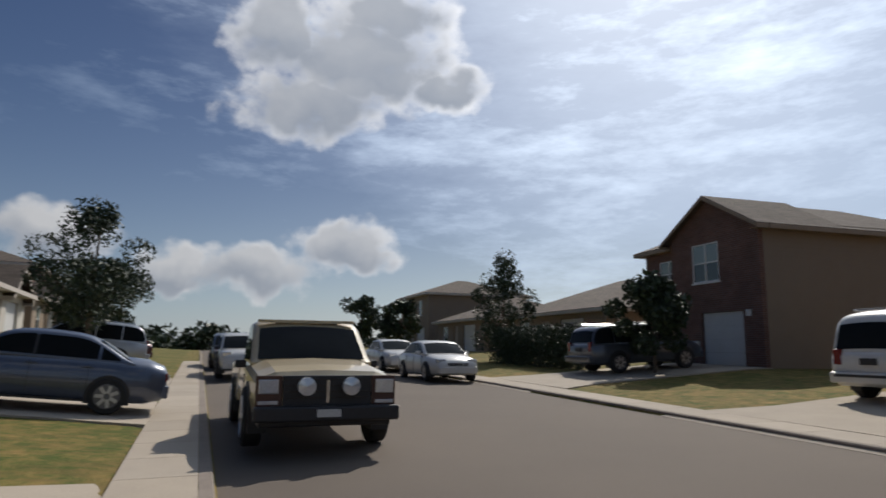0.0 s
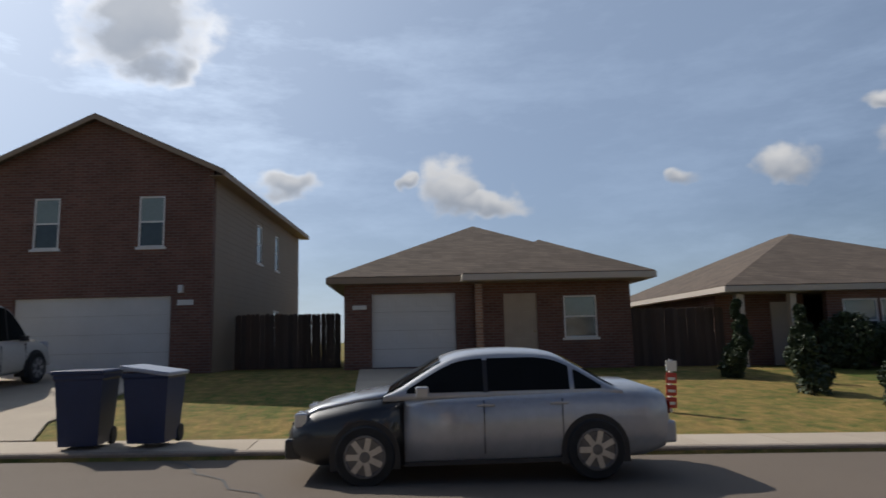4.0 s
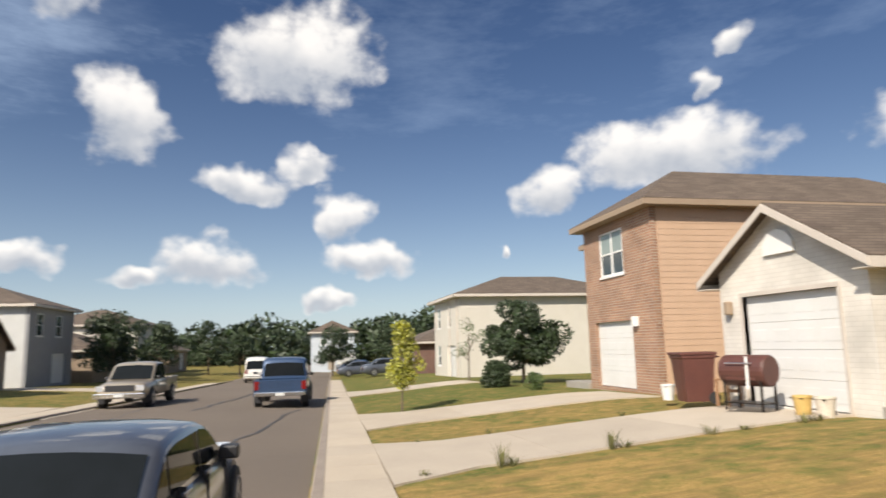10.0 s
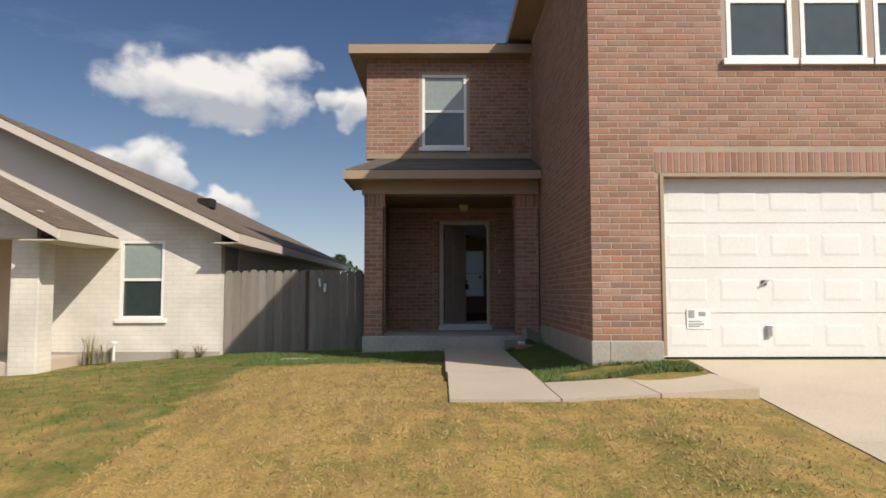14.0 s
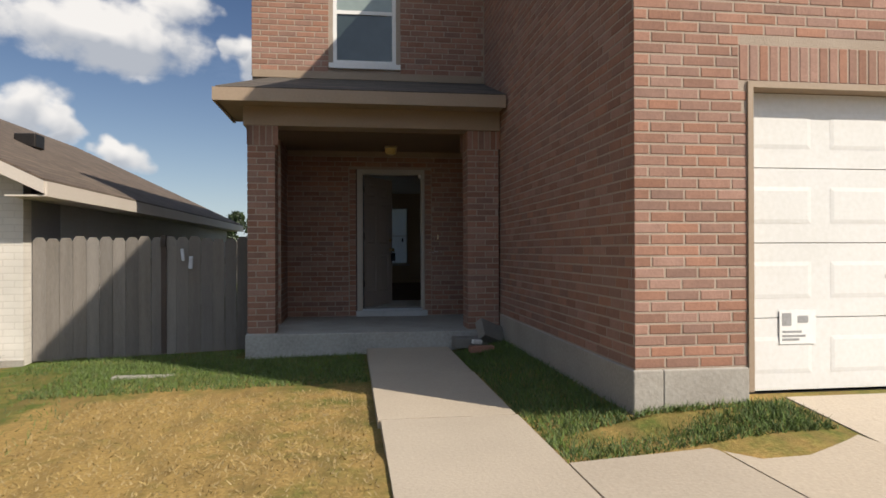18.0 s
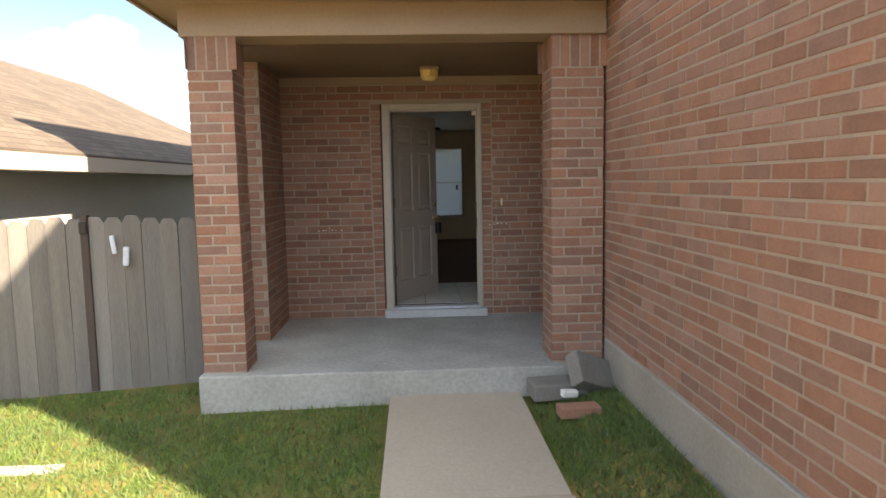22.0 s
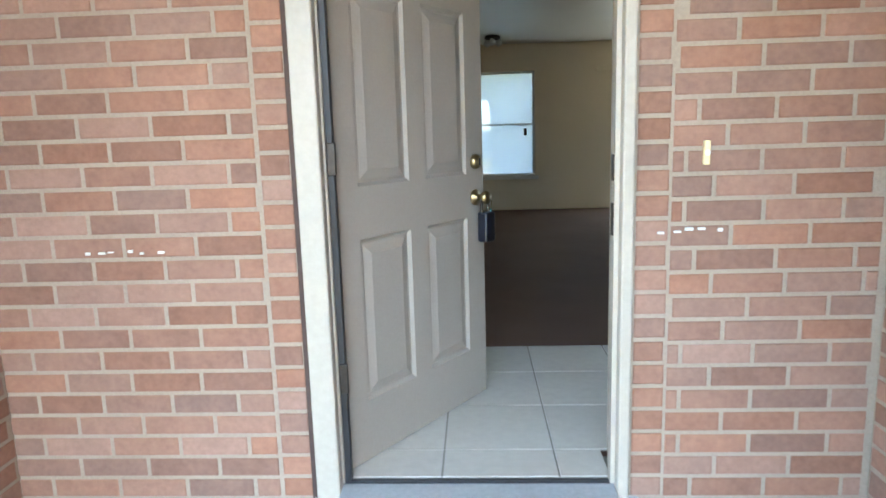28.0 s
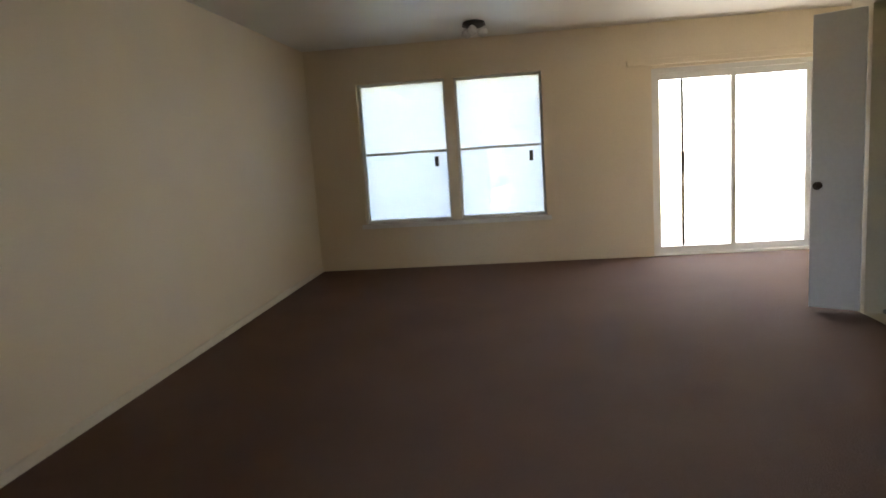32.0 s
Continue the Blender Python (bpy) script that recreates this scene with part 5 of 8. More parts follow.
# ---- the neighbours' houses ----
def house_thing(label, cx, front, turn, z):
    return thing("house", label, "house", at=pose(cx, front, z, 0, 0, turn))


def window_plain(par, u0, u1, z0, z1, shade=True, mullion=False, frame=None, pos=0.02):
    return window_unit(par, "x", pos, -1, u0, u1, z0, z1, shade, frame, True, mullion)


FAR_T = 180 + math.degrees(math.atan(SLANT))
fy = lambda x, d=0.0: -34.95 + SLANT * (x + 0.5) - d

# brown brick two-storey with a wide garage, tan siding sides
h = house_thing("dark red brick two-storey house with a wide pale garage door", 7.6, fy(7.6), FAR_T - 3, -0.13)
ops = [(-2.25, 2.25, 0.0, 2.13), (-1.8, -1.05, 3.55, 5.05), (1.25, 2.0, 3.55, 5.05)]
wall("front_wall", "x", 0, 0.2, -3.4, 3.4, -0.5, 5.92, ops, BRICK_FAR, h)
wall("side_wall", "y", -3.4, 0.2, 0.2, 11.5, -0.5, 5.92, [], SIDING_TAN, h)
SW = [(4.6, 5.3, 3.6, 5.0), (7.2, 7.8, 3.6, 5.0), (7.0, 7.8, 0.7, 2.0)]
wall("side_wall", "y", 3.2, 0.2, 0.2, 11.5, -0.5, 5.92, SW, SIDING_TAN, h)
lap_siding(h, "y", 3.4, 1, 0.21, 11.5, -0.3, 5.85, SIDING_TAN, SW)
wall("back_wall", "x", 11.3, 0.2, -3.2, 3.2, -0.5, 5.92, [], SIDING_TAN, h)
for o in SW:
    window_unit(h, "y", 3.38, 1, *o)
garage_door(h, 0.12, -1, -2.25, 2.25, 0.0, 2.13)
window_plain(h, *ops[1])
window_plain(h, *ops[2])
gable_roof(h, "y", 0, 11.5, -3.4, 3.4, 5.92, 1.58, SHINGLE, 0.4, 0.35, TRIM, BRICK_FAR)
li = part("wall_lamp", RB(0.01, (2.5, 2.62, -0.16, -0.0, 2.2, 2.42)), WHITE, h)
part("house_number_plate", B((2.45, 2.9, -0.03, -0.002, 1.85, 2.0)), WHITE, h)

# brick two-storey further east
h = house_thing("brick two-storey house with tan siding and a single garage", 21.2, fy(21.2), FAR_T - 3, 0.05)
ops = [(0.6, 3.0, 0.0, 2.13), (-2.9, -1.6, 3.5, 4.7), (0.2, 1.8, 3.4, 5.0)]
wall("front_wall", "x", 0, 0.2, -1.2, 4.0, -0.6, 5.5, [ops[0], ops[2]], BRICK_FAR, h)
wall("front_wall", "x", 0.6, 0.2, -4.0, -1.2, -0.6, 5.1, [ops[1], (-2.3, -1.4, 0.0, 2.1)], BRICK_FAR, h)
wall("side_wall", "y", 3.8, 0.2, 0.2, 12.5, -0.6, 5.5, [], SIDING_TAN, h)
lap_siding(h, "y", 4.0, 1, 0.21, 12.5, -0.4, 5.4, SIDING_TAN)
wall("side_wall", "y", -4.0, 0.2, 0.8, 12.5, -0.6, 5.1, [], SIDING_TAN, h)
wall("back_wall", "x", 12.3, 0.2, -3.8, 3.8, -0.6, 5.1, [], SIDING_TAN, h)
garage_door(h, 0.12, -1, 0.6, 3.0, 0.0, 2.13, 4, 4)
window_plain(h, *ops[2], mullion=True)
window_unit(h, "x", 0.62, -1, *ops[1], mullion=True)
panel_door(h, 0.7, -1, -2.3, -1.4, 0, 2.1, DOOR_TAN)
gable_roof(h, "y", 0, 4, -1.2, 4.0, 5.5, 1.45, SHINGLE, 0.35, 0.35, TRIM, BRICK_FAR, (1, 0))
hip_roof(h, -4.0, 4.0, 0.6, 12.5, 5.3, 1.9, SHINGLE, 0.4)
part("wall_lamp", RB(0.01, (3.3, 3.45, -0.16, 0.0, 1.9, 2.15)), WHITE, h)

# low brown house with a hip roof
h = house_thing("low brown brick house with a dark hip roof", -3.9, fy(-3.9), FAR_T, -0.21)
ops = [(-3.55, -1.1, 0.0, 2.15)]
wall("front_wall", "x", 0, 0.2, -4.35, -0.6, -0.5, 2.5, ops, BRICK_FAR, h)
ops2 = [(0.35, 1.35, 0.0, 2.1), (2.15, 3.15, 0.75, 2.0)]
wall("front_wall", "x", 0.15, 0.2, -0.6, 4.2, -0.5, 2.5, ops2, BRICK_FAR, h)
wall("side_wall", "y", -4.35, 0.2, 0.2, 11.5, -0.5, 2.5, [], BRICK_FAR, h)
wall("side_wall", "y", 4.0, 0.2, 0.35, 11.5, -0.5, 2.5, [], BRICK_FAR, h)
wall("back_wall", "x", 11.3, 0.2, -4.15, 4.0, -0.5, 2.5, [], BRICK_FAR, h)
part("porch_post", RB(0.01, (-0.55, -0.35, -0.5, -0.3, -0.1, 2.35)), BRICK_TAN, h)
garage_door(h, 0.12, -1, -3.55, -1.1, 0.0, 2.15, 4, 4)
panel_door(h, 0.2, -1, 0.35, 1.35, 0, 2.1, DOOR_TAN)
window_unit(h, "x", 0.17, -1, *ops2[1], mullion=False)
part("house_number_plate", B((-4.1, -3.7, -0.03, -0.002, 1.7, 1.82)), WHITE, h)
hip_roof(h, -4.35, 4.2, 0.0, 11.5, 2.62, 2.25, SHINGLE, 0.45)
hip_roof(h, -0.5, 4.2, -0.45, 7.0, 2.625, 1.35, SHINGLE, 0.43, TRIM_PALE)

# hip-roofed house behind conical shrubs
h = house_thing("low brown brick house with a pyramid roof behind shrubs", -16.2, fy(-16.2), FAR_T, -0.58)
ops = [(-3.2, -2.3, 0.0, 2.1), (-1.6, -0.5, 0.75, 2.1), (-0.4, 0.5, 0.75, 2.1), (2.4, 4.85, 0.0, 2.15)]
wall("front_wall", "x", 0.0, 0.2, -2.1, 5.0, -0.5, 2.45, ops[1:], BRICK_FAR, h)
wall("porch_wall", "x", 1.2, 0.2, -5.0, -2.1, -0.5, 2.45, ops[:1], BRICK_FAR, h)
wall("side_wall", "y", -5.0, 0.2, 1.4, 11, -0.5, 2.45, [], BRICK_FAR, h)
wall("side_wall", "y", 4.8, 0.2, 0.2, 11, -0.5, 2.45, [], SIDING_CREAM, h)
wall("back_wall", "x", 10.8, 0.2, -4.8, 4.8, -0.5, 2.45, [], BRICK_FAR, h)
part("porch_post", RB(0.01, (-4.95, -4.72, -0.1, 0.13, -0.4, 2.3)), TRIM_PALE, h)
part("porch_post", RB(0.01, (-3.3, -3.1, -0.1, 0.1, -0.4, 2.3)), TRIM_PALE, h)
part("porch_floor", B((-5.0, -2.1, -0.1, 1.2, -0.5, -0.02)), CONC, h)
panel_door(h, 1.25, -1, *ops[0], TRIM_PALE)
window_plain(h, *ops[1])
window_plain(h, *ops[2])
garage_door(h, 0.12, -1, *ops[3], 4, 4, SIDING_CREAM)
hip_roof(h, -5.0, 5.0, 0.0, 11.0, 2.55, 2.35, SHINGLE, 0.45, TRIM_PALE)

# gabled house: low wing with a garage, two storeys behind
h = house_thing("tan house with a gabled garage wing and an upper storey", -30.5, fy(-30.5), FAR_T, -0.78)
wall("front_wall", "x", 0, 0.2, -5.6, -1.3, -0.6, 2.5, [(-5.1, -2.65, 0.0, 2.13)], SIDING_TAN, h)
wall("front_wall", "x", 0.8, 0.2, -1.3, 2.0, -0.6, 2.5, [(-0.9, 0.1, 0.6, 2.1)], BRICK_BROWN, h)
wall("front_wall", "x", -0.6, 0.2, 2.0, 7.0, -0.6, 4.6, [(2.8, 3.7, 0, 2.1), (4.6, 5.6, 2.9, 4.2)], BRICK_BROWN, h)
wall("side_wall", "y", -5.6, 0.2, 0.2, 11, -0.6, 2.5, [], SIDING_TAN, h)
wall("upper_side_wall", "y", 1.8, 0.2, -0.6, 9.5, 2.4, 4.6, [], SIDING_TAN, h)
wall("side_wall", "y", 6.8, 0.2, -0.4, 9.5, -0.6, 4.6, [], SIDING_TAN, h)
garage_door(h, 0.12, -1, -5.1, -2.65, 0.0, 2.13, 4, 4)
window_unit(h, "x", 0.82, -1, -0.9, 0.1, 0.6, 2.1, mullion=False)
window_unit(h, "x", -0.58, -1, 4.6, 5.6, 2.9, 4.2)
panel_door(h, -0.5, -1, 2.8, 3.7, 0, 2.1, DOOR_TAN)
for px in (2.1, 4.2):
    part("porch_post", RB(0.01, (px, px + 0.3, -2.0, -1.7, -0.5, 2.3)), BRICK_BROWN, h)
hip_roof(h, -7.5, 2.0, 0.6, 11.0, 2.6, 2.0, SHINGLE, 0.4, TRIM_PALE)
gable_roof(h, "y", 0, 4, -5.7, -1.2, 2.55, 1.35, SHINGLE, 0.35, 0.35, TRIM_PALE, SIDING_TAN, (1, 0))
gable_roof(h, "y", -2.0, 1.0, 1.9, 4.6, 2.4, 0.8, SHINGLE, 0.3, 0.3, TRIM, BRICK_BROWN, (1, 0))
hip_roof(h, 2.0, 7.0, 0.4, 9.5, 4.65, 1.7, SHINGLE, 0.4, TRIM_PALE)
gable_roof(h, "y", -0.6, 3, 2.6, 6.6, 4.6, 1.0, SHINGLE, 0.3, 0.3, TRIM, BRICK_BROWN, (1, 0))
vent = part("chimney_pipe", lathe(((0.06, 4.4), (0.06, 5.3), (0.1, 5.32), (0.1, 5.4)), 10), DARK_METAL, h)
vent.location = (-2.5, 5.5, -0.4)

# dark-roofed garage wing and a white two-storey beyond
h = house_thing("brown house with a gabled garage and dark porch roof", -41.5, fy(-41.5), FAR_T, -1.15)
wall("front_wall", "x", 0, 0.2, 0.5, 4.4, -0.6, 2.5, [(1.2, 3.65, 0, 2.13)], SIDING_TAN, h)
wall("front_wall", "x", 1.5, 0.2, -4.5, 0.5, -0.6, 2.5, [], BRICK_FAR, h)
wall("side_wall", "y", 0.5, 0.2, 0.2, 8, -0.6, 2.5, [], BRICK_FAR, h)
wall("side_wall", "y", -4.5, 0.2, 1.7, 9, -0.6, 2.5, [], BRICK_FAR, h)
garage_door(h, 0.12, -1, 1.2, 3.65, 0.0, 2.13, 4, 4)
gable_roof(h, "y", 0, 8, 0.5, 4.4, 2.5, 1.5, SHINGLE, 0.35, 0.35, TRIM, SIDING_TAN, (1, 0))
hip_roof(h, -4.5, 1.5, 0.4, 9, 2.6, 2.4, SHINGLE_G, 0.4)

h = house_thing("white two-storey house with a brown roof", -52.5, fy(-52.5), FAR_T, -1.4)
ops = [(-2.6, -1.6, 3.3, 4.8), (0.6, 1.6, 3.3, 4.8), (0.2, 2.6, 0, 2.1)]
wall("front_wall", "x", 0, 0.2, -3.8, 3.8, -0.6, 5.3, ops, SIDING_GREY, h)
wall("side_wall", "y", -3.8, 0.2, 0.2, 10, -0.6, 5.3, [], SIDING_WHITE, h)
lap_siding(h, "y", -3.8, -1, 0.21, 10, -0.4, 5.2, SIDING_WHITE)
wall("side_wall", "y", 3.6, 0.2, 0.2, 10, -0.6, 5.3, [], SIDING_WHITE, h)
window_plain(h, *ops[0], False)
window_plain(h, *ops[1], False)
garage_door(h, 0.12, -1, *ops[2], 4, 4)
hip_roof(h, -3.8, 3.8, 0, 10, 5.4, 1.5, SHINGLE, 0.45, TRIM_PALE)


SIDING_BEND = mat("siding_pale_blue", (0.50, 0.54, 0.58), (0.44, 0.48, 0.52), 0.7, 1.5, 30, 0.5, 0.05)


def simple_house(label, cx, front, turn, z, w, d, hgt, rise, wmat, rmat=None, storey2=False, gable=False):
    """A neighbour seen only from far away: walls, windows, garage door, hip roof."""
    t = house_thing(label, cx, front, turn, z)
    g0 = w * 0.08
    ops = [(g0, g0 + 2.45, 0.0, 2.13), (-w * 0.36, -w * 0.36 + 1.0, 0.8, 2.1), (-w * 0.12, -w * 0.12 + 0.9, 0.0, 2.1)]
    if storey2:
        ops += [(-w * 0.3, -w * 0.3 + 1.0, 3.3, 4.7), (w * 0.15, w * 0.15 + 1.0, 3.3, 4.7)]
    wall("front_wall", "x", 0, 0.2, -w / 2, w / 2, -0.6, hgt, ops, wmat, t)
    wall("side_wall", "y", -w / 2, 0.2, 0.2, d, -0.6, hgt, [], wmat, t)
    wall("side_wall", "y", w / 2 - 0.2, 0.2, 0.2, d, -0.6, hgt, [], wmat, t)
    wall("back_wall", "x", d - 0.2, 0.2, -w / 2 + 0.2, w / 2 - 0.2, -0.6, hgt, [], wmat, t)
    garage_door(t, 0.12, -1, *ops[0], 4, 4)
    window_plain(t, *ops[1])
    panel_door(t, 0.1, -1, *ops[2], DOOR_TAN)
    for o in ops[3:]:
        window_plain(t, *o)
    hip_roof(t, -w / 2, w / 2, 0, d, hgt + 0.1, rise, rmat or SHINGLE, 0.45, TRIM_PALE)
    if gable:
        gable_roof(t, "y", -0.02, d * 0.4, g0 - 0.6, g0 + 3.05, hgt + 0.02, 1.25, rmat or SHINGLE, 0.35, 0.4, TRIM_PALE, wmat, (1, 0))
    return t


for lab, cx, w, d, hg, rs, wm, s2, dz in (
        ("low tan house with a hip roof beyond the hedge", 33, 11, 10, 2.5, 2.1, SIDING_TAN, False, 0.25),
        ("tan two-storey house far along the street", 60, 9, 10, 5.2, 1.7, SIDING_TAN, True, 0.5),
        ("low house far along the street", 48, 10, 10, 2.5, 2.0, SIDING_TAN, False, 0.4),
        ("low house in the distance", -66, 10, 10, 2.5, 2.0, SIDING_TAN, False, -1.6),
        ("pale two-storey house in the distance", -78, 9, 10, 5.2, 1.7, SIDING_CREAM, True, -1.7),
        ("low house in the far distance", -92, 10, 10, 2.5, 2.0, SIDING_TAN, False, -1.7)):
    simple_house(lab, cx, fy(cx), FAR_T, dz, w, d, hg, rs, wm, None, s2)
for lab, cx, yy, w, d, hg, rs, wm, s2, dz in (
        ("cream single-storey house along the near pavement", 31, -9.2, 9, 11, 2.5, 2.0, SIDING_CREAM, False, 0.35),
        ("tan single-storey house along the near pavement", 42, -9.2, 9, 11, 2.5, 2.0, SIDING_TAN, False, 0.55),
        ("dark red brick two-storey house", 54, -7, 9, 11, 5.2, 1.8, BRICK_FAR, True, 0.7),
        ("low house further down the near side", -60, -6, 10, 10, 2.5, 2.0, BRICK_FAR, False, -1.6),
        ("pale grey two-storey house at the street's bend", -90, -11.2, 5.6, 7, 4.9, 1.6, SIDING_BEND, True, -2.2)):
    simple_house(lab, cx, yy, 90 if cx < -80 else 0, dz, w, d, hg, rs, wm, None, s2, 25 < cx < 45)

# cream painted-brick house next door
n = thing("house", "cream painted-brick bungalow with gables and a white garage door", "house", at=pose(0, 0, 0))
NZ = -0.4
N_G = (-12.55, -10.1, -0.68, 1.42)
wall("garage_front_wall", "x", -6.6, 0.2, -13.25, -9.45, -1.1, 2.02, [N_G], BRICK_CREAM, n)
wall("garage_side_wall", "y", -9.65, 0.2, -6.4, -1.5, -1.1, 2.02, [], BRICK_CREAM, n)
wall("garage_west_wall", "y", -13.25, 0.2, -6.4, 9, -1.1, 2.02, [], SIDING_CREAM, n)
N_W = (-6.25, -5.46, 0.3, 1.7)
N_D = (-8.95, -8.05, -0.35, 1.72)
wall("front_wall", "x", -1.7, 0.2, -9.45, -4.45, -0.9, 2.02, [N_W, N_D, (-7.98, -7.55, 0.1, 1.66)], BRICK_CREAM, n)
wall("east_wall", "y", -4.65, 0.2, -1.5, 11, -0.9, 2.02, [], SIDING_GREY, n)
lap_siding(n, "y", -4.45, 1, -0.7, 11, -0.5, 1.98, mat("siding_grey_pale", (0.48, 0.48, 0.475), (0.42, 0.42, 0.415), 0.7, 1.5, 30, 0.5, 0.05))
wall("back_wall", "x", 10.8, 0.2, -13.0, -4.65, -0.9, 2.02, [], SIDING_CREAM, n)
part("porch_post", RB(0.012, (-7.3, -6.85, -3.1, -2.68, -0.6, 1.75)), BRICK_CREAM, n, "square painted-brick porch post")
part("porch_slab", B((-9.4, -6.88, -3.05, -1.72, -0.9, -0.33)), CONC_S, n)
part("porch_beam", RB(0.008, (-9.44, -6.86, -3.17, -2.98, 1.62, 1.84)), TRIM_PALE, n)
part("porch_lintel", B((-9.44, -6.88, -3.15, -3.0, 1.84, 2.07)), BRICK_CREAM, n)
part("porch_ceiling", B((-9.4, -6.9, -3.1, -1.72, 1.76, 1.8)), TRIM_PALE, n)
panel_door(n, -1.66, -1, *N_D, DOOR_TAN)
window_unit(n, "x", -1.68, -1, *N_W)
window_unit(n, "x", -1.68, -1, -7.98, -7.55, 0.1, 1.66, False, None, False)
garage_door(n, -6.5, -1, *N_G, 4, 4)
part("garage_trim", B((-12.62, -12.55, -6.62, -6.5, -0.68, 1.42), (-10.1, -10.03, -6.62, -6.5, -0.68, 1.42), (-12.62, -10.03, -6.62, -6.5, 1.42, 1.5)), TRIM_PALE, n)
part("foundation", B((-9.46, -9.42, -6.62, -1.75, -1.1, -0.5)), CONC_BASE, n)
part("foundation", B((-9.4, -4.44, -1.73, -1.7, -0.9, -0.28)), CONC_BASE, n)
gable_roof(n, "y", -6.6, 3.0, -13.25, -9.45, 2.02, 1.1, SHINGLE, 0.33, 0.3, TRIM_PALE, BRICK_CREAM, (1, 0))
gable_roof(n, "y", -3.15, 2.0, -12.7, -6.9, 2.07, 1.52, SHINGLE, 0.6, 0.4, TRIM_PALE, SIDING_CREAM, (1, 0))
gable_roof(n, "y", -1.7, 11.0, -13.0, -4.45, 2.02, 2.15, SHINGLE, 0.42, 0.42, TRIM_PALE, SIDING_CREAM, (1, 1), -8.9)
part("gable_vent", prism([(-11.75, 2.15), (-10.95, 2.15), (-10.95, 2.35), (-11.1, 2.55), (-11.35, 2.62), (-11.6, 2.55), (-11.75, 2.35)], -6.66, -6.6), WHITE, n, "white half-round gable vent")
part("gable_vent", B((-9.2, -8.6, -1.76, -1.7, 3.35, 3.5)), WHITE, n)
part("gable_vent", B((-9.75, -9.2, -3.2, -3.15, 2.95, 3.08)), WHITE, n)
part("wall_lamp", RB(0.03, (-13.0, -12.84, -6.74, -6.6, 1.08, 1.36)), TRIM, n)
part("roof_vent", RB(0.02, (-6.3, -5.95, 2.0, 2.35, 2.78, 3.02)), DARK_METAL, n)
part("tap_pipe", moved(lathe(((0.02, 0.0), (0.02, 0.28), (0.05, 0.29), (0.05, 0.33)), 10), pose(-6.25, -1.85, -0.42)), WHITE, n)
st_rail = thing("porch_step", "small white step with dark rails by the cream porch", "step", at=pose(-8.3, -3.3, gz(-8.3, -3.3)))
for k in range(3):
    part("tread", B((-0.25, 0.25, -0.1, 0.1, 0.08 + 0.12 * k, 0.11 + 0.12 * k)), DARK_METAL if k != 1 else WHITE, st_rail)
for sx in (-0.22, 0.2):
    part("leg", B((sx, sx + 0.025, -0.08, 0.08, 0.0, 0.36)), DARK_METAL, st_rail)

# tan brick two-storey with peach siding
J0 = thing("house", "tan brick two-storey house with peach lap siding", "house", at=pose(-17.9, -5.45, -0.87))
J_OPS = [(-4.0, -1.4, 0.0, 2.1), (-3.35, -1.75, 3.6, 5.05)]
wall("front_wall", "x", 0, 0.2, -4.6, 0.0, -0.5, 5.5, J_OPS, BRICK_TAN, J0)
wall("recessed_front_wall", "x", 1.2, 0.2, -6.6, -4.6, -0.5, 5.2, [(-5.7, -4.8, 0.0, 2.1), (-6.0, -5.2, 3.6, 4.9)], BRICK_TAN, J0)
wall("side_wall", "y", -0.2, 0.2, 0.2, 12, -0.5, 5.5, [], SIDING_PEACH, J0)
lap_siding(J0, "y", 0.0, 1, 0.21, 12, -0.3, 5.4, SIDING_PEACH)
part("corner_board", B((-0.02, 0.03, -0.02, 0.12, -0.5, 5.4)), BRICK_TAN, J0)
wall("side_wall", "y", -6.6, 0.2, 1.4, 12, -0.5, 5.2, [], SIDING_PEACH, J0)
garage_door(J0, 0.12, -1, *J_OPS[0], 4, 4)
window_unit(J0, "x", 0.02, -1, *J_OPS[1], mullion=True)
window_unit(J0, "x", 1.22, -1, -6.0, -5.2, 3.6, 4.9)
panel_door(J0, 1.3, -1, -5.7, -4.8, 0, 2.1, DOOR_TAN)
part("porch_slab", B((-6.6, -4.6, -0.1, 1.2, -0.5, 0.05)), CONC, J0)
hip_roof(J0, -4.6, 0.0, 0.0, 12, 5.55, 1.55, SHINGLE, 0.36, TRIM)
hip_roof(J0, -6.6, -2.0, 1.2, 12, 5.25, 1.0, SHINGLE, 0.34, TRIM)
part("wall_lamp", RB(0.01, (-1.2, -1.0, -0.16, 0.0, 1.9, 2.2)), WHITE, J0)

# cream two-storey beyond
K0 = thing("house", "cream two-storey house with a brown hip roof", "house", at=pose(-45.0, -5.65, -1.5))
K_OPS = [(-2.8, -1.9, 3.3, 4.7), (0.5, 1.4, 3.3, 4.7), (0.2, 2.6, 0, 2.1), (-2.9, -1.9, 0.7, 2.1)]
wall("front_wall", "x", 0, 0.2, -4, 4, -0.6, 5.2, K_OPS, SIDING_CREAM, K0)
wall("side_wall", "y", 3.8, 0.2, 0.2, 12, -0.6, 5.2, [], SIDING_CREAM, K0)
lap_siding(K0, "y", 4.0, 1, 0.21, 12, -0.4, 5.1, SIDING_CREAM)
wall("side_wall", "y", -4, 0.2, 0.2, 12, -0.6, 5.2, [], SIDING_CREAM, K0)
for o in (K_OPS[0], K_OPS[1], K_OPS[3]):
    window_plain(K0, *o)
garage_door(K0, 0.12, -1, *K_OPS[2], 4, 4)
hip_roof(K0, -4, 4, 0, 12, 5.3, 1.5, SHINGLE, 0.45, TRIM_PALE)
for lx in (1.2, 3.4):
    part("downpipe", B((lx, lx + 0.08, -0.1, -0.02, -0.3, 5.0)), TRIM_PALE, K0)


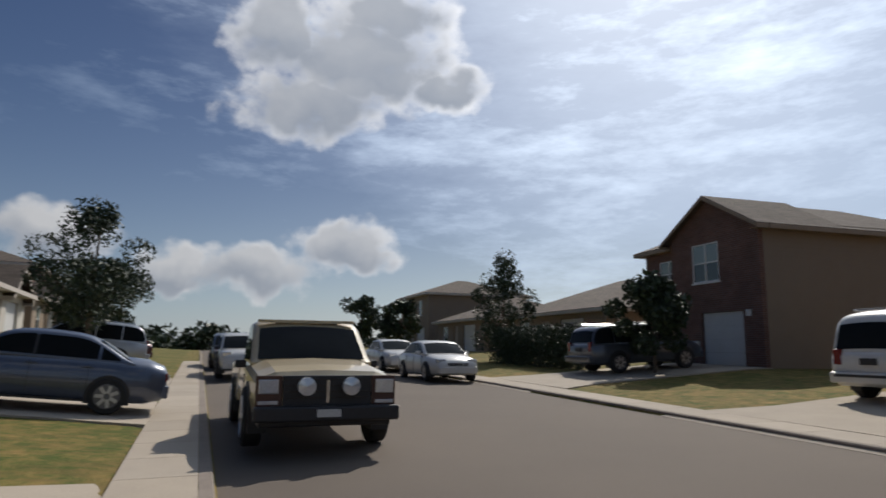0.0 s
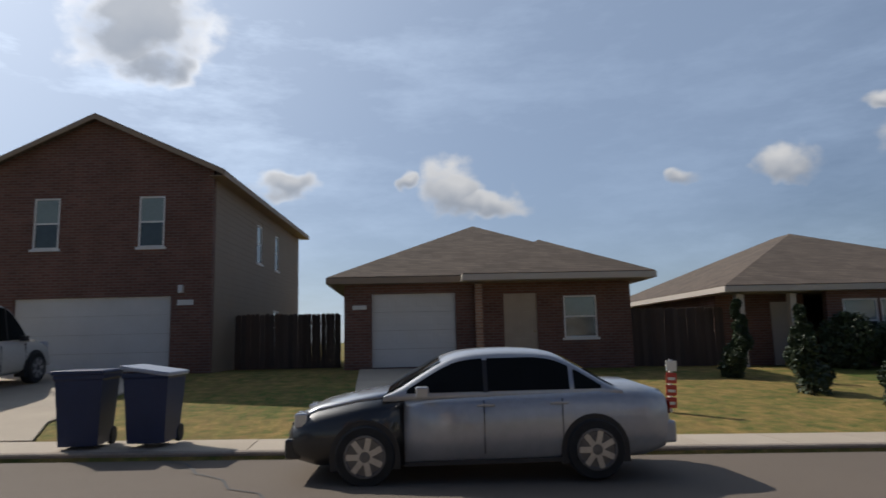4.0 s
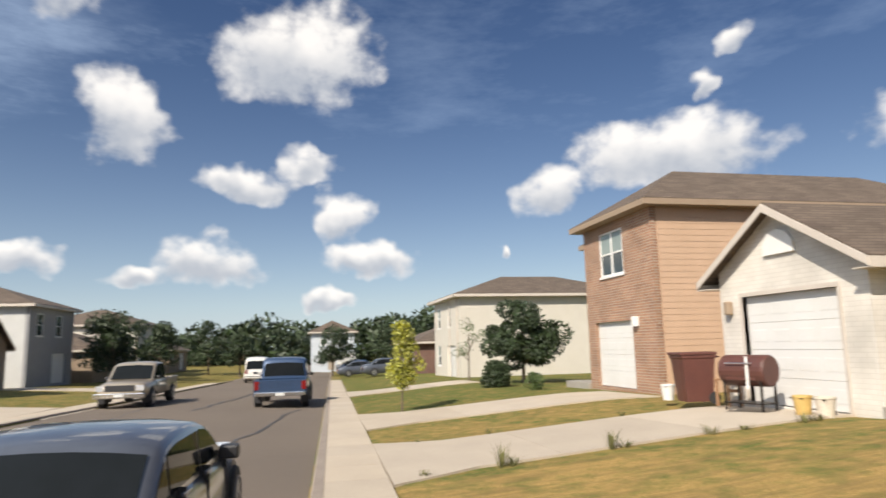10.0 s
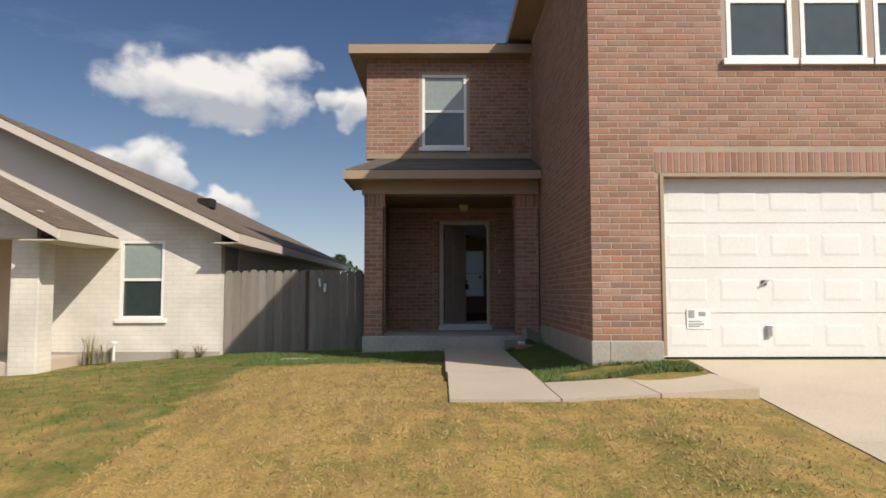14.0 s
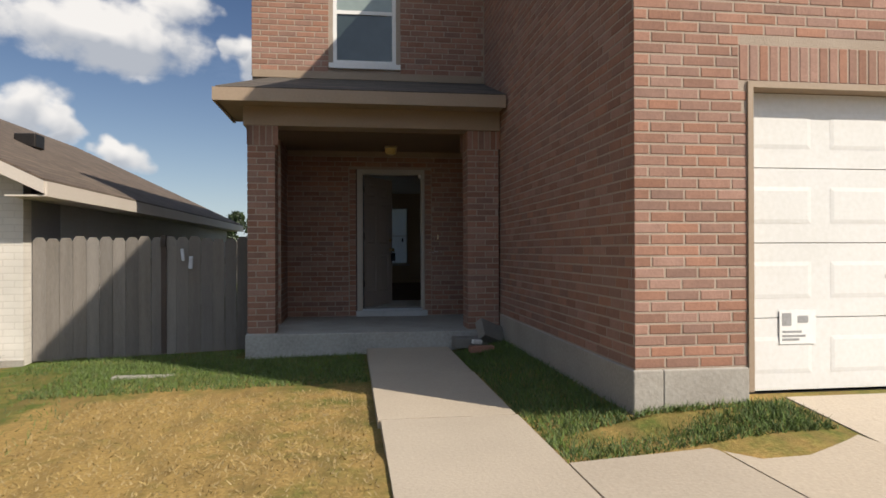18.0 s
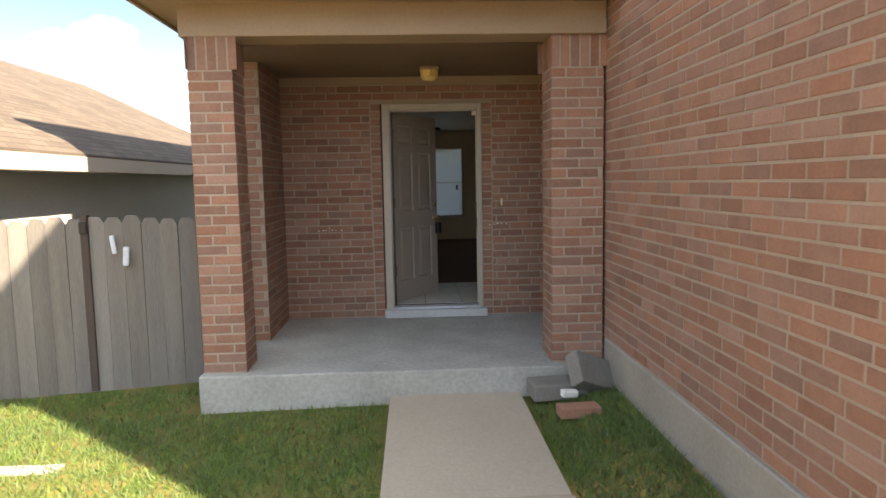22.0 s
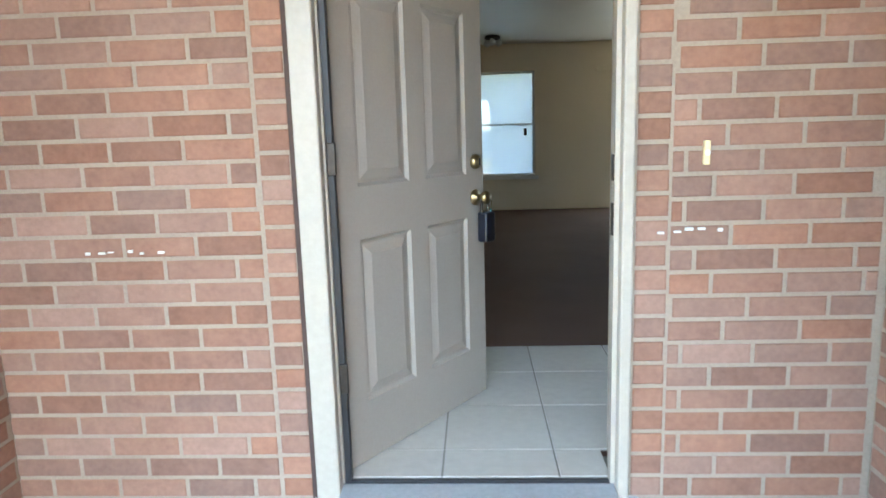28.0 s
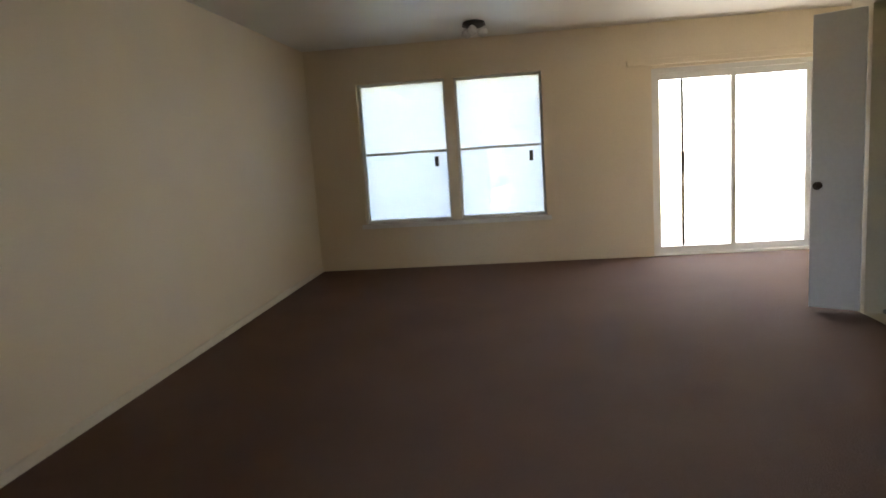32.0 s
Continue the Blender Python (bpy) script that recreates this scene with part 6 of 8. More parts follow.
# ---- fences: each board a piece ----
def board_mesh(w, h):
    bm = bmesh.new()
    pts = [(0, 0), (w, 0), (w, h - 0.05), (w - 0.03, h), (0.03, h), (0, h - 0.05)]
    a = [bm.verts.new((u, 0, z)) for u, z in pts]
    b = [bm.verts.new((u, 0.018, z)) for u, z in pts]
    bm.faces.new(a)
    bm.faces.new(b[::-1])
    for i in range(6):
        bm.faces.new((a[i], b[i], b[(i + 1) % 6], a[(i + 1) % 6]))
    bmesh.ops.recalc_face_normals(bm, faces=bm.faces)
    me = bpy.data.meshes.new("board")
    bm.to_mesh(me)
    bm.free()
    return me


def fence(label, x0, y0, x1, y1, height, material, base=None, gap=0.003):
    t = thing("fence", label, "fence")
    L = math.hypot(x1 - x0, y1 - y0)
    ang = math.degrees(math.atan2(y1 - y0, x1 - x0))
    n = max(1, round(L / 0.145))
    me = board_mesh(L / n - gap, height)
    me.materials.append(material)
    for i in range(n):
        f = i / n
        x, y = x0 + (x1 - x0) * f, y0 + (y1 - y0) * f
        z = base if base is not None else gz(x, y) - 0.03
        b = new("board", me)
        b.parent = t
        b.matrix_basis = pose(x, y, z + random.uniform(-0.015, 0.02), random.uniform(-0.4, 0.4), random.uniform(-0.25, 0.25), ang)
    for zz in (0.3, height - 0.35):
        b0 = base if base is not None else gz(x0, y0) - 0.03
        bm = B((0, L, 0.02, 0.06, zz, zz + 0.09))
        r = part("rail", bm, material, t)
        r.matrix_basis = pose(x0, y0, b0, 0, 0, ang)
    for i in range(max(2, round(L / 2.4)) + 1):
        f = i / max(2, round(L / 2.4))
        x, y = x0 + (x1 - x0) * f, y0 + (y1 - y0) * f
        p = part("post", B((-0.045, 0.045, 0.06, 0.15, 0.0, height - 0.05)), material, t)
        p.matrix_basis = pose(x, y, base if base is not None else gz(x, y) - 0.03, 0, 0, ang)
    return t


fence("weathered grey cedar board fence between the houses", -4.44, -1.5, -1.96, -1.15, 1.5, FENCE, -0.33)
fence("dark stained board fence between two houses", 3.9, fy(2.2, 2.0) + 0.1, 0.7, fy(2.2, 2.0) - 0.05, 1.75, FENCE_DARK, -0.25)
fence("dark stained board fence beside the low house", -8.3, fy(-9, 1.0), -11.4, fy(-10, 1.0), 1.85, FENCE_DARK, -0.45)
fence("dark stained board fence behind the estate car", 15.6, fy(14, 2.5), 11.5, fy(12, 2.5), 1.75, FENCE_DARK, -0.1)
fence("dark board fence beyond the white house", -57, fy(-58, 2), -61, fy(-58, 2), 1.8, FENCE_DARK, -1.7)
fence("weathered board fence beside the brick house", -17.6, -1.0, -13.4, -1.0, 1.8, FENCE, -0.9)
fence("weathered board fence across the back garden", -8, 20, 12, 20, 1.9, FENCE, -0.45)

# ---- vehicles: nose along +x of their own axes, standing on z = 0 ----
def loft(rows, close_ends=True):
    """Skin over cross-sections; each row is (x, [(y, z) ...]) of the left half from the keel to the crown, mirrored."""
    bm = bmesh.new()
    rings = []
    for x, half in rows:
        full = [(y, z) for y, z in half] + [(-y, z) for y, z in reversed(half[1:-1])]
        rings.append([bm.verts.new((x, y, z)) for y, z in full])
    for a, b in zip(rings, rings[1:]):
        k = len(a)
        for i in range(k):
            bm.faces.new((a[i], a[(i + 1) % k], b[(i + 1) % k], b[i]))
    if close_ends:
        bm.faces.new(rings[0][::-1])
        bm.faces.new(rings[-1])
    return bm


def body_rows(stations, W):
    """stations: (x, width factor, bottom, shoulder, top)."""
    out = []
    for x, f, zb, zs, zt in stations:
        w = W / 2 * f
        out.append((x, [(0, zb), (w * 0.86, zb), (w * 0.965, zb + 0.08), (w, zb + (zs - zb) * 0.45), (w * 0.985, zs - 0.1), (w * 0.93, zs - 0.02), (w * 0.72, zs + (zt - zs) * 0.7), (0, zt)]))
    return out


def quad_panel(c, n_off=0.004, thick=0.006):
    """A slightly proud flat panel on four corners."""
    c = [Vector(p) for p in c]
    n = (c[1] - c[0]).cross(c[3] - c[0]).normalized()
    bm = bmesh.new()
    a = [bm.verts.new(p + n * n_off) for p in c]
    b = [bm.verts.new(p + n * (n_off - thick - 0.01)) for p in c]
    bm.faces.new(a)
    bm.faces.new(b[::-1])
    for i in range(4):
        bm.faces.new((a[i], b[i], b[(i + 1) % 4], a[(i + 1) % 4]))
    return bm


def lerp3(p, q, f):
    return tuple(a + (b - a) * f for a, b in zip(p, q))


def inset(c, f, g=None):
    """Four corners drawn in by parts of their sides."""
    g = f if g is None else g
    a, b, d, e = c
    lo, hi = lerp3(a, b, f), lerp3(a, b, 1 - f)
    lo2, hi2 = lerp3(e, d, f), lerp3(e, d, 1 - f)
    return [lerp3(lo, lo2, g), lerp3(hi, hi2, g), lerp3(hi, hi2, 1 - g), lerp3(lo, lo2, 1 - g)]


# dark grey rim disc: shade of the hollow behind the spokes, as colour
RIM_SHADE = mat("rim_shade_grey", (0.17, 0.17, 0.175), (0.12, 0.12, 0.125), 0.4, 10, 60, 0.4, 0.02, metal=0.6)


def wheel(parent, x, y, r, width, steel=False, rim_mat=None):
    s = 1 if y > 0 else -1
    t = part("wheel", moved(lathe(((r * 0.66, -width / 2), (r * 0.94, -width / 2), (r, -width / 2 + 0.03), (r, width / 2 - 0.03), (r * 0.94, width / 2), (r * 0.66, width / 2)), 28, "y"), pose(x, y, r)), RUBBER, parent)
    hub = part("rim", moved(lathe(((r * 0.69, 0.0), (r * 0.69, 0.016), (r * 0.62, 0.018), (r * 0.59, 0.004), (r * 0.2, 0.005), (r * 0.17, 0.02), (r * 0.02, 0.022)), 24, "y"), pose(x, y + s * (width * 0.5 + 0.001), r) @ Matrix.Scale(s, 4, (0, 1, 0))), RIM_SHADE if not steel else (rim_mat or RIM), t)
    if not steel:
        for k in range(7):
            a = 2 * math.pi * k / 7
            bm = B((r * 0.12, r * 0.63, -0.004, 0.012, -r * 0.095, r * 0.095))
            moved(bm, pose(x, y + s * (width * 0.5 + 0.006), r) @ Matrix.Rotation(a, 4, "Y"))
            part("spoke", bm, rim_mat or RIM, t)
    return t


def arch(parent, x, y, r, material):
    s = 1 if y > 0 else -1
    pts = []
    for k in range(13):
        a = math.pi * k / 12
        pts.append((x + math.cos(a) * r * 1.17, r + math.sin(a) * r * 1.17))
    pts += [(x - r * 1.17, r * 0.55), (x + r * 1.17, r * 0.55)]
    return part("wheel_arch", prism(pts, y, y - s * 0.25), BLACK, parent)


def rounded(pts, times=3):
    """Corner-cut polyline that keeps its ends."""
    for _ in range(times):
        out = [pts[0]]
        for p, q in zip(pts, pts[1:]):
            out += [(p[0] * 0.75 + q[0] * 0.25, p[1] * 0.75 + q[1] * 0.25), (p[0] * 0.25 + q[0] * 0.75, p[1] * 0.25 + q[1] * 0.75)]
        pts = out + [pts[-1]]
    return pts


def sheet(rows):
    """A skin over a grid of points."""
    bm = bmesh.new()
    vs = [[bm.verts.new(p) for p in r] for r in rows]
    for a, b in zip(vs, vs[1:]):
        for i in range(len(a) - 1):
            bm.faces.new((a[i], a[i + 1], b[i + 1], b[i]))
    return bm


def cabin(parent, W, belt, roof, xb0, xb1, xr0, xr1, body_m, splits, tumble=0.80, rear_open=False):
    """Glasshouse: arched shell with pillars, windscreen, rear window, and side windows under the roof's curve."""
    wb, wr = W / 2 * 0.93, W / 2 * tumble
    lp = lambda a, b, f: (a[0] + (b[0] - a[0]) * f, a[1] + (b[1] - a[1]) * f)
    q0, q1, q2, q3 = (xb0, belt), (xr0, roof - 0.03), (xr1, roof - 0.03), (xb1, belt)
    prof = rounded([q0, lp(q0, q1, 0.86), lp(q1, (xr0 * 0.6 + xr1 * 0.4, roof), 0.3), (xr0 * 0.5 + xr1 * 0.5, roof), lp(q2, (xr1 * 0.6 + xr0 * 0.4, roof), 0.3), lp(q3, q2, 0.86), q3])
    px, pz = [p[0] for p in prof], [p[1] for p in prof]
    zt = lambda x: float(np.interp(x, px, pz))
    wd_ = lambda z: wb + (wr - wb) * max(0.0, (z - belt) / (roof - belt))
    rows = []
    for x, z in prof:
        e = min(0.06, max(0.0, (z - belt) * 0.5))
        w = wd_(z - e)
        rows.append((x, [(0, belt - 0.06), (wb, belt - 0.05), (wb, belt), (w, z - e), (w * 0.9, z - e * 0.35), (w * 0.55, z + e * 0.2), (0, z + e * 0.35)]))
    shell = part("cabin", loft(rows), body_m, parent, smooth=True)

    def glass_across(name, xa, za, xc, zc):
        n, m = 6, 6
        d = Vector((zc - za, 0, -(xc - xa))).normalized()
        d = d if d.z > 0 else -d
        g = []
        for k in range(n + 1):
            f = k / n
            x = xa + (xc - xa) * f
            z = zt(x)
            w = wd_(z) * 0.90
            e = min(0.06, max(0.0, (z - belt) * 0.5))
            g.append([(x + d.x * 0.012, -w + 2 * w * q / m, z + e * (0.35 - 0.7 * abs(2 * q / m - 1) ** 2) + d.z * 0.012 + 0.006) for q in range(m + 1)])
        part(name, sheet(g), CARGLASS, shell, smooth=True)

    glass_across("windscreen", xb1 - (xb1 - xr1) * 0.06, belt, xr1 + (xb1 - xr1) * 0.16, roof)
    glass_across("rear_window", xb0 + (xr0 - xb0) * 0.1, belt, xr0 - (xr0 - xb0) * 0.16, roof)
    x0, x1 = xb0 + 0.06, xb1 - 0.06
    cuts = [0.0, *splits, 1.0]
    for s in (1, -1):
        for f0, f1 in zip(cuts, cuts[1:]):
            a, b = x0 + (x1 - x0) * f0 + 0.025, x0 + (x1 - x0) * f1 - 0.025
            g = []
            for k in range(13):
                x = a + (b - a) * k / 12
                hi = min(zt(x) - 0.085, roof - 0.1)
                lo = belt + 0.03
                if hi - lo < 0.03:
                    continue
                g.append([(x, s * (wd_(z) + 0.008), z) for z in (lo, (lo + hi) / 2, hi)])
            if len(g) > 1:
                part("side_window", sheet(g), CARGLASS, shell)
        if len(splits):
            for f in splits[-1:]:
                x = x0 + (x1 - x0) * f
                part("pillar", sheet([[(x + dx, s * (wd_(z) + 0.006), z) for z in (belt + 0.02, roof - 0.12)] for dx in (-0.03, 0.03)]), BLACK, shell)
    return shell


def mirrors(parent, x, y, z, material):
    for s in (1, -1):
        part("wing_mirror", RB(0.02, (x - 0.06, x + 0.08, min(s * y, s * (y + 0.17)), max(s * y, s * (y + 0.17)), z, z + 0.12)), material, parent)


def lamps(parent, L0, L1, W, z, h=0.14, front_w=0.32, rear_w=0.3, tall=None):
    for s in (1, -1):
        a, b = sorted((s * (W / 2 * 0.93), s * (W / 2 * 0.93 - front_w)))
        part("headlight", RB(0.02, (L1 - 0.16, L1 - 0.02, a, b, z, z + h)), LAMP_CLEAR, parent)
        a, b = sorted((s * (W / 2 * 0.94), s * (W / 2 * 0.94 - rear_w)))
        t = tall or h
        part("tail_light", RB(0.02, (L0 - 0.012, L0 + 0.12, a, b, z + 0.03, z + 0.03 + t)), LAMP_RED, parent)


def sedan(label, at, colour, L=4.75, W=1.8, H=1.44, front_m=None, group="", tumble=0.78, cab=(-1.75, 1.2, -0.95, 0.35), mirror_m=None):
    t = thing("car", label, "car", group, at=at)
    k = L / 4.75
    st = [(-2.37, .80, .42, .78, .80), (-2.30, .90, .30, .88, .93), (-2.0, .97, .22, .93, 1.03), (-1.45, 1, .20, .95, 1.06), (-0.7, 1, .19, .94, .97), (0.3, 1, .19, .92, .95), (0.95, 1, .19, .90, .99), (1.5, .985, .20, .85, .93), (2.0, .94, .22, .76, .84), (2.28, .84, .28, .66, .72), (2.37, .70, .36, .58, .60)]
    kz = min(1.0, H / 1.42)
    st = [(x * k, f, a * kz, b * kz, c * kz) for x, f, a, b, c in st]
    if front_m:
        part("body", loft(body_rows([s for s in st if s[0] <= 0.96 * k], W)), colour, t, smooth=True)
        fst = [s for s in st if s[0] >= 0.94 * k]
        part("front_wing", loft(body_rows([(0.951 * k, 1.001, .19, .90, .97), *fst[1:]], W)), front_m, t, "black front wing and bumper", True)
        part("bonnet", loft([(x + (-0.0 if i else 0.0), [(0, b + (c - b) * 0.35), (W / 2 * f * 0.80, b + (c - b) * 0.35), (W / 2 * f * 0.78, b + (c - b) * 0.8), (W / 2 * f * 0.6, c + 0.006), (0, c + 0.012)]) for i, (x, f, a, b, c) in enumerate([(0.955 * k, 1.0, .19, .90, .99), *fst[1:4]])]), colour, t, smooth=True)
    else:
        part("body", loft(body_rows(st, W)), colour, t, smooth=True)
    cabin(t, W, 0.93 * kz, H, *(c * k for c in cab), colour, (0.2, 0.58), tumble)
    r = 0.32
    for x in (1.42 * k, -1.36 * k):
        for s in (1, -1):
            arch(t, x, s * (W / 2 + 0.001), r, BLACK)
            wheel(t, x, s * (W / 2 - 0.055), r, 0.2)
    lamps(t, -2.36 * k, 2.30 * k, W * 0.9, 0.62, 0.15)
    part("bumper", RB(0.03, (2.2 * k, 2.4 * k, -W * 0.40, W * 0.40, 0.28, 0.5)), front_m or colour, t)
    part("bumper", RB(0.03, (-2.42 * k, -2.2 * k, -W * 0.44, W * 0.44, 0.34, 0.58)), colour, t)
    part("grille", RB(0.01, (2.32 * k, 2.37 * k, -0.38, 0.38, 0.52, 0.64)), BLACK, t)
    part("number_plate", B((-2.43 * k, -2.415 * k, -0.16, 0.16, 0.66, 0.76)), PLATE, t)
    part("number_plate", B((2.405 * k, 2.415 * k, -0.16, 0.16, 0.4, 0.5)), PLATE, t)
    mirrors(t, 0.72 * k, W / 2 - 0.03, 0.92 * kz, mirror_m or colour)
    for s in (1, -1):
        for x in (-0.15, -1.05):
            part("door_handle", RB(0.008, (x * k, x * k + 0.2, min(s * W * 0.488, s * W * 0.506), max(s * W * 0.488, s * W * 0.506), 0.80, 0.83)), colour, t)
        for x in (0.95, -0.02, -0.98):
            part("door_seam", B((x * k, x * k + 0.008, min(s * W * 0.46, s * (W / 2 + 0.003)), max(s * W * 0.46, s * (W / 2 + 0.003)), 0.3, 0.86)), BLACK, t)
        part("sill_strip", B((-0.95 * k, 0.95 * k, min(s * W * 0.46, s * (W / 2 + 0.002)), max(s * W * 0.46, s * (W / 2 + 0.002)), 0.2, 0.24)), BLACK, t)
    return t


def suv(label, at, colour, L=4.95, W=1.9, H=1.85, rack=True, group=""):
    t = thing("estate_car", label, "car", group, at=at)
    k = L / 4.95
    st = [(-2.47, .90, .45, .98, 1.0), (-2.42, .97, .36, 1.06, 1.08), (-1.9, 1, .30, 1.08, 1.1), (0.6, 1, .30, 1.06, 1.1), (1.15, 1, .30, 1.03, 1.12), (1.9, .97, .32, .98, 1.06), (2.3, .90, .36, .88, .95), (2.47, .78, .44, .74, .78)]
    part("body", loft(body_rows([(x * k, f, a, b, c) for x, f, a, b, c in st], W)), colour, t, smooth=True)
    cabin(t, W, 1.05, H, -2.42 * k, 1.35 * k, -2.2 * k, 0.55 * k, colour, (0.24, 0.5, 0.76), 0.82)
    r = 0.37
    for x in (1.5 * k, -1.4 * k):
        for s in (1, -1):
            arch(t, x, s * (W / 2 + 0.001), r, BLACK)
            wheel(t, x, s * (W / 2 - 0.07), r, 0.24)
    lamps(t, -2.47 * k, 2.38 * k, W * 0.93, 0.78, 0.18, 0.3, 0.2, 0.34)
    part("bumper", RB(0.04, (-2.6 * k, -2.38 * k, -W * 0.47, W * 0.47, 0.42, 0.66)), colour, t)
    part("bumper_strip", B((-2.605 * k, -2.59 * k, -W * 0.4, W * 0.4, 0.56, 0.62)), BLACK, t)
    part("bumper", RB(0.04, (2.3 * k, 2.5 * k, -W * 0.43, W * 0.43, 0.36, 0.6)), colour, t)
    part("number_plate", B((-2.52 * k, -2.49 * k, -0.19, 0.19, 0.82, 0.96)), BLACK, t)
    mirrors(t, 0.85 * k, W / 2 - 0.03, 1.05, BLACK)
    if rack:
        for s in (1, -1):
            part("roof_rail", RB(0.012, (-1.9 * k, 0.3 * k, s * 0.62 - 0.02, s * 0.62 + 0.02, H - 0.01, H + 0.04)), CHROME, t)
    for s in (1, -1):
        for x in (1.05, 0.05, -0.95):
            part("door_seam", B((x * k, x * k + 0.008, min(s * W * 0.46, s * (W / 2 + 0.003)), max(s * W * 0.46, s * (W / 2 + 0.003)), 0.4, 0.98)), BLACK, t)
    return t


def pickup(label, at, colour, L=5.5, W=1.95, H=1.82, old=False, grill_m=None, extended=True, group=""):
    t = thing("pickup_truck", label, "pickup truck", group, at=at)
    k = L / 5.5
    up = 0.12 if old else 0.0
    nose = 1.03 + up if old else 1.04
    c0 = -0.75 * k if extended else -0.35 * k
    st = [(c0, 1, .42, 1.08 + up, 1.1 + up), (0.9 * k, 1, .42, 1.07 + up, 1.12 + up), (1.3 * k, 1, .42, 1.05 + up, 1.14 + up), (2.2 * k, .985, .44, nose - 0.06, nose + 0.03), (2.62 * k, .96 if old else .90, .48, nose - 0.12, nose - 0.04), (2.72 * k, .92 if old else .8, .55, nose - 0.2, nose - 0.14)]
    part("body", loft(body_rows(st, W)), colour, t, smooth=not old)
    b0, b1 = -2.72 * k, c0 - 0.03
    w = W / 2
    bed = part("cargo_bed", RB(0.015, (b0, b1, -w, -w + 0.09, 0.5, 1.1), (b0, b1, w - 0.09, w, 0.5, 1.1), (b1 - 0.06, b1, -w + 0.09, w - 0.09, 0.5, 1.1), (b0 + 0.06, b1 - 0.06, -w + 0.09, w - 0.09, 0.5, 0.62), seg=1), colour, t)
    part("tailgate", RB(0.015, (b0 - 0.01, b0 + 0.06, -w + 0.1, w - 0.1, 0.55, 1.09), seg=1), colour, bed)
    cabin(t, W, 1.07 + up, H, c0 + 0.02, 1.4 * k, c0 + 0.16, 0.62 * k, colour, (0.36,) if extended else (), 0.84)
    r = 0.39 + up * 0.3
    for x in (1.72 * k, -1.72 * k):
        for s in (1, -1):
            arch(t, x, s * (W / 2 + 0.001), r, BLACK)
            wheel(t, x, s * (W / 2 - 0.08), r, 0.26, steel=old)
    for s in (1, -1):
        a, b = sorted((s * (w - 0.02), s * (w - 0.2)))
        part("tail_light", RB(0.015, (b0 - 0.02, b0 + 0.08, a, b, 0.72, 1.05)), LAMP_RED, t)
        a, b = sorted((s * (w * 0.93), s * (w * 0.93 - 0.3)))
        part("headlight", RB(0.015, (2.6 * k, 2.73 * k, a, b, 0.72, 0.92)), LAMP_CLEAR, t)
    part("grille", RB(0.01, (2.66 * k, 2.74 * k, -w * 0.58, w * 0.58, 0.70, 0.94)), grill_m or BLACK, t)
    if old:
        part("front_panel", RB(0.01, (2.69 * k, 2.752 * k, -w * 0.6, w * 0.6, 0.62, 1.04)), BLACK, t, "black grille panel")
        for z in (0.74, 0.82, 0.90, 0.98):
            part("grille_bar", B((2.75 * k, 2.762 * k, -w * 0.58, w * 0.58, z, z + 0.012)), DARK_METAL, t)
        part("grille_post", B((2.75 * k, 2.77 * k, -0.02, 0.02, 0.68, 0.98)), CHROME, t)
        for s in (1, -1):
            a, b = sorted((s * w * 0.95, s * w * 0.61))
            part("lamp_panel", RB(0.01, (2.68 * k, 2.745 * k, a, b, 0.60, 1.04)), RUSTY, t, "brown rusty lamp surround")
            a, b = sorted((s * w * 0.92, s * w * 0.66))
            part("square_headlight", RB(0.012, (2.72 * k, 2.762 * k, a, b, 0.80, 0.99)), LAMP_CLEAR, t)
            part("indicator", RB(0.006, (2.7 * k, 2.752 * k, a, b, 0.66, 0.71)), LAMP_CLEAR, t)
        part("skirt", RB(0.02, (2.3 * k, 2.7 * k, -w * 0.9, w * 0.9, 0.36, 0.6)), BLACK, t)
    part("bumper", RB(0.03, (2.68 * k, 2.88 * k, -w * 0.98, w * 0.98, 0.44, 0.64)), CHROME if not old else BLACK, t)
    part("bumper", RB(0.03, (b0 - 0.16, b0 - 0.02, -w * 0.95, w * 0.95, 0.5, 0.66)), CHROME, t)
    part("number_plate", B((b0 - 0.175, b0 - 0.16, -0.16, 0.16, 0.52, 0.62)), PLATE, t)
    part("number_plate", B((2.885 * k, 2.9 * k, -0.16, 0.16, 0.5, 0.6)), PLATE, t)
    if old:
        for s in (1, -1):
            lp = part("driving_lamp", moved(lathe(((0.0, 0.0), (0.11, 0.01), (0.125, 0.05), (0.12, 0.1), (0.0, 0.115)), 20, "x"), pose(2.79 * k, s * 0.3, 0.9)), LAMP_CLEAR, t, "round white driving lamp")
        part("visor_strip", B((0.62 * k, 0.7 * k, -w * 0.8, w * 0.8, H - 0.06, H - 0.01)), colour, t)
    mirrors(t, 0.95 * k, W / 2 - 0.03, 1.1, BLACK)
    for s in (1, -1):
        part("door_seam", B((1.0 * k, 1.0 * k + 0.008, min(s * W * 0.46, s * (W / 2 + 0.003)), max(s * W * 0.46, s * (W / 2 + 0.003)), 0.5, 1.0)), BLACK, t)
    return t


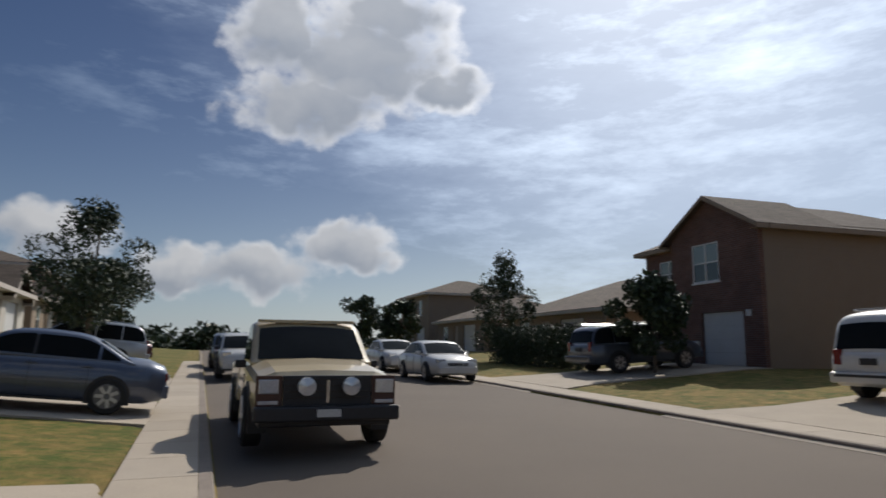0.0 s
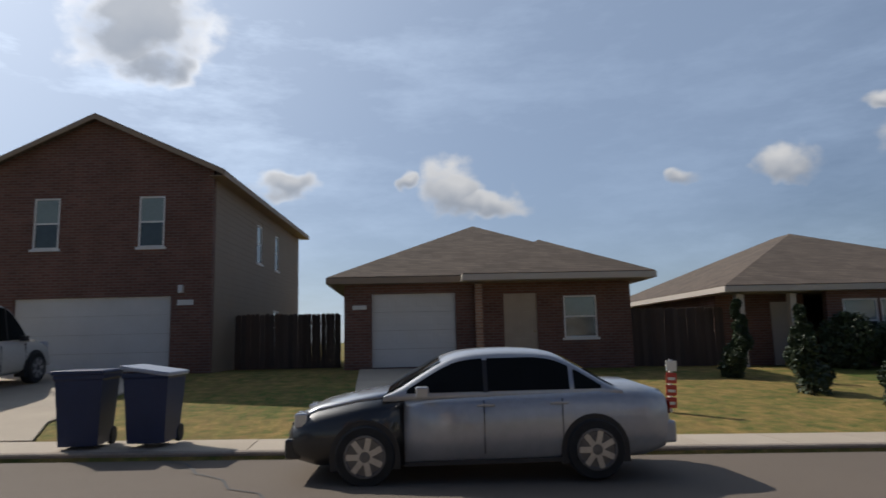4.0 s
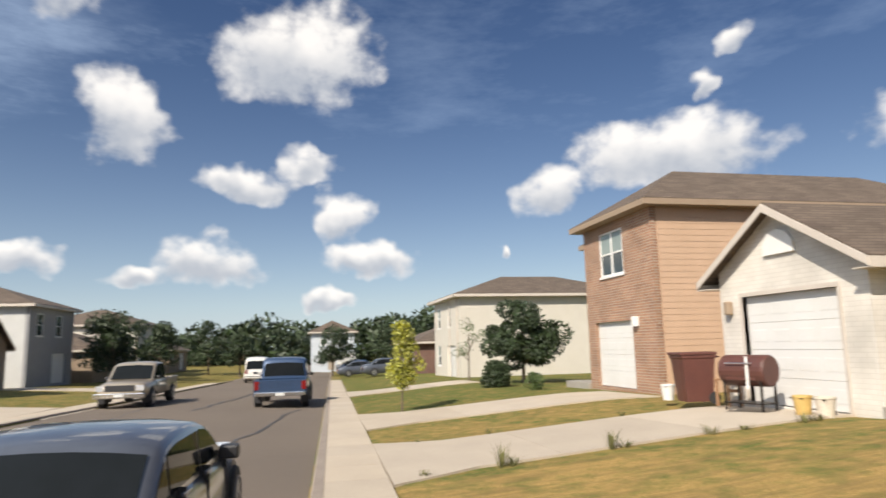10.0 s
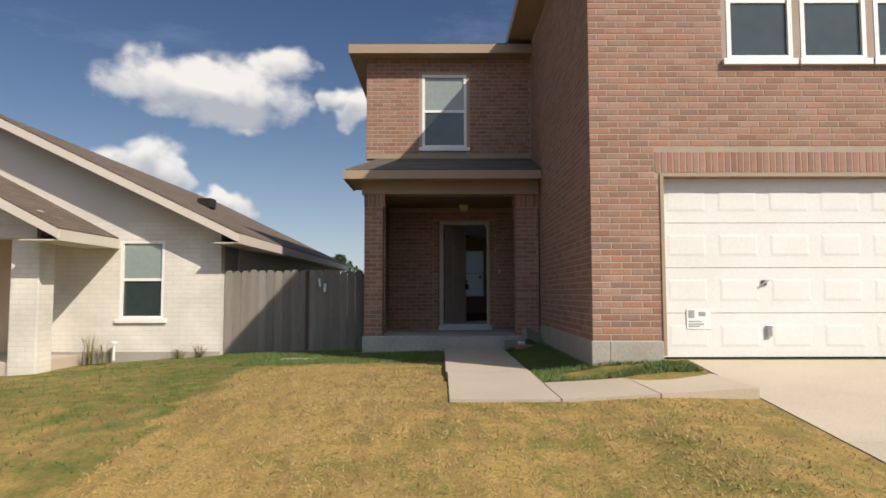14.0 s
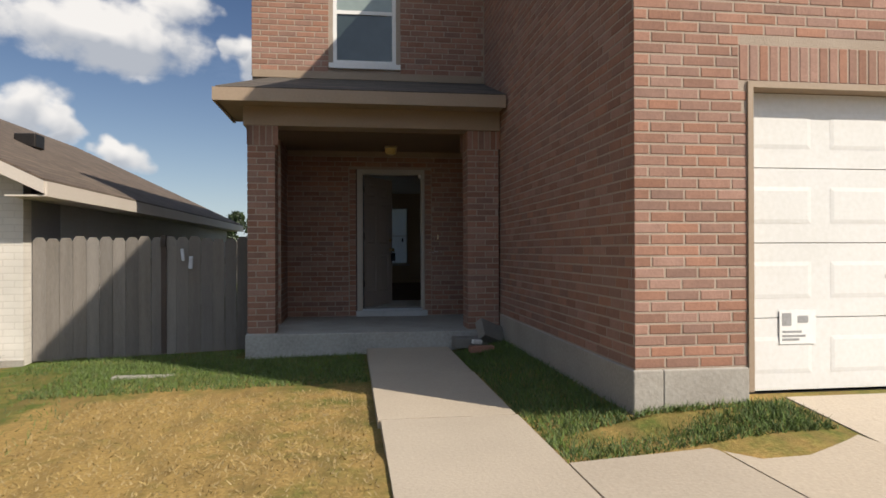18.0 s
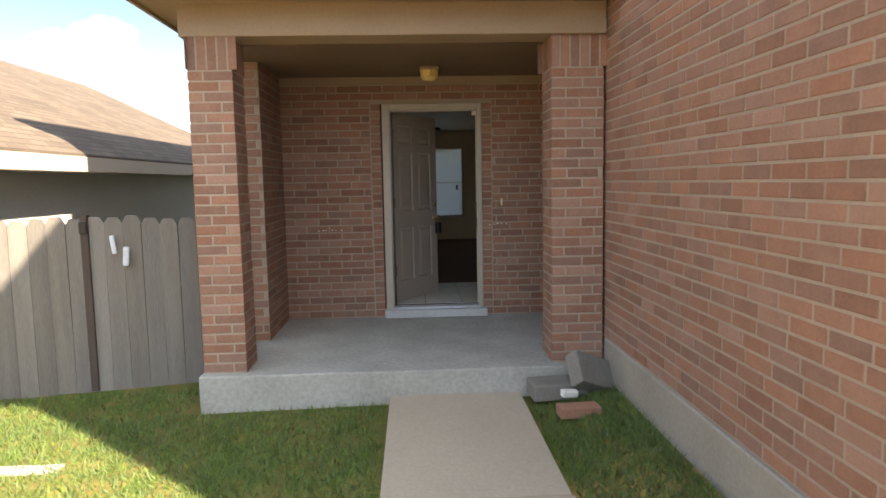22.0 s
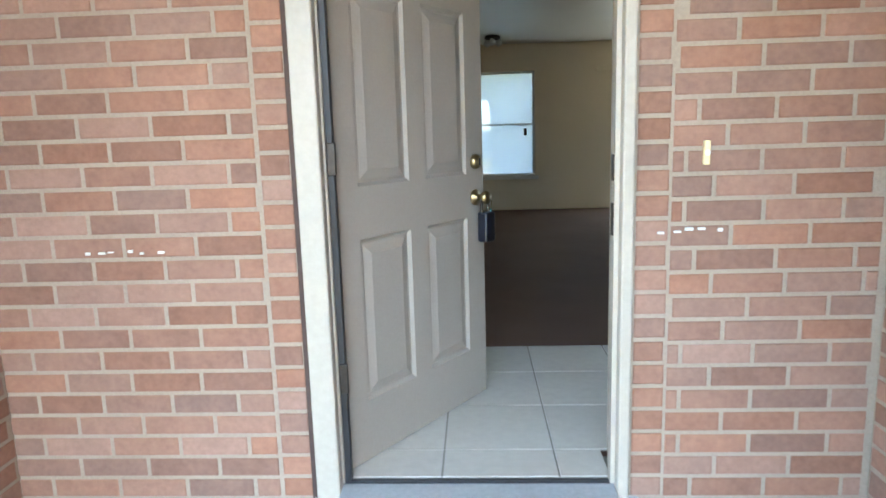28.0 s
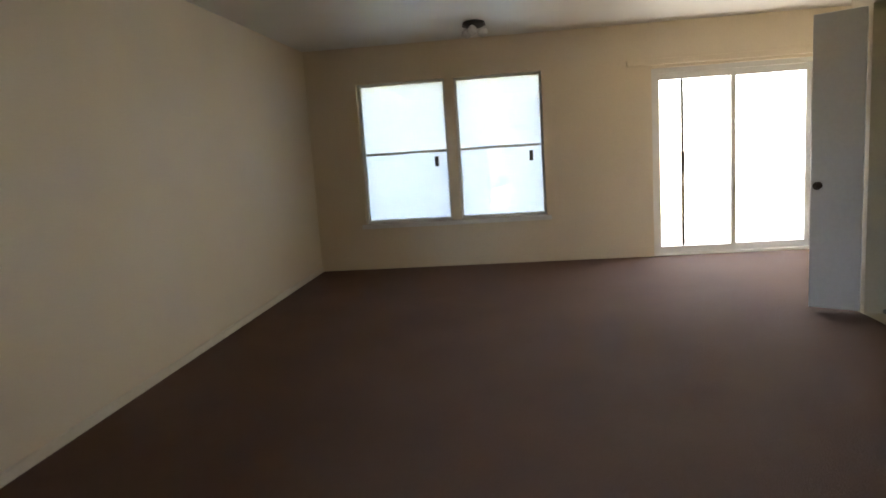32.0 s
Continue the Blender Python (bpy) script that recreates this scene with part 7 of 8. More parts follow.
RUSTY = mat("rusty_brown_paint", (0.09, 0.04, 0.025), (0.06, 0.03, 0.02), 0.6, 6, 40, 0.6, 0.1)
SILVER = paint("car_silver", (0.46, 0.47, 0.49))
GREYBLUE = paint("car_grey_blue", (0.09, 0.11, 0.16))
DARKGREY = paint("car_dark_grey", (0.085, 0.095, 0.115))
WHITECAR = paint("car_white", (0.594, 0.576, 0.54), 0.35, 0.05)
CREAMTRUCK = paint("truck_faded_cream", (0.48, 0.384, 0.224), 0.5, 0.05)
BRONZE = paint("truck_bronze", (0.03, 0.025, 0.022), 0.35, 0.1)
BLUETRUCK = paint("truck_blue", (0.03, 0.06, 0.125))
TANTRUCK = paint("truck_tan", (0.36, 0.30, 0.22))
BLACKWING = paint("primer_black", (0.014, 0.014, 0.015), 0.5, 0.0)
DARKRED = paint("car_dark_red", (0.10, 0.03, 0.03))


def on_road(x, y, turn):
    return pose(x, y, rz_at(x, y) + 0.005, 0, 0, turn)


ST = math.degrees(math.atan(SLANT))
sedan("silver saloon with a black front wing parked at the kerb", on_road(-1.66, -23.66, ST), SILVER, 4.25, 1.72, 1.41, BLACKWING)
sedan("dark grey hatchback saloon parked by the pavement", on_road(-6.6, -16.9, 180 + ST), paint("car_slate", (0.085, 0.09, 0.105)), 4.3, 1.68, 1.24, tumble=0.86, cab=(-1.85, 1.2, -1.2, 0.35), mirror_m=BLACK)
pickup("faded cream old pickup truck with round driving lamps", on_road(11.3, -17.6, 180 + ST), CREAMTRUCK, 5.6, 2.0, 1.88, True, extended=False)
sedan("grey-blue saloon parked across a driveway", pose(13.9, -13.1, gz(13.9, -13.1) + 0.035, 0, -5.5, 92), GREYBLUE, 4.6, 1.76, 1.42)
suv("white estate car parked on a driveway", pose(8.8, -31.4, gz(8.8, -31.4) + 0.035, 0, -3.6, -94), WHITECAR, 4.5, 1.95, 1.97)
suv("dark grey estate car in tree shade", pose(20.0, -32.0, gz(20.0, -32.0) + 0.035, 0, -3.6, -94), DARKGREY, 4.9, 1.9, 1.75)
pickup("bronze extended-cab pickup truck on a driveway", pose(-18.3, -30.2, gz(-18.3, -30.2) + 0.035, 0, -4.2, -93), BRONZE, 5.6, 1.95, 1.82)
pickup("blue pickup truck parked at the kerb", on_road(-29.4, -15.98, 180 + ST), BLUETRUCK, 5.6, 1.95, 1.9)
pickup("tan pickup truck facing along the street", on_road(-31.5, -22.1, ST), TANTRUCK, 5.4, 1.9, 1.8)
sedan("white saloon parked beyond the street", on_road(22.5, -24.75, 180 + ST), WHITECAR, 4.6, 1.76, 1.42)
sedan("pale saloon parked beyond the street", on_road(29, -25.2, 180 + ST), WHITECAR, 4.6, 1.76, 1.42)
suv("silver estate car on a driveway along the street", pose(27.5, -12.4, gz(27.5, -12.4) + 0.04, 0, -5, 92), SILVER, 4.6, 1.85, 1.7)
suv("white estate car parked near the kerb", on_road(26.5, -18.2, 180 + ST), WHITECAR, 4.8, 1.85, 1.7)
suv("dark estate car parked near the kerb", on_road(34, -18.4, 180 + ST), DARKGREY, 4.8, 1.85, 1.7)
sedan("dark red saloon on a far driveway", pose(33, -12.5, gz(33, -12.5) + 0.04, 0, -5, 92), DARKRED, 4.6, 1.76, 1.42)
suv("white van far along the street", on_road(-62, -19.0, 180 + ST), WHITECAR, 5.2, 1.95, 2.2, False)
for cx, cy, m, lab in ((-66, -9.6, DARKGREY, "dark saloon far along the street"), (-72, -9.0, BLUETRUCK, "dark blue saloon far along the street"), (-76, -9.2, WHITECAR, "white saloon far along the street"), (-58, -8.0, DARKGREY, "dark saloon on a far driveway")):
    sedan(lab, pose(cx, cy, gz(cx, cy) + 0.03, 0, -3, 92), m, 4.6, 1.76, 1.42)

# ---- trees, shrubs, grass ----
def leaf_cloud(name, centres, radii, per, size, material, parent, squash=0.85, label=""):
    """A crown of many small leaves gathered in uneven clumps."""
    rng = np.random.RandomState(int(abs(centres[0][0] * 37 + centres[0][1] * 11)) % 9999 + len(centres))
    P = []
    for c, r in zip(centres, radii):
        d = rng.normal(size=(per, 3))
        d /= np.linalg.norm(d, axis=1)[:, None]
        rad = r * rng.uniform(0.45, 1.08, (per, 1)) ** 0.6
        P.append(np.array(c) + d * rad * np.array([1, 1, squash]))
    P = np.concatenate(P)
    n = len(P)
    u = rng.normal(size=(n, 3))
    u /= np.linalg.norm(u, axis=1)[:, None]
    w = rng.normal(size=(n, 3))
    w = np.cross(u, w)
    w /= np.linalg.norm(w, axis=1)[:, None]
    s = size * rng.uniform(0.6, 1.3, (n, 1))
    V = np.stack([P - u * s, P + w * s * 0.45, P + u * s, P - w * s * 0.45], 1).reshape(-1, 3)
    me = bpy.data.meshes.new(name)
    me.from_pydata(V.tolist(), [], [(4 * i, 4 * i + 1, 4 * i + 2, 4 * i + 3) for i in range(n)])
    me.materials.append(material)
    ob = new(name, me)
    ob.parent = parent
    if label:
        ob["label"] = label
    return ob


def tree(label, x, y, h, r, base, material, n=26, per=150, size=0.09, seed=0, trunk=0.09, z=None, squash=0.85):
    t = thing("tree", label, "tree", at=pose(x, y, gz(x, y) if z is None else z))
    rg = random.Random(seed + 5)
    bm = bmesh.new()
    top = (rg.uniform(-0.1, 0.1), rg.uniform(-0.1, 0.1), h * 0.72)
    tube(bm, (0, 0, -0.15), (0.02, 0.01, base), trunk, trunk * 0.75, 9)
    tube(bm, (0.02, 0.01, base), top, trunk * 0.75, trunk * 0.25, 8)
    part("trunk", bm, BARK, t)
    cs, rs = [], []
    for i in range(n):
        f = rg.random()
        hh = base + (h - base) * (0.08 + 0.86 * f)
        rr = r * math.sin(math.pi * min(0.97, 0.16 + 0.8 * f)) ** 0.8 * rg.uniform(0.25, 0.95)
        a = rg.uniform(0, 2 * math.pi)
        c = (rr * math.cos(a), rr * math.sin(a), hh)
        cs.append(c)
        rs.append(r * rg.uniform(0.2, 0.4))
        if i < 9:
            lb = bmesh.new()
            st = (0.02, 0.01, base * 0.8 + (hh - base) * 0.5)
            mid = (c[0] * 0.5, c[1] * 0.5, (st[2] + hh) / 2 + 0.1)
            tube(lb, st, mid, trunk * 0.4, trunk * 0.25, 6)
            tube(lb, mid, c, trunk * 0.25, trunk * 0.08, 6)
            part("limb", lb, BARK, t)
    leaf_cloud("crown", cs, rs, per, size, material, t, squash)
    return t


def shrub(label, x, y, h, r, material, cone=False, n=14, per=160, size=0.045, seed=1, z=None):
    t = thing("shrub", label, "shrub", at=pose(x, y, (gz(x, y) if z is None else z)))
    rg = random.Random(seed)
    cs, rs = [], []
    for i in range(n):
        f = (i + 0.5) / n
        rr = r * ((1 - f) ** 0.8 if cone else math.sqrt(max(0.05, 1 - (2 * f - 0.9) ** 2))) * 0.75
        a = rg.uniform(0, 2 * math.pi)
        cs.append((rr * 0.55 * math.cos(a), rr * 0.55 * math.sin(a), h * (0.06 + 0.86 * f)))
        rs.append(max(0.1, rr * 0.7))
    bm = bmesh.new()
    tube(bm, (0, 0, -0.1), (0, 0, h * 0.7), 0.03, 0.012, 7)
    part("stem", bm, BARK, t)
    leaf_cloud("foliage", cs, rs, per, size, material, t, 1.0)
    return t


tree("broad leafy street tree beside parked cars", 25.0, -12.96, 5.7, 2.1, 1.3, LEAF_DARK, 34, 260, 0.085, 3, 0.14)
tree("young dark tree by the hedge", 30.6, -31.9, 5.6, 1.7, 0.5, LEAF_DARK, 34, 260, 0.08, 4, 0.1, None, 1.1)
tree("dense small tree before the brick house", 18.4, -31.5, 3.4, 1.7, 0.8, LEAF_DARK, 28, 260, 0.11, 5, 0.08)
tree("slim yellow-green young tree on the lawn", -20.6, -12.4, 2.6, 0.66, 0.75, LEAF_LIGHT, 26, 130, 0.06, 6, 0.035, None, 1.3)
tree("broad dark tree before the cream house", -29.6, -5.5, 3.7, 1.8, 0.7, LEAF_DARK, 34, 320, 0.1, 7, 0.1)
tree("bare-looking thin tree by the cream house", -34.5, -6.8, 3.2, 1.0, 1.0, LEAF, 10, 50, 0.06, 8, 0.05)
tree("small yellow-green tree beside the driveway", -15.2, -31.0, 2.0, 0.75, 0.4, LEAF_LIGHT, 20, 130, 0.07, 9, 0.035)
tree("broad dark tree along the street", -58.5, -30.0, 5.6, 3.0, 1.0, LEAF_DARK, 30, 150, 0.16, 10, 0.14)
for k, (x, y, h, r) in enumerate(((46, -11, 6, 2.4), (58, -12, 6.5, 2.6), (-66, -28, 5, 2.4), (-74, -12, 6, 2.8), (-83, -26, 6, 3), (-70, -31, 5.5, 2.8), (-78, -22, 4.6, 2.2), (-86, -4, 5.5, 2.8), (-80, -2, 5, 2.4), (-70, -4, 4.5, 2.2), (55, -31, 5, 2), (41.3, -29.9, 3.6, 1.7))):
    tree("street tree in the distance", x, y, h, r, 1.4, LEAF_DARK, 22, 110, 0.18, 20 + k, 0.13)
tree("tree top rising behind the roofs", -29.5, -52, 5.2, 2.0, 2.2, LEAF, 20, 110, 0.14, 31, 0.12, -0.5)
tree("dark palm-like tree behind the fence", -6.4, 24, 3.3, 1.3, 1.0, LEAF_DARK, 14, 110, 0.14, 33, 0.1, -0.3)
shrub("dark conical shrub before the low house", -9.75, -31.8, 2.1, 0.62, LEAF_DARK, True, 18, 420, 0.06, 2)
shrub("dark conical shrub on the lawn", -9.85, -29.4, 2.0, 0.66, LEAF_DARK, True, 18, 420, 0.06, 3)
shrub("dark conical shrub near the pavement", -10.2, -27.1, 1.65, 0.6, LEAF_DARK, True, 18, 420, 0.06, 4)
shrub("dense dark bush under the window", -15.4, -33.2, 1.6, 0.9, LEAF_DARK, False, 18, 420, 0.06, 5)
shrub("dense dark bush under the window", -13.9, -33.4, 1.65, 0.9, LEAF_DARK, False, 18, 420, 0.06, 6)
shrub("round clipped bush on the lawn", -27.0, -7.6, 1.05, 0.85, LEAF_DARK, False, 16, 360, 0.06, 7)
shrub("small round bush by the drive", -23.5, -7.2, 0.6, 0.42, LEAF, False, 10, 140, 0.04, 8)
hd = thing("hedge", "clipped dark hedge beside the driveway", "hedge", at=pose(26.0, -31.1, gz(26.0, -31.1), 0, 0, -2.6))
leaf_cloud("foliage", [(-4.0 + 0.4 * (i // 8), 0.28 * (i % 2) - 0.14, 0.25 + 0.42 * ((i // 2) % 4)) for i in range(168)], [0.4] * 168, 150, 0.06, LEAF_DARK, hd)


def weed_tuft(label, x, y, h, r, n, material, seed):
    """A clump of thin bent blades."""
    rg = random.Random(seed)
    V = []
    for _ in range(n):
        a, q = rg.uniform(0, 6.28), r * 0.4 * rg.random()
        bx, by = q * math.cos(a), q * math.sin(a)
        d, hh = rg.uniform(0.2, 1.0) * r, h * rg.uniform(0.5, 1.1)
        mx, my, tx, ty = bx + d * 0.4 * math.cos(a), by + d * 0.4 * math.sin(a), bx + d * math.cos(a), by + d * math.sin(a)
        wx, wy = -math.sin(a) * 0.006, math.cos(a) * 0.006
        V += [(bx - wx, by - wy, -0.01), (bx + wx, by + wy, -0.01), (mx + wx, my + wy, hh * 0.7), (mx - wx, my - wy, hh * 0.7), (tx, ty, hh)]
    F = []
    for k in range(n):
        F += [(5 * k, 5 * k + 1, 5 * k + 2, 5 * k + 3), (5 * k + 3, 5 * k + 2, 5 * k + 4)]
    me = bpy.data.meshes.new("weed_tuft")
    me.from_pydata(V, [], F)
    me.materials.append(material)
    ob = tagged(new("weed_tuft", me), label, "weed")
    ob.matrix_basis = pose(x, y, gz(x, y))
    return ob


WEED = mat("weed_dry_green", (0.136, 0.129, 0.0408), (0.0884, 0.0884, 0.0272), 0.8, 4, 20, 0.7, 0.0, isl=0.35)
rgt = random.Random(12)
for k, (y, h, r) in enumerate(((-13.7, 0.1, 0.16), (-12.6, 0.34, 0.2), (-12.45, 0.14, 0.2), (-10.9, 0.3, 0.18), (-10.7, 0.12, 0.2), (-9.3, 0.16, 0.2), (-8.7, 0.1, 0.2), (-7.7, 0.18, 0.22), (-7.45, 0.12, 0.2))):
    weed_tuft("tuft of dry weed at the driveway's edge", -9.88 + rgt.uniform(-0.1, 0.08), y, h, r, 30, WEED, 60 + k)
for k, (y, h) in enumerate(((-13.2, 0.1), (-11.8, 0.14), (-9.0, 0.12))):
    weed_tuft("tuft of dry weed beside the drive", -13.35 + rgt.uniform(-0.1, 0.1), y, h, 0.16, 22, WEED, 90 + k)
for k, (x, y, h) in enumerate(((-6.6, -2.0, 0.6), (-6.35, -2.05, 0.4), (-7.6, -3.4, 0.3), (-4.7, -1.95, 0.25), (-5.1, -1.9, 0.2))):
    weed_tuft("tall dry weed by the cream wall", x, y, h, 0.22, 30, WEED, 130 + k)

wd = tagged(new("woods"), "dense dark green woods on the horizon", "woods", kind="stuff")
rgw = random.Random(77)
wc, wr = [], []
for i in range(260):
    a = rgw.uniform(-1, 1)
    x = -118 - rgw.uniform(0, 26)
    y = -20 + a * 75
    for kk in range(2):
        wc.append((x + rgw.uniform(-2, 2), y + rgw.uniform(-2, 2), rgw.uniform(-2, 4.8) + 1.1 * math.sin(y * 0.21) + 0.9 * math.sin(y * 0.083 + 1)))
        wr.append(rgw.uniform(1.4, 2.7))
leaf_cloud("foliage", wc, wr, 80, 0.6, LEAF_DARK, wd)
wc, wr = [], []
for i in range(170):
    x = 115 + rgw.uniform(0, 20)
    y = -22 + rgw.uniform(-1, 1) * 50
    wc.append((x, y, rgw.uniform(-1.0, 3.2)))
    wr.append(rgw.uniform(1.5, 2.6))
leaf_cloud("foliage", wc, wr, 90, 0.6, LEAF_DARK, wd)


def grass_blades(name, label, areas, n, h0, h1, material, seed):
    """Short blades stuck into the lawn near the walk."""
    rng = np.random.RandomState(seed)
    V = []
    for (x0, x1, y0, y1), share in areas:
        m = int(n * share)
        xs, ys = rng.uniform(x0, x1, m), rng.uniform(y0, y1, m)
        for x, y in zip(xs, ys):
            z = ground_z(x, y - (askew(x, y) - y)) - 0.004
            a, h, l = rng.uniform(0, 6.28), rng.uniform(h0, h1), rng.normal(0, 0.025, 2)
            c, s = math.cos(a) * 0.005, math.sin(a) * 0.005
            V += [(x - c, y - s, z), (x + c, y + s, z), (x + l[0], y + l[1], z + h)]
    me = bpy.data.meshes.new(name)
    me.from_pydata(V, [], [(3 * i, 3 * i + 1, 3 * i + 2) for i in range(len(V) // 3)])
    me.materials.append(material)
    return tagged(new(name, me), label, "grass", kind="stuff")


BLADE_G = mat("grass_blade_green", (0.109, 0.156, 0.034), (0.0612, 0.102, 0.0204), 0.8, 2, 20, 0.7, 0.0, isl=0.35)
BLADE_D = mat("grass_blade_dry", (0.341, 0.249, 0.105), (0.276, 0.197, 0.0787), 0.8, 2, 20, 0.7, 0.0, isl=0.18)
grass_blades("grass", "short green grass in the shade of the porch", [((-3.6, -0.48, -3.75, -2.06), 0.4), ((0.6, 1.2, -6.45, -2.3), 0.37), ((1.2, 2.3, -6.45, -5.93), 0.12), ((0.62, 2.3, -5.92, -5.9), 0.0), ((-4.3, -2.0, -2.4, -1.4), 0.12), ((1.25, 2.05, -5.95, -5.95), 0.0), ((-6.5, -2.8, -9, -2.4), 0.13)], 32000, 0.025, 0.06, BLADE_G, 3)
grass_blades("grass", "sun-dried straw-coloured lawn grass", [((-2.9, -0.48, -12.6, -4.0), 0.6), ((-0.5, 2.3, -12.6, -7.6), 0.4)], 34000, 0.012, 0.03, BLADE_D, 4)

# ---- bins, sign, clutter ----
def wheelie_bin(label, at, material, lid_tilt=0.0, lid_m=None, group=""):
    t = thing("wheeled_bin", label, "bin", group, at=at)
    bm = bmesh.new()
    rings = []
    for z, w, d in ((0.06, 0.25, 0.27), (0.5, 0.275, 0.305), (0.92, 0.3, 0.34), (0.95, 0.32, 0.36), (1.0, 0.32, 0.36)):
        rings.append([bm.verts.new((x, y, z)) for x, y in ((-w, -d), (-w * 0.4, -d - 0.015), (w * 0.4, -d - 0.015), (w, -d), (w, d), (-w, d))])
    for a, b in zip(rings, rings[1:]):
        for i in range(6):
            bm.faces.new((a[i], a[(i + 1) % 6], b[(i + 1) % 6], b[i]))
    bm.faces.new(rings[0][::-1])
    part("body", bm, material, t)
    lid = RB(0.02, (-0.34, 0.34, -0.4, 0.38, 0.0, 0.06))
    part("lid", moved(lid, pose(0, 0, 1.0) @ Matrix.Rotation(radians(lid_tilt), 4, "Y")), lid_m or material, t)
    for s in (-1, 1):
        part("wheel", moved(lathe(((0.0, -0.03), (0.12, -0.03), (0.13, 0.0), (0.12, 0.03), (0.0, 0.03)), 18, "x"), pose(s * 0.24, 0.3, 0.13)), RUBBER, t)
    part("handle", moved(lathe(((0.015, -0.26), (0.015, 0.26)), 10, "x"), pose(0, 0.44, 0.96)), material, t)
    return t


LIDPALE = mat("bin_lid_pale", (0.34, 0.38, 0.46), (0.28, 0.32, 0.40), 0.45, 3, 40, 0.5, 0.05)
wheelie_bin("dark blue wheeled rubbish bin at the kerb", pose(3.5, -25.35, -0.80, 0, 0, 182), PLASTIC_BLUE, group="bins at the kerb")
wheelie_bin("dark blue wheeled bin with its lid ajar", pose(2.62, -25.4, -0.80, 0, 0, 176), PLASTIC_BLUE, 9, LIDPALE, "bins at the kerb")
wheelie_bin("brown wheeled bin beside the garage", pose(-13.3, -7.35, -0.72, 0, 0, -8), PLASTIC_BROWN)

sg = thing("yard_sign", "slim red and white estate agent's sign in the lawn", "sign", at=pose(-5.8, -27.4, gz(-5.8, -27.4), 0, -4, 8))
SIGN_R = mat("sign_red", (0.50, 0.05, 0.03), (0.42, 0.04, 0.025), 0.5, 8, 60, 0.4, 0.02)
part("post", RB(0.006, (-0.03, 0.03, -0.02, 0.02, 0.0, 0.95)), WHITE, sg)
for i, m in enumerate((WHITE, SIGN_R, SIGN_R, SIGN_R)):
    part("board", RB(0.004, (-0.11, 0.11, 0.022, 0.036, 0.74 - 0.22 * i, 0.93 - 0.22 * i)), m, sg)
    if m is SIGN_R:
        part("lettering", B((-0.075, 0.075, 0.0362, 0.038, 0.80 - 0.22 * i, 0.85 - 0.22 * i)), WHITE, sg)

# smoker barbecue in front of the neighbour's garage
bq = thing("barbecue", "dark red-brown barrel smoker barbecue on a metal stand", "barbecue", at=pose(-11.55, -7.35, -0.69, 0, 0, 20) @ Matrix.Scale(0.86, 4))
BQM = mat("barbecue_rust_red", (0.10, 0.035, 0.025), (0.065, 0.025, 0.02), 0.5, 5, 40, 0.6, 0.08)
part("barrel", moved(lathe(((0.0, -0.52), (0.3, -0.52), (0.33, -0.48), (0.33, 0.48), (0.3, 0.52), (0.0, 0.52)), 22, "x"), pose(0, 0, 0.82)), BQM, bq, smooth=False)
part("firebox", RB(0.02, (-0.34, 0.34, -0.3, 0.3, 0.62, 0.9)), BQM, bq)
for sx in (-0.42, 0.42):
    for sy in (-0.24, 0.24):
        part("leg", B((sx - 0.02, sx + 0.02, sy - 0.02, sy + 0.02, 0.0, 0.66)), DARK_METAL, bq)
part("shelf", B((-0.46, 0.46, -0.26, 0.26, 0.14, 0.165)), DARK_METAL, bq)
part("strap", RB(0.004, (0.16, 0.22, -0.345, -0.332, 0.45, 1.12)), WHITE, bq)
part("handle", moved(lathe(((0.014, -0.3), (0.014, 0.3)), 10, "x"), pose(0, -0.36, 0.98)), ALU, bq)
lad = thing("wood_stack", "rough wooden chair-like trestle by the bin", "trestle", at=pose(-12.55, -7.1, -0.71, 0, 0, 10))
WOODY = mat("raw_wood", (0.33, 0.19, 0.10), (0.24, 0.13, 0.07), 0.8, 4, 40, 0.6, 0.1)
for sx in (-0.17, 0.13):
    for sy in (-0.15, 0.15):
        part("leg", B((sx, sx + 0.04, sy, sy + 0.04, 0, 0.95 if sy > 0 else 0.5)), WOODY, lad)
for z in (0.25, 0.5, 0.75, 0.9):
    part("rail", B((-0.17, 0.17, 0.15, 0.18, z, z + 0.06)), WOODY, lad)
part("seat", B((-0.19, 0.19, -0.17, 0.2, 0.5, 0.53)), WOODY, lad)
for x, y, m, lab, s in ((-10.5, -7.15, mat("bucket_yellow", (0.55, 0.38, 0.13), (0.45, 0.3, 0.1), 0.5, 6, 50, 0.4, 0.03), "yellow plastic bucket by the garage", 0.15), (-10.12, -7.05, mat("pot_pale", (0.62, 0.55, 0.45), (0.5, 0.44, 0.36), 0.7, 6, 50, 0.4, 0.05), "pale pot by the garage", 0.16), (-14.25, -7.4, WHITE, "white tub beside the brown bin", 0.15)):
    pt = thing("bucket", lab, "bucket", at=pose(x, y, -0.71))
    part("body", lathe(((s * 0.75, 0.0), (s, 0.3), (s * 1.06, 0.31), (s * 1.06, 0.34), (s * 0.9, 0.34), (s * 0.7, 0.05)), 18), m, pt)
    part("handle", moved(lathe(((0.008, -s), (0.008, s)), 8, "x"), pose(0, -s * 0.8, 0.3)), DARK_METAL, pt)

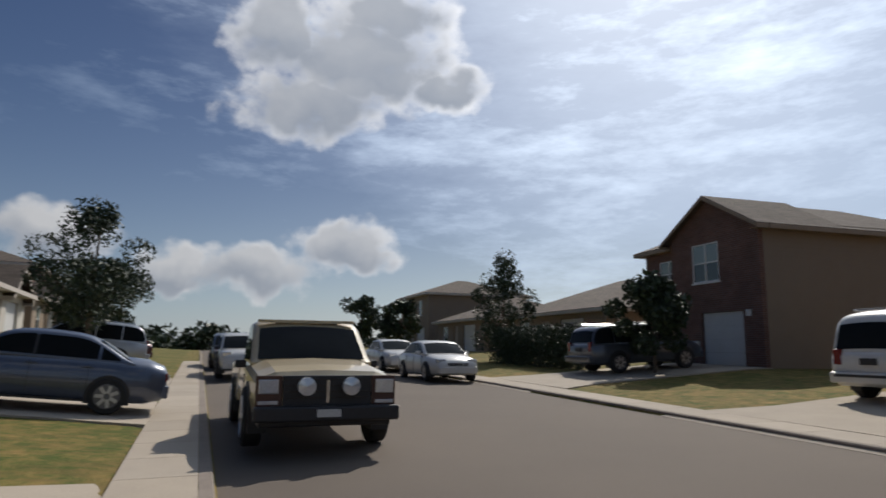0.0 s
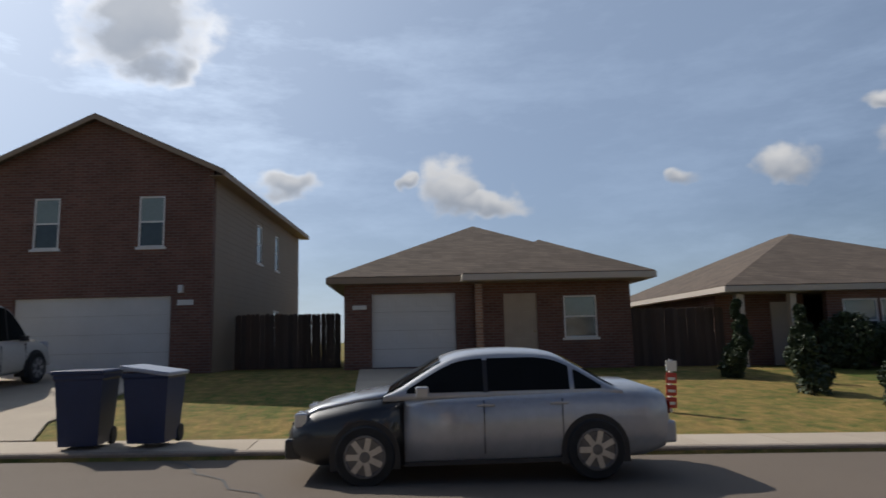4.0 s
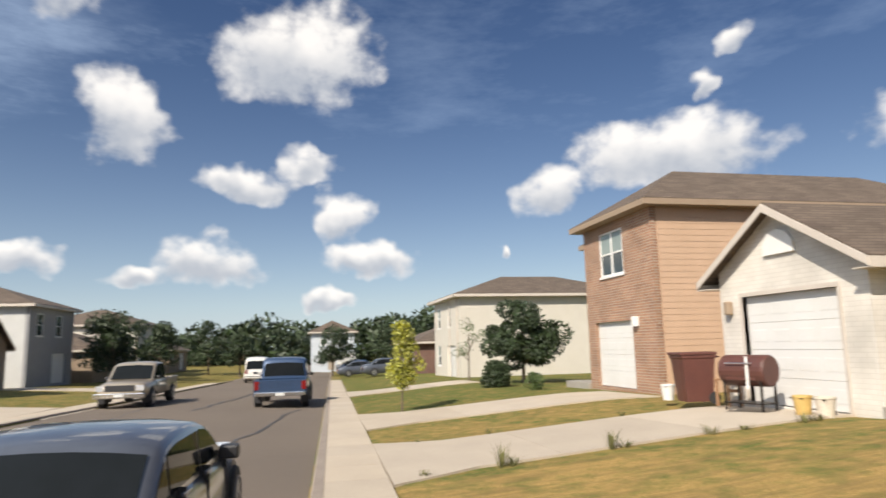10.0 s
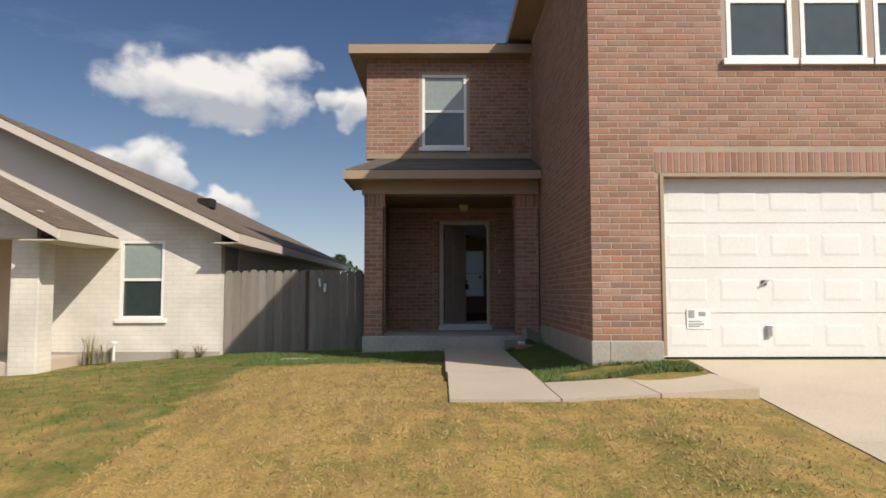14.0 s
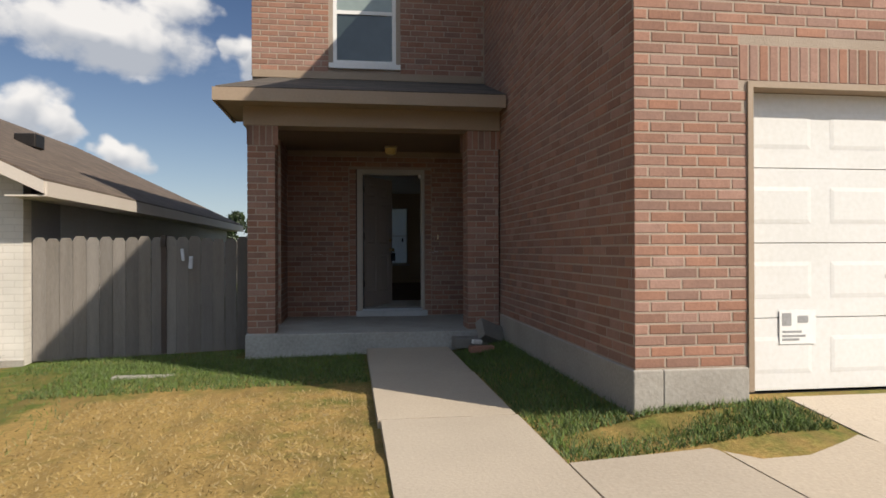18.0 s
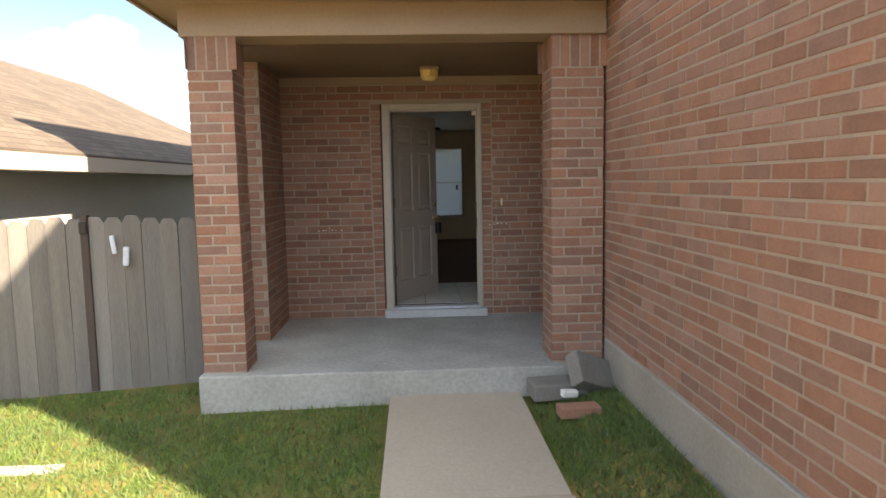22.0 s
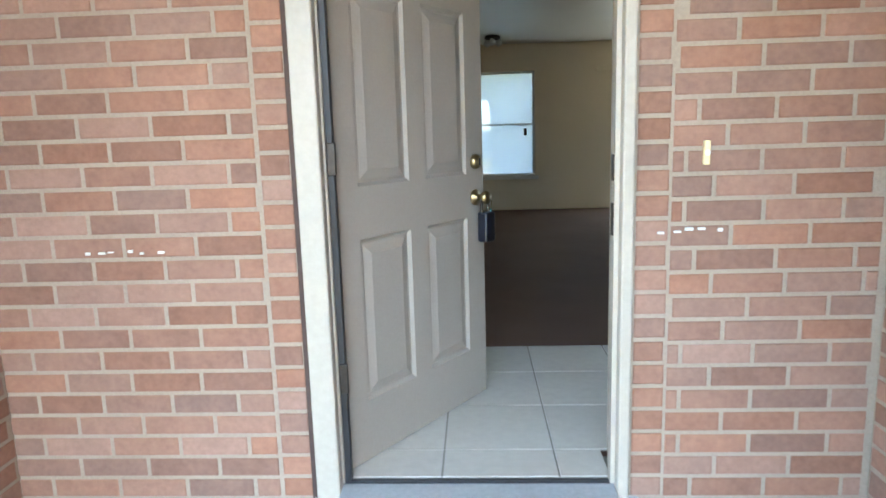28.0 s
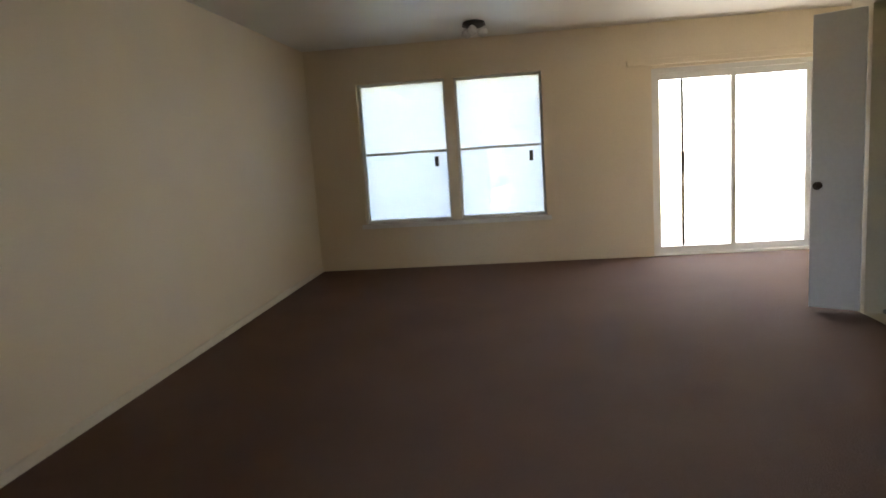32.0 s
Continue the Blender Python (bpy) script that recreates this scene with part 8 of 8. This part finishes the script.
# sticker and handles on the own garage door
PAPER = mat("paper", (0.70, 0.70, 0.68), (0.64, 0.64, 0.62), 0.7, 6, 60, 0.4, 0.02)
INK = mat("ink", (0.22, 0.22, 0.22), (0.3, 0.3, 0.3), 0.7, 6, 60, 0.4, 0.0)
NY = GY + 0.132
part("notice", B((2.38, 2.66, NY - 0.003, NY, 0.32, 0.56)), PAPER, own_garage, "paper notice with a printed square")
for d in ((2.40, 2.47, 0.45, 0.54), (2.40, 2.58, 0.37, 0.385), (2.40, 2.55, 0.40, 0.415), (2.40, 2.53, 0.345, 0.36), (2.52, 2.60, 0.47, 0.52)):
    part("print", B((d[0], d[1], NY - 0.005, NY - 0.003, d[2], d[3])), INK, own_garage)
gh_bm = RB(0.004, (-0.03, 0.03, -0.012, 0.0, -0.03, 0.03))
moved(gh_bm, pose(3.3, NY, 0.86))
part("handle_plate", gh_bm, DARK_METAL, own_garage)
part("turn_handle", moved(RB(0.005, (-0.06, 0.06, -0.03, -0.011, -0.01, 0.01)), pose(3.3, NY, 0.86) @ Matrix.Rotation(radians(-35), 4, "Y")), ALU, own_garage, "grey metal turning handle")
part("pull_handle", moved(RB(0.008, (-0.03, 0.03, -0.03, 0.0, -0.07, 0.07)), pose(3.34, NY, 0.3)), ALU, own_garage)
sensor = tagged(finish("door_sensor", RB(0.004, (0.40, 0.44, -0.01, 0.03, 2.10, 2.155)), WHITE), "small white sensor at the top of the door frame", "sensor")

# loose blocks at the porch corner
BLK = mat("grey_block", (0.22, 0.205, 0.18), (0.14, 0.13, 0.115), 0.95, 5, 50, 0.7, 0.3)
gb = gz(0.9, -2.3)
bl1 = tagged(finish("concrete_block", RB(0.01, (-0.2, 0.2, -0.12, 0.12, 0.0, 0.12)), BLK), "grey concrete block lying by the porch", "block")
bl1.matrix_basis = pose(0.80, -2.2, gb - 0.005, 0, 0, 4)
bl2 = tagged(finish("concrete_block", RB(0.01, (-0.2, 0.2, -0.06, 0.06, -0.13, 0.13)), BLK), "grey block tilted against the foundation", "block")
bl2.matrix_basis = pose(1.07, -2.2, gb + 0.15, -40, 22, 28)
bl3 = tagged(finish("brick", RB(0.006, (-0.14, 0.14, -0.07, 0.07, 0.0, 0.07)), BRICK_P), "loose red brick in the grass", "brick")
bl3.matrix_basis = pose(0.86, -2.62, gb - 0.005, 0, 0, 3)
rb = tagged(finish("paper_scrap", RB(0.01, (-0.06, 0.06, -0.03, 0.03, 0.0, 0.05)), WHITE), "crumpled white litter beside the blocks", "litter")
rb.matrix_basis = pose(0.84, -2.42, gb + 0.06, 8, 5, 12)

# white rags caught on the fence
for k, (x, w) in enumerate(((-2.75, 0.04), (-2.65, 0.05))):
    rg_ = tagged(finish("rag", RB(0.012, (-w / 2, w / 2, -0.02, 0.02, -0.08, 0.08)), mat("rag_white", (0.62, 0.64, 0.68), (0.4, 0.42, 0.46), 0.9, 14, 60, 0.8, 0.3)), "white rag stuck on the fence boards", "rag")
    rg_.matrix_basis = pose(x, -1.3, 0.95 - 0.1 * k, 0, 10 * k - 6, 8)
ft = thing("gate_latch", "rusty latch at the fence gate, its shaded gap drawn as a dark upright", "latch", at=pose(-2.98, -1.315, 0.0))
part("latch", RB(0.006, (-0.03, 0.03, -0.02, 0.01, 1.05, 1.15)), DARK_METAL, ft)
# added dark upright that draws the shaded gap of the gate
part("post", B((-0.03, 0.03, 0.0, 0.06, -0.3, 1.2)), FENCE_DARK, ft)
tp = thing("ground_tap_cover", "pale utility cover lying in the lawn", "cover", at=pose(-2.75, -2.9, gz(-2.75, -2.9)))
part("lid", RB(0.01, (-0.3, 0.3, -0.06, 0.06, -0.02, 0.02)), CONC, tp)

# caulk smears on the porch brick
CAULK = mat("white_caulk", (0.66, 0.66, 0.64), (0.58, 0.58, 0.56), 0.6, 10, 60, 0.5, 0.05)
for x0, n_, z0 in ((-1.25, 6, 0.933), (0.54, 5, 0.963)):
    rgc = random.Random(int(x0 * 100))
    for k in range(n_):
        u = x0 + 0.047 * k + rgc.uniform(0, 0.025)
        zc, zh = z0 + rgc.uniform(-0.006, 0.006), rgc.uniform(0.003, 0.011)
        s_ob = tagged(finish("caulk_spot", RB(0.0014, (u, u + rgc.uniform(0.008, 0.032), -0.012, -0.004, zc, zc + zh), seg=1), CAULK), "dab of white caulk on the brickwork", "caulk")

# entry floor tiles
tw = 0.40
for a, b in ((-0.448, -0.124), (-0.116, 0.276), (0.284, 0.448)):
    part("tile", B((a, b, 0.07, 0.258, IZ + 0.001, IZ + 0.005)), TILE, tl)
for i in range(5):
    for j in range(4):
        a, b = max(-0.9, -0.92 + i * tw + 0.004), min(0.78, -0.92 + (i + 1) * tw - 0.004)
        c, d = 0.26 + j * tw + 0.002, min(1.45, 0.26 + (j + 1) * tw - 0.006)
        if b - a > 0.05 and d - c > 0.05:
            part("tile", B((a, b, c, d, IZ + 0.001, IZ + 0.006)), TILE, tl)

# ---- the brickwork of the house, brick by brick ----
BL, BH, JT = 0.235, 0.0752, 0.014
BRICK_MESH = {}


def brick_mesh(l, hgt, material):
    key = (round(l, 3), round(hgt, 3), material.name)
    if key not in BRICK_MESH:
        bm = bmesh.new()
        c = 0.004
        base = [bm.verts.new(p) for p in ((0, 0.014, 0), (l, 0.014, 0), (l, 0.014, hgt), (0, 0.014, hgt))]
        mid = [bm.verts.new(p) for p in ((0, 0.0105, 0), (l, 0.0105, 0), (l, 0.0105, hgt), (0, 0.0105, hgt))]
        top = [bm.verts.new(p) for p in ((c, 0.0078, c), (l - c, 0.0078, c), (l - c, 0.0078, hgt - c), (c, 0.0078, hgt - c))]
        for a, b in ((base, mid), (mid, top)):
            for k in range(4):
                bm.faces.new((a[k], a[(k + 1) % 4], b[(k + 1) % 4], b[k]))
        bm.faces.new(top)
        bmesh.ops.recalc_face_normals(bm, faces=bm.faces)
        me = bpy.data.meshes.new("brick")
        bm.to_mesh(me)
        bm.free()
        me.materials.append(material)
        BRICK_MESH[key] = me
    return BRICK_MESH[key]


def brickwork(parent, origin, turn, length, z0, z1, openings=(), single=lambda u, z: True, start=0.0, upright=()):
    """Courses on a wall face: origin is the face's left end seen from outside, turn its heading. Bricks that single() picks are pieces of their own."""
    m = pose(*origin, 0, 0, turn)
    V, F = [], []
    rows = int((z1 - z0) / BH)
    course = (z1 - z0) / rows
    rg = random.Random(int(length * 100 + z0 * 10 + turn))
    n_single = 0
    todo = []
    for j in range(rows):
        u = -BL / 2 if j % 2 else 0.0
        u += start
        while u < length:
            jl = rg.choice((-0.012, 0.0, 0.0, 0.01))
            a, b = max(0.0, u) + JT / 2, min(length, u + BL + jl) - JT / 2
            u += BL + jl
            z = z0 + j * course + JT / 2
            hh = course - JT
            spans = [(a, b)]
            for o in openings:
                if o[2] < z + hh - 0.005 and o[3] > z + 0.005:
                    spans = [s for p, q in spans for s in ((p, min(q, o[0] - 0.003)), (max(p, o[1] + 0.003), q))]
            for p, q in spans:
                if q - p > 0.03:
                    todo.append((p, z, q - p, hh))
    for p0, p1, za, zb in upright:
        u = p0
        while u < p1 - 0.03:
            todo.append((u + JT / 2, za, BH - JT, zb - za))
            u += BH
    for p, z, l, hh in todo:
        off = rg.uniform(-0.001, 0.001)
        if single((p + l / 2), z) and n_single < 300:
            n_single += 1
            ob = new("brick", brick_mesh(l, hh, BRICK_P))
            ob.parent = parent
            ob.matrix_basis = m @ pose(p, off, z)
        else:
            me = brick_mesh(l, hh, BRICK_J)
            k = len(V)
            for v in me.vertices:
                w = m @ Vector((v.co.x + p, v.co.y + off, v.co.z + z))
                V.append((w.x, w.y, w.z))
            for poly in me.polygons:
                F.append([k + i for i in poly.vertices])
    if V:
        me = bpy.data.meshes.new("brickwork")
        me.from_pydata(V, [], F)
        me.materials.append(BRICK_J)
        ob = new("brickwork", me)
        ob.parent = parent
        ob["kind"] = "stuff"


kids = {c.name.split(".")[0]: c for c in own.children}
brickwork(kids["door_wall"], (-1.58, 0, 0), 0, GX + 1.58, 0.005, 2.42, [(-0.66 + 1.58, 0.605 + 1.58, 0, 2.235)], lambda u, z: z < 2.2)
# a stacked column of half bricks down each side of the frame
brickwork(kids["door_wall"], (-0.655, 0, 0), 0, 0.11, 0.005, 2.235)
brickwork(kids["door_wall"], (0.495, 0, 0), 0, 0.11, 0.005, 2.235)
brickwork(kids["porch_side_wall"], (WX0 + 0.37 + 0.024, UY + 0.012, 0), 90, 0.95, 0.005, 2.5, (), lambda u, z: z < 2.0)
brickwork(kids["porch_side_wall"], (WX0, UY, 0), 0, 0.384, 0.005, 2.5, ())
brickwork(kids["garage_side_wall"], (GX, 0.0, 0), -90, 1.95, 0.005, 0.19, ())
brickwork(kids["garage_side_wall"], (GX, 0.0, 0), -90, 5.9, 0.195, EAVE - 0.15, (), lambda u, z: u < 4.0 and z < 1.7)
GW = [(a - GX, b - GX, c, d) for a, b, c, d in (*G_WIN, (2.06, 7.02, 0, 2.14))]
GW = [(a - (0.06 if c > 3 else 0), b + (0.06 if c > 3 else 0), c - (0.07 if c > 3 else 0), d) for a, b, c, d in GW]
GW.append((0.76, 5.84, 2.14, 2.40))
brickwork(kids["garage_front_wall"], (GX, GY, 0), 0, WX1 - GX, 0.195, EAVE - 0.15, GW, lambda u, z: u < 2.6 and z < 3.4, 0.0, [(0.76, 5.84, 2.15, 2.39)])
brickwork(kids["upper_front_wall"], (WX0, UY, 0), 0, GX - WX0, 3.36, EAVE - 0.25, [(U_WIN[0] - WX0 - 0.06, U_WIN[1] - WX0 + 0.06, U_WIN[2] - 0.07, U_WIN[3])], lambda u, z: False)


def brick_post(label, x0, x1, y0, y1, z0, z1, faces):
    """A square brick pier: mortar core, bricks on its faces, a soldier course at the head."""
    t = part("porch_post", B((x0 + 0.012, x1 - 0.012, y0 + 0.012, y1 - 0.012, z0, z1)), MORTAR, own, label)
    zt = z1 - 0.24
    runs = {"front": ((x0, y0, 0), 0, x1 - x0), "back": ((x1, y1, 0), 180, x1 - x0), "west": ((x0, y1, 0), -90, y1 - y0), "east": ((x1, y0, 0), 90, y1 - y0)}
    for k, f in enumerate(faces):
        o, turn, ln = runs[f]
        brickwork(t, o, turn, ln, z0 + 0.003, zt, (), lambda u, z: True, -0.06 * (k % 2), [(0.0, ln, zt + 0.006, z1)])
    return t


brick_post("red brick porch post with a soldier course on top", -1.86, -1.52, -1.95, -1.61, 0.0, 2.5, ("front", "east", "west", "back"))
brick_post("red brick pier beside the garage wall", 0.82, GX - 0.004, -1.92, -1.55, 0.0, 2.5, ("front", "west", "back"))
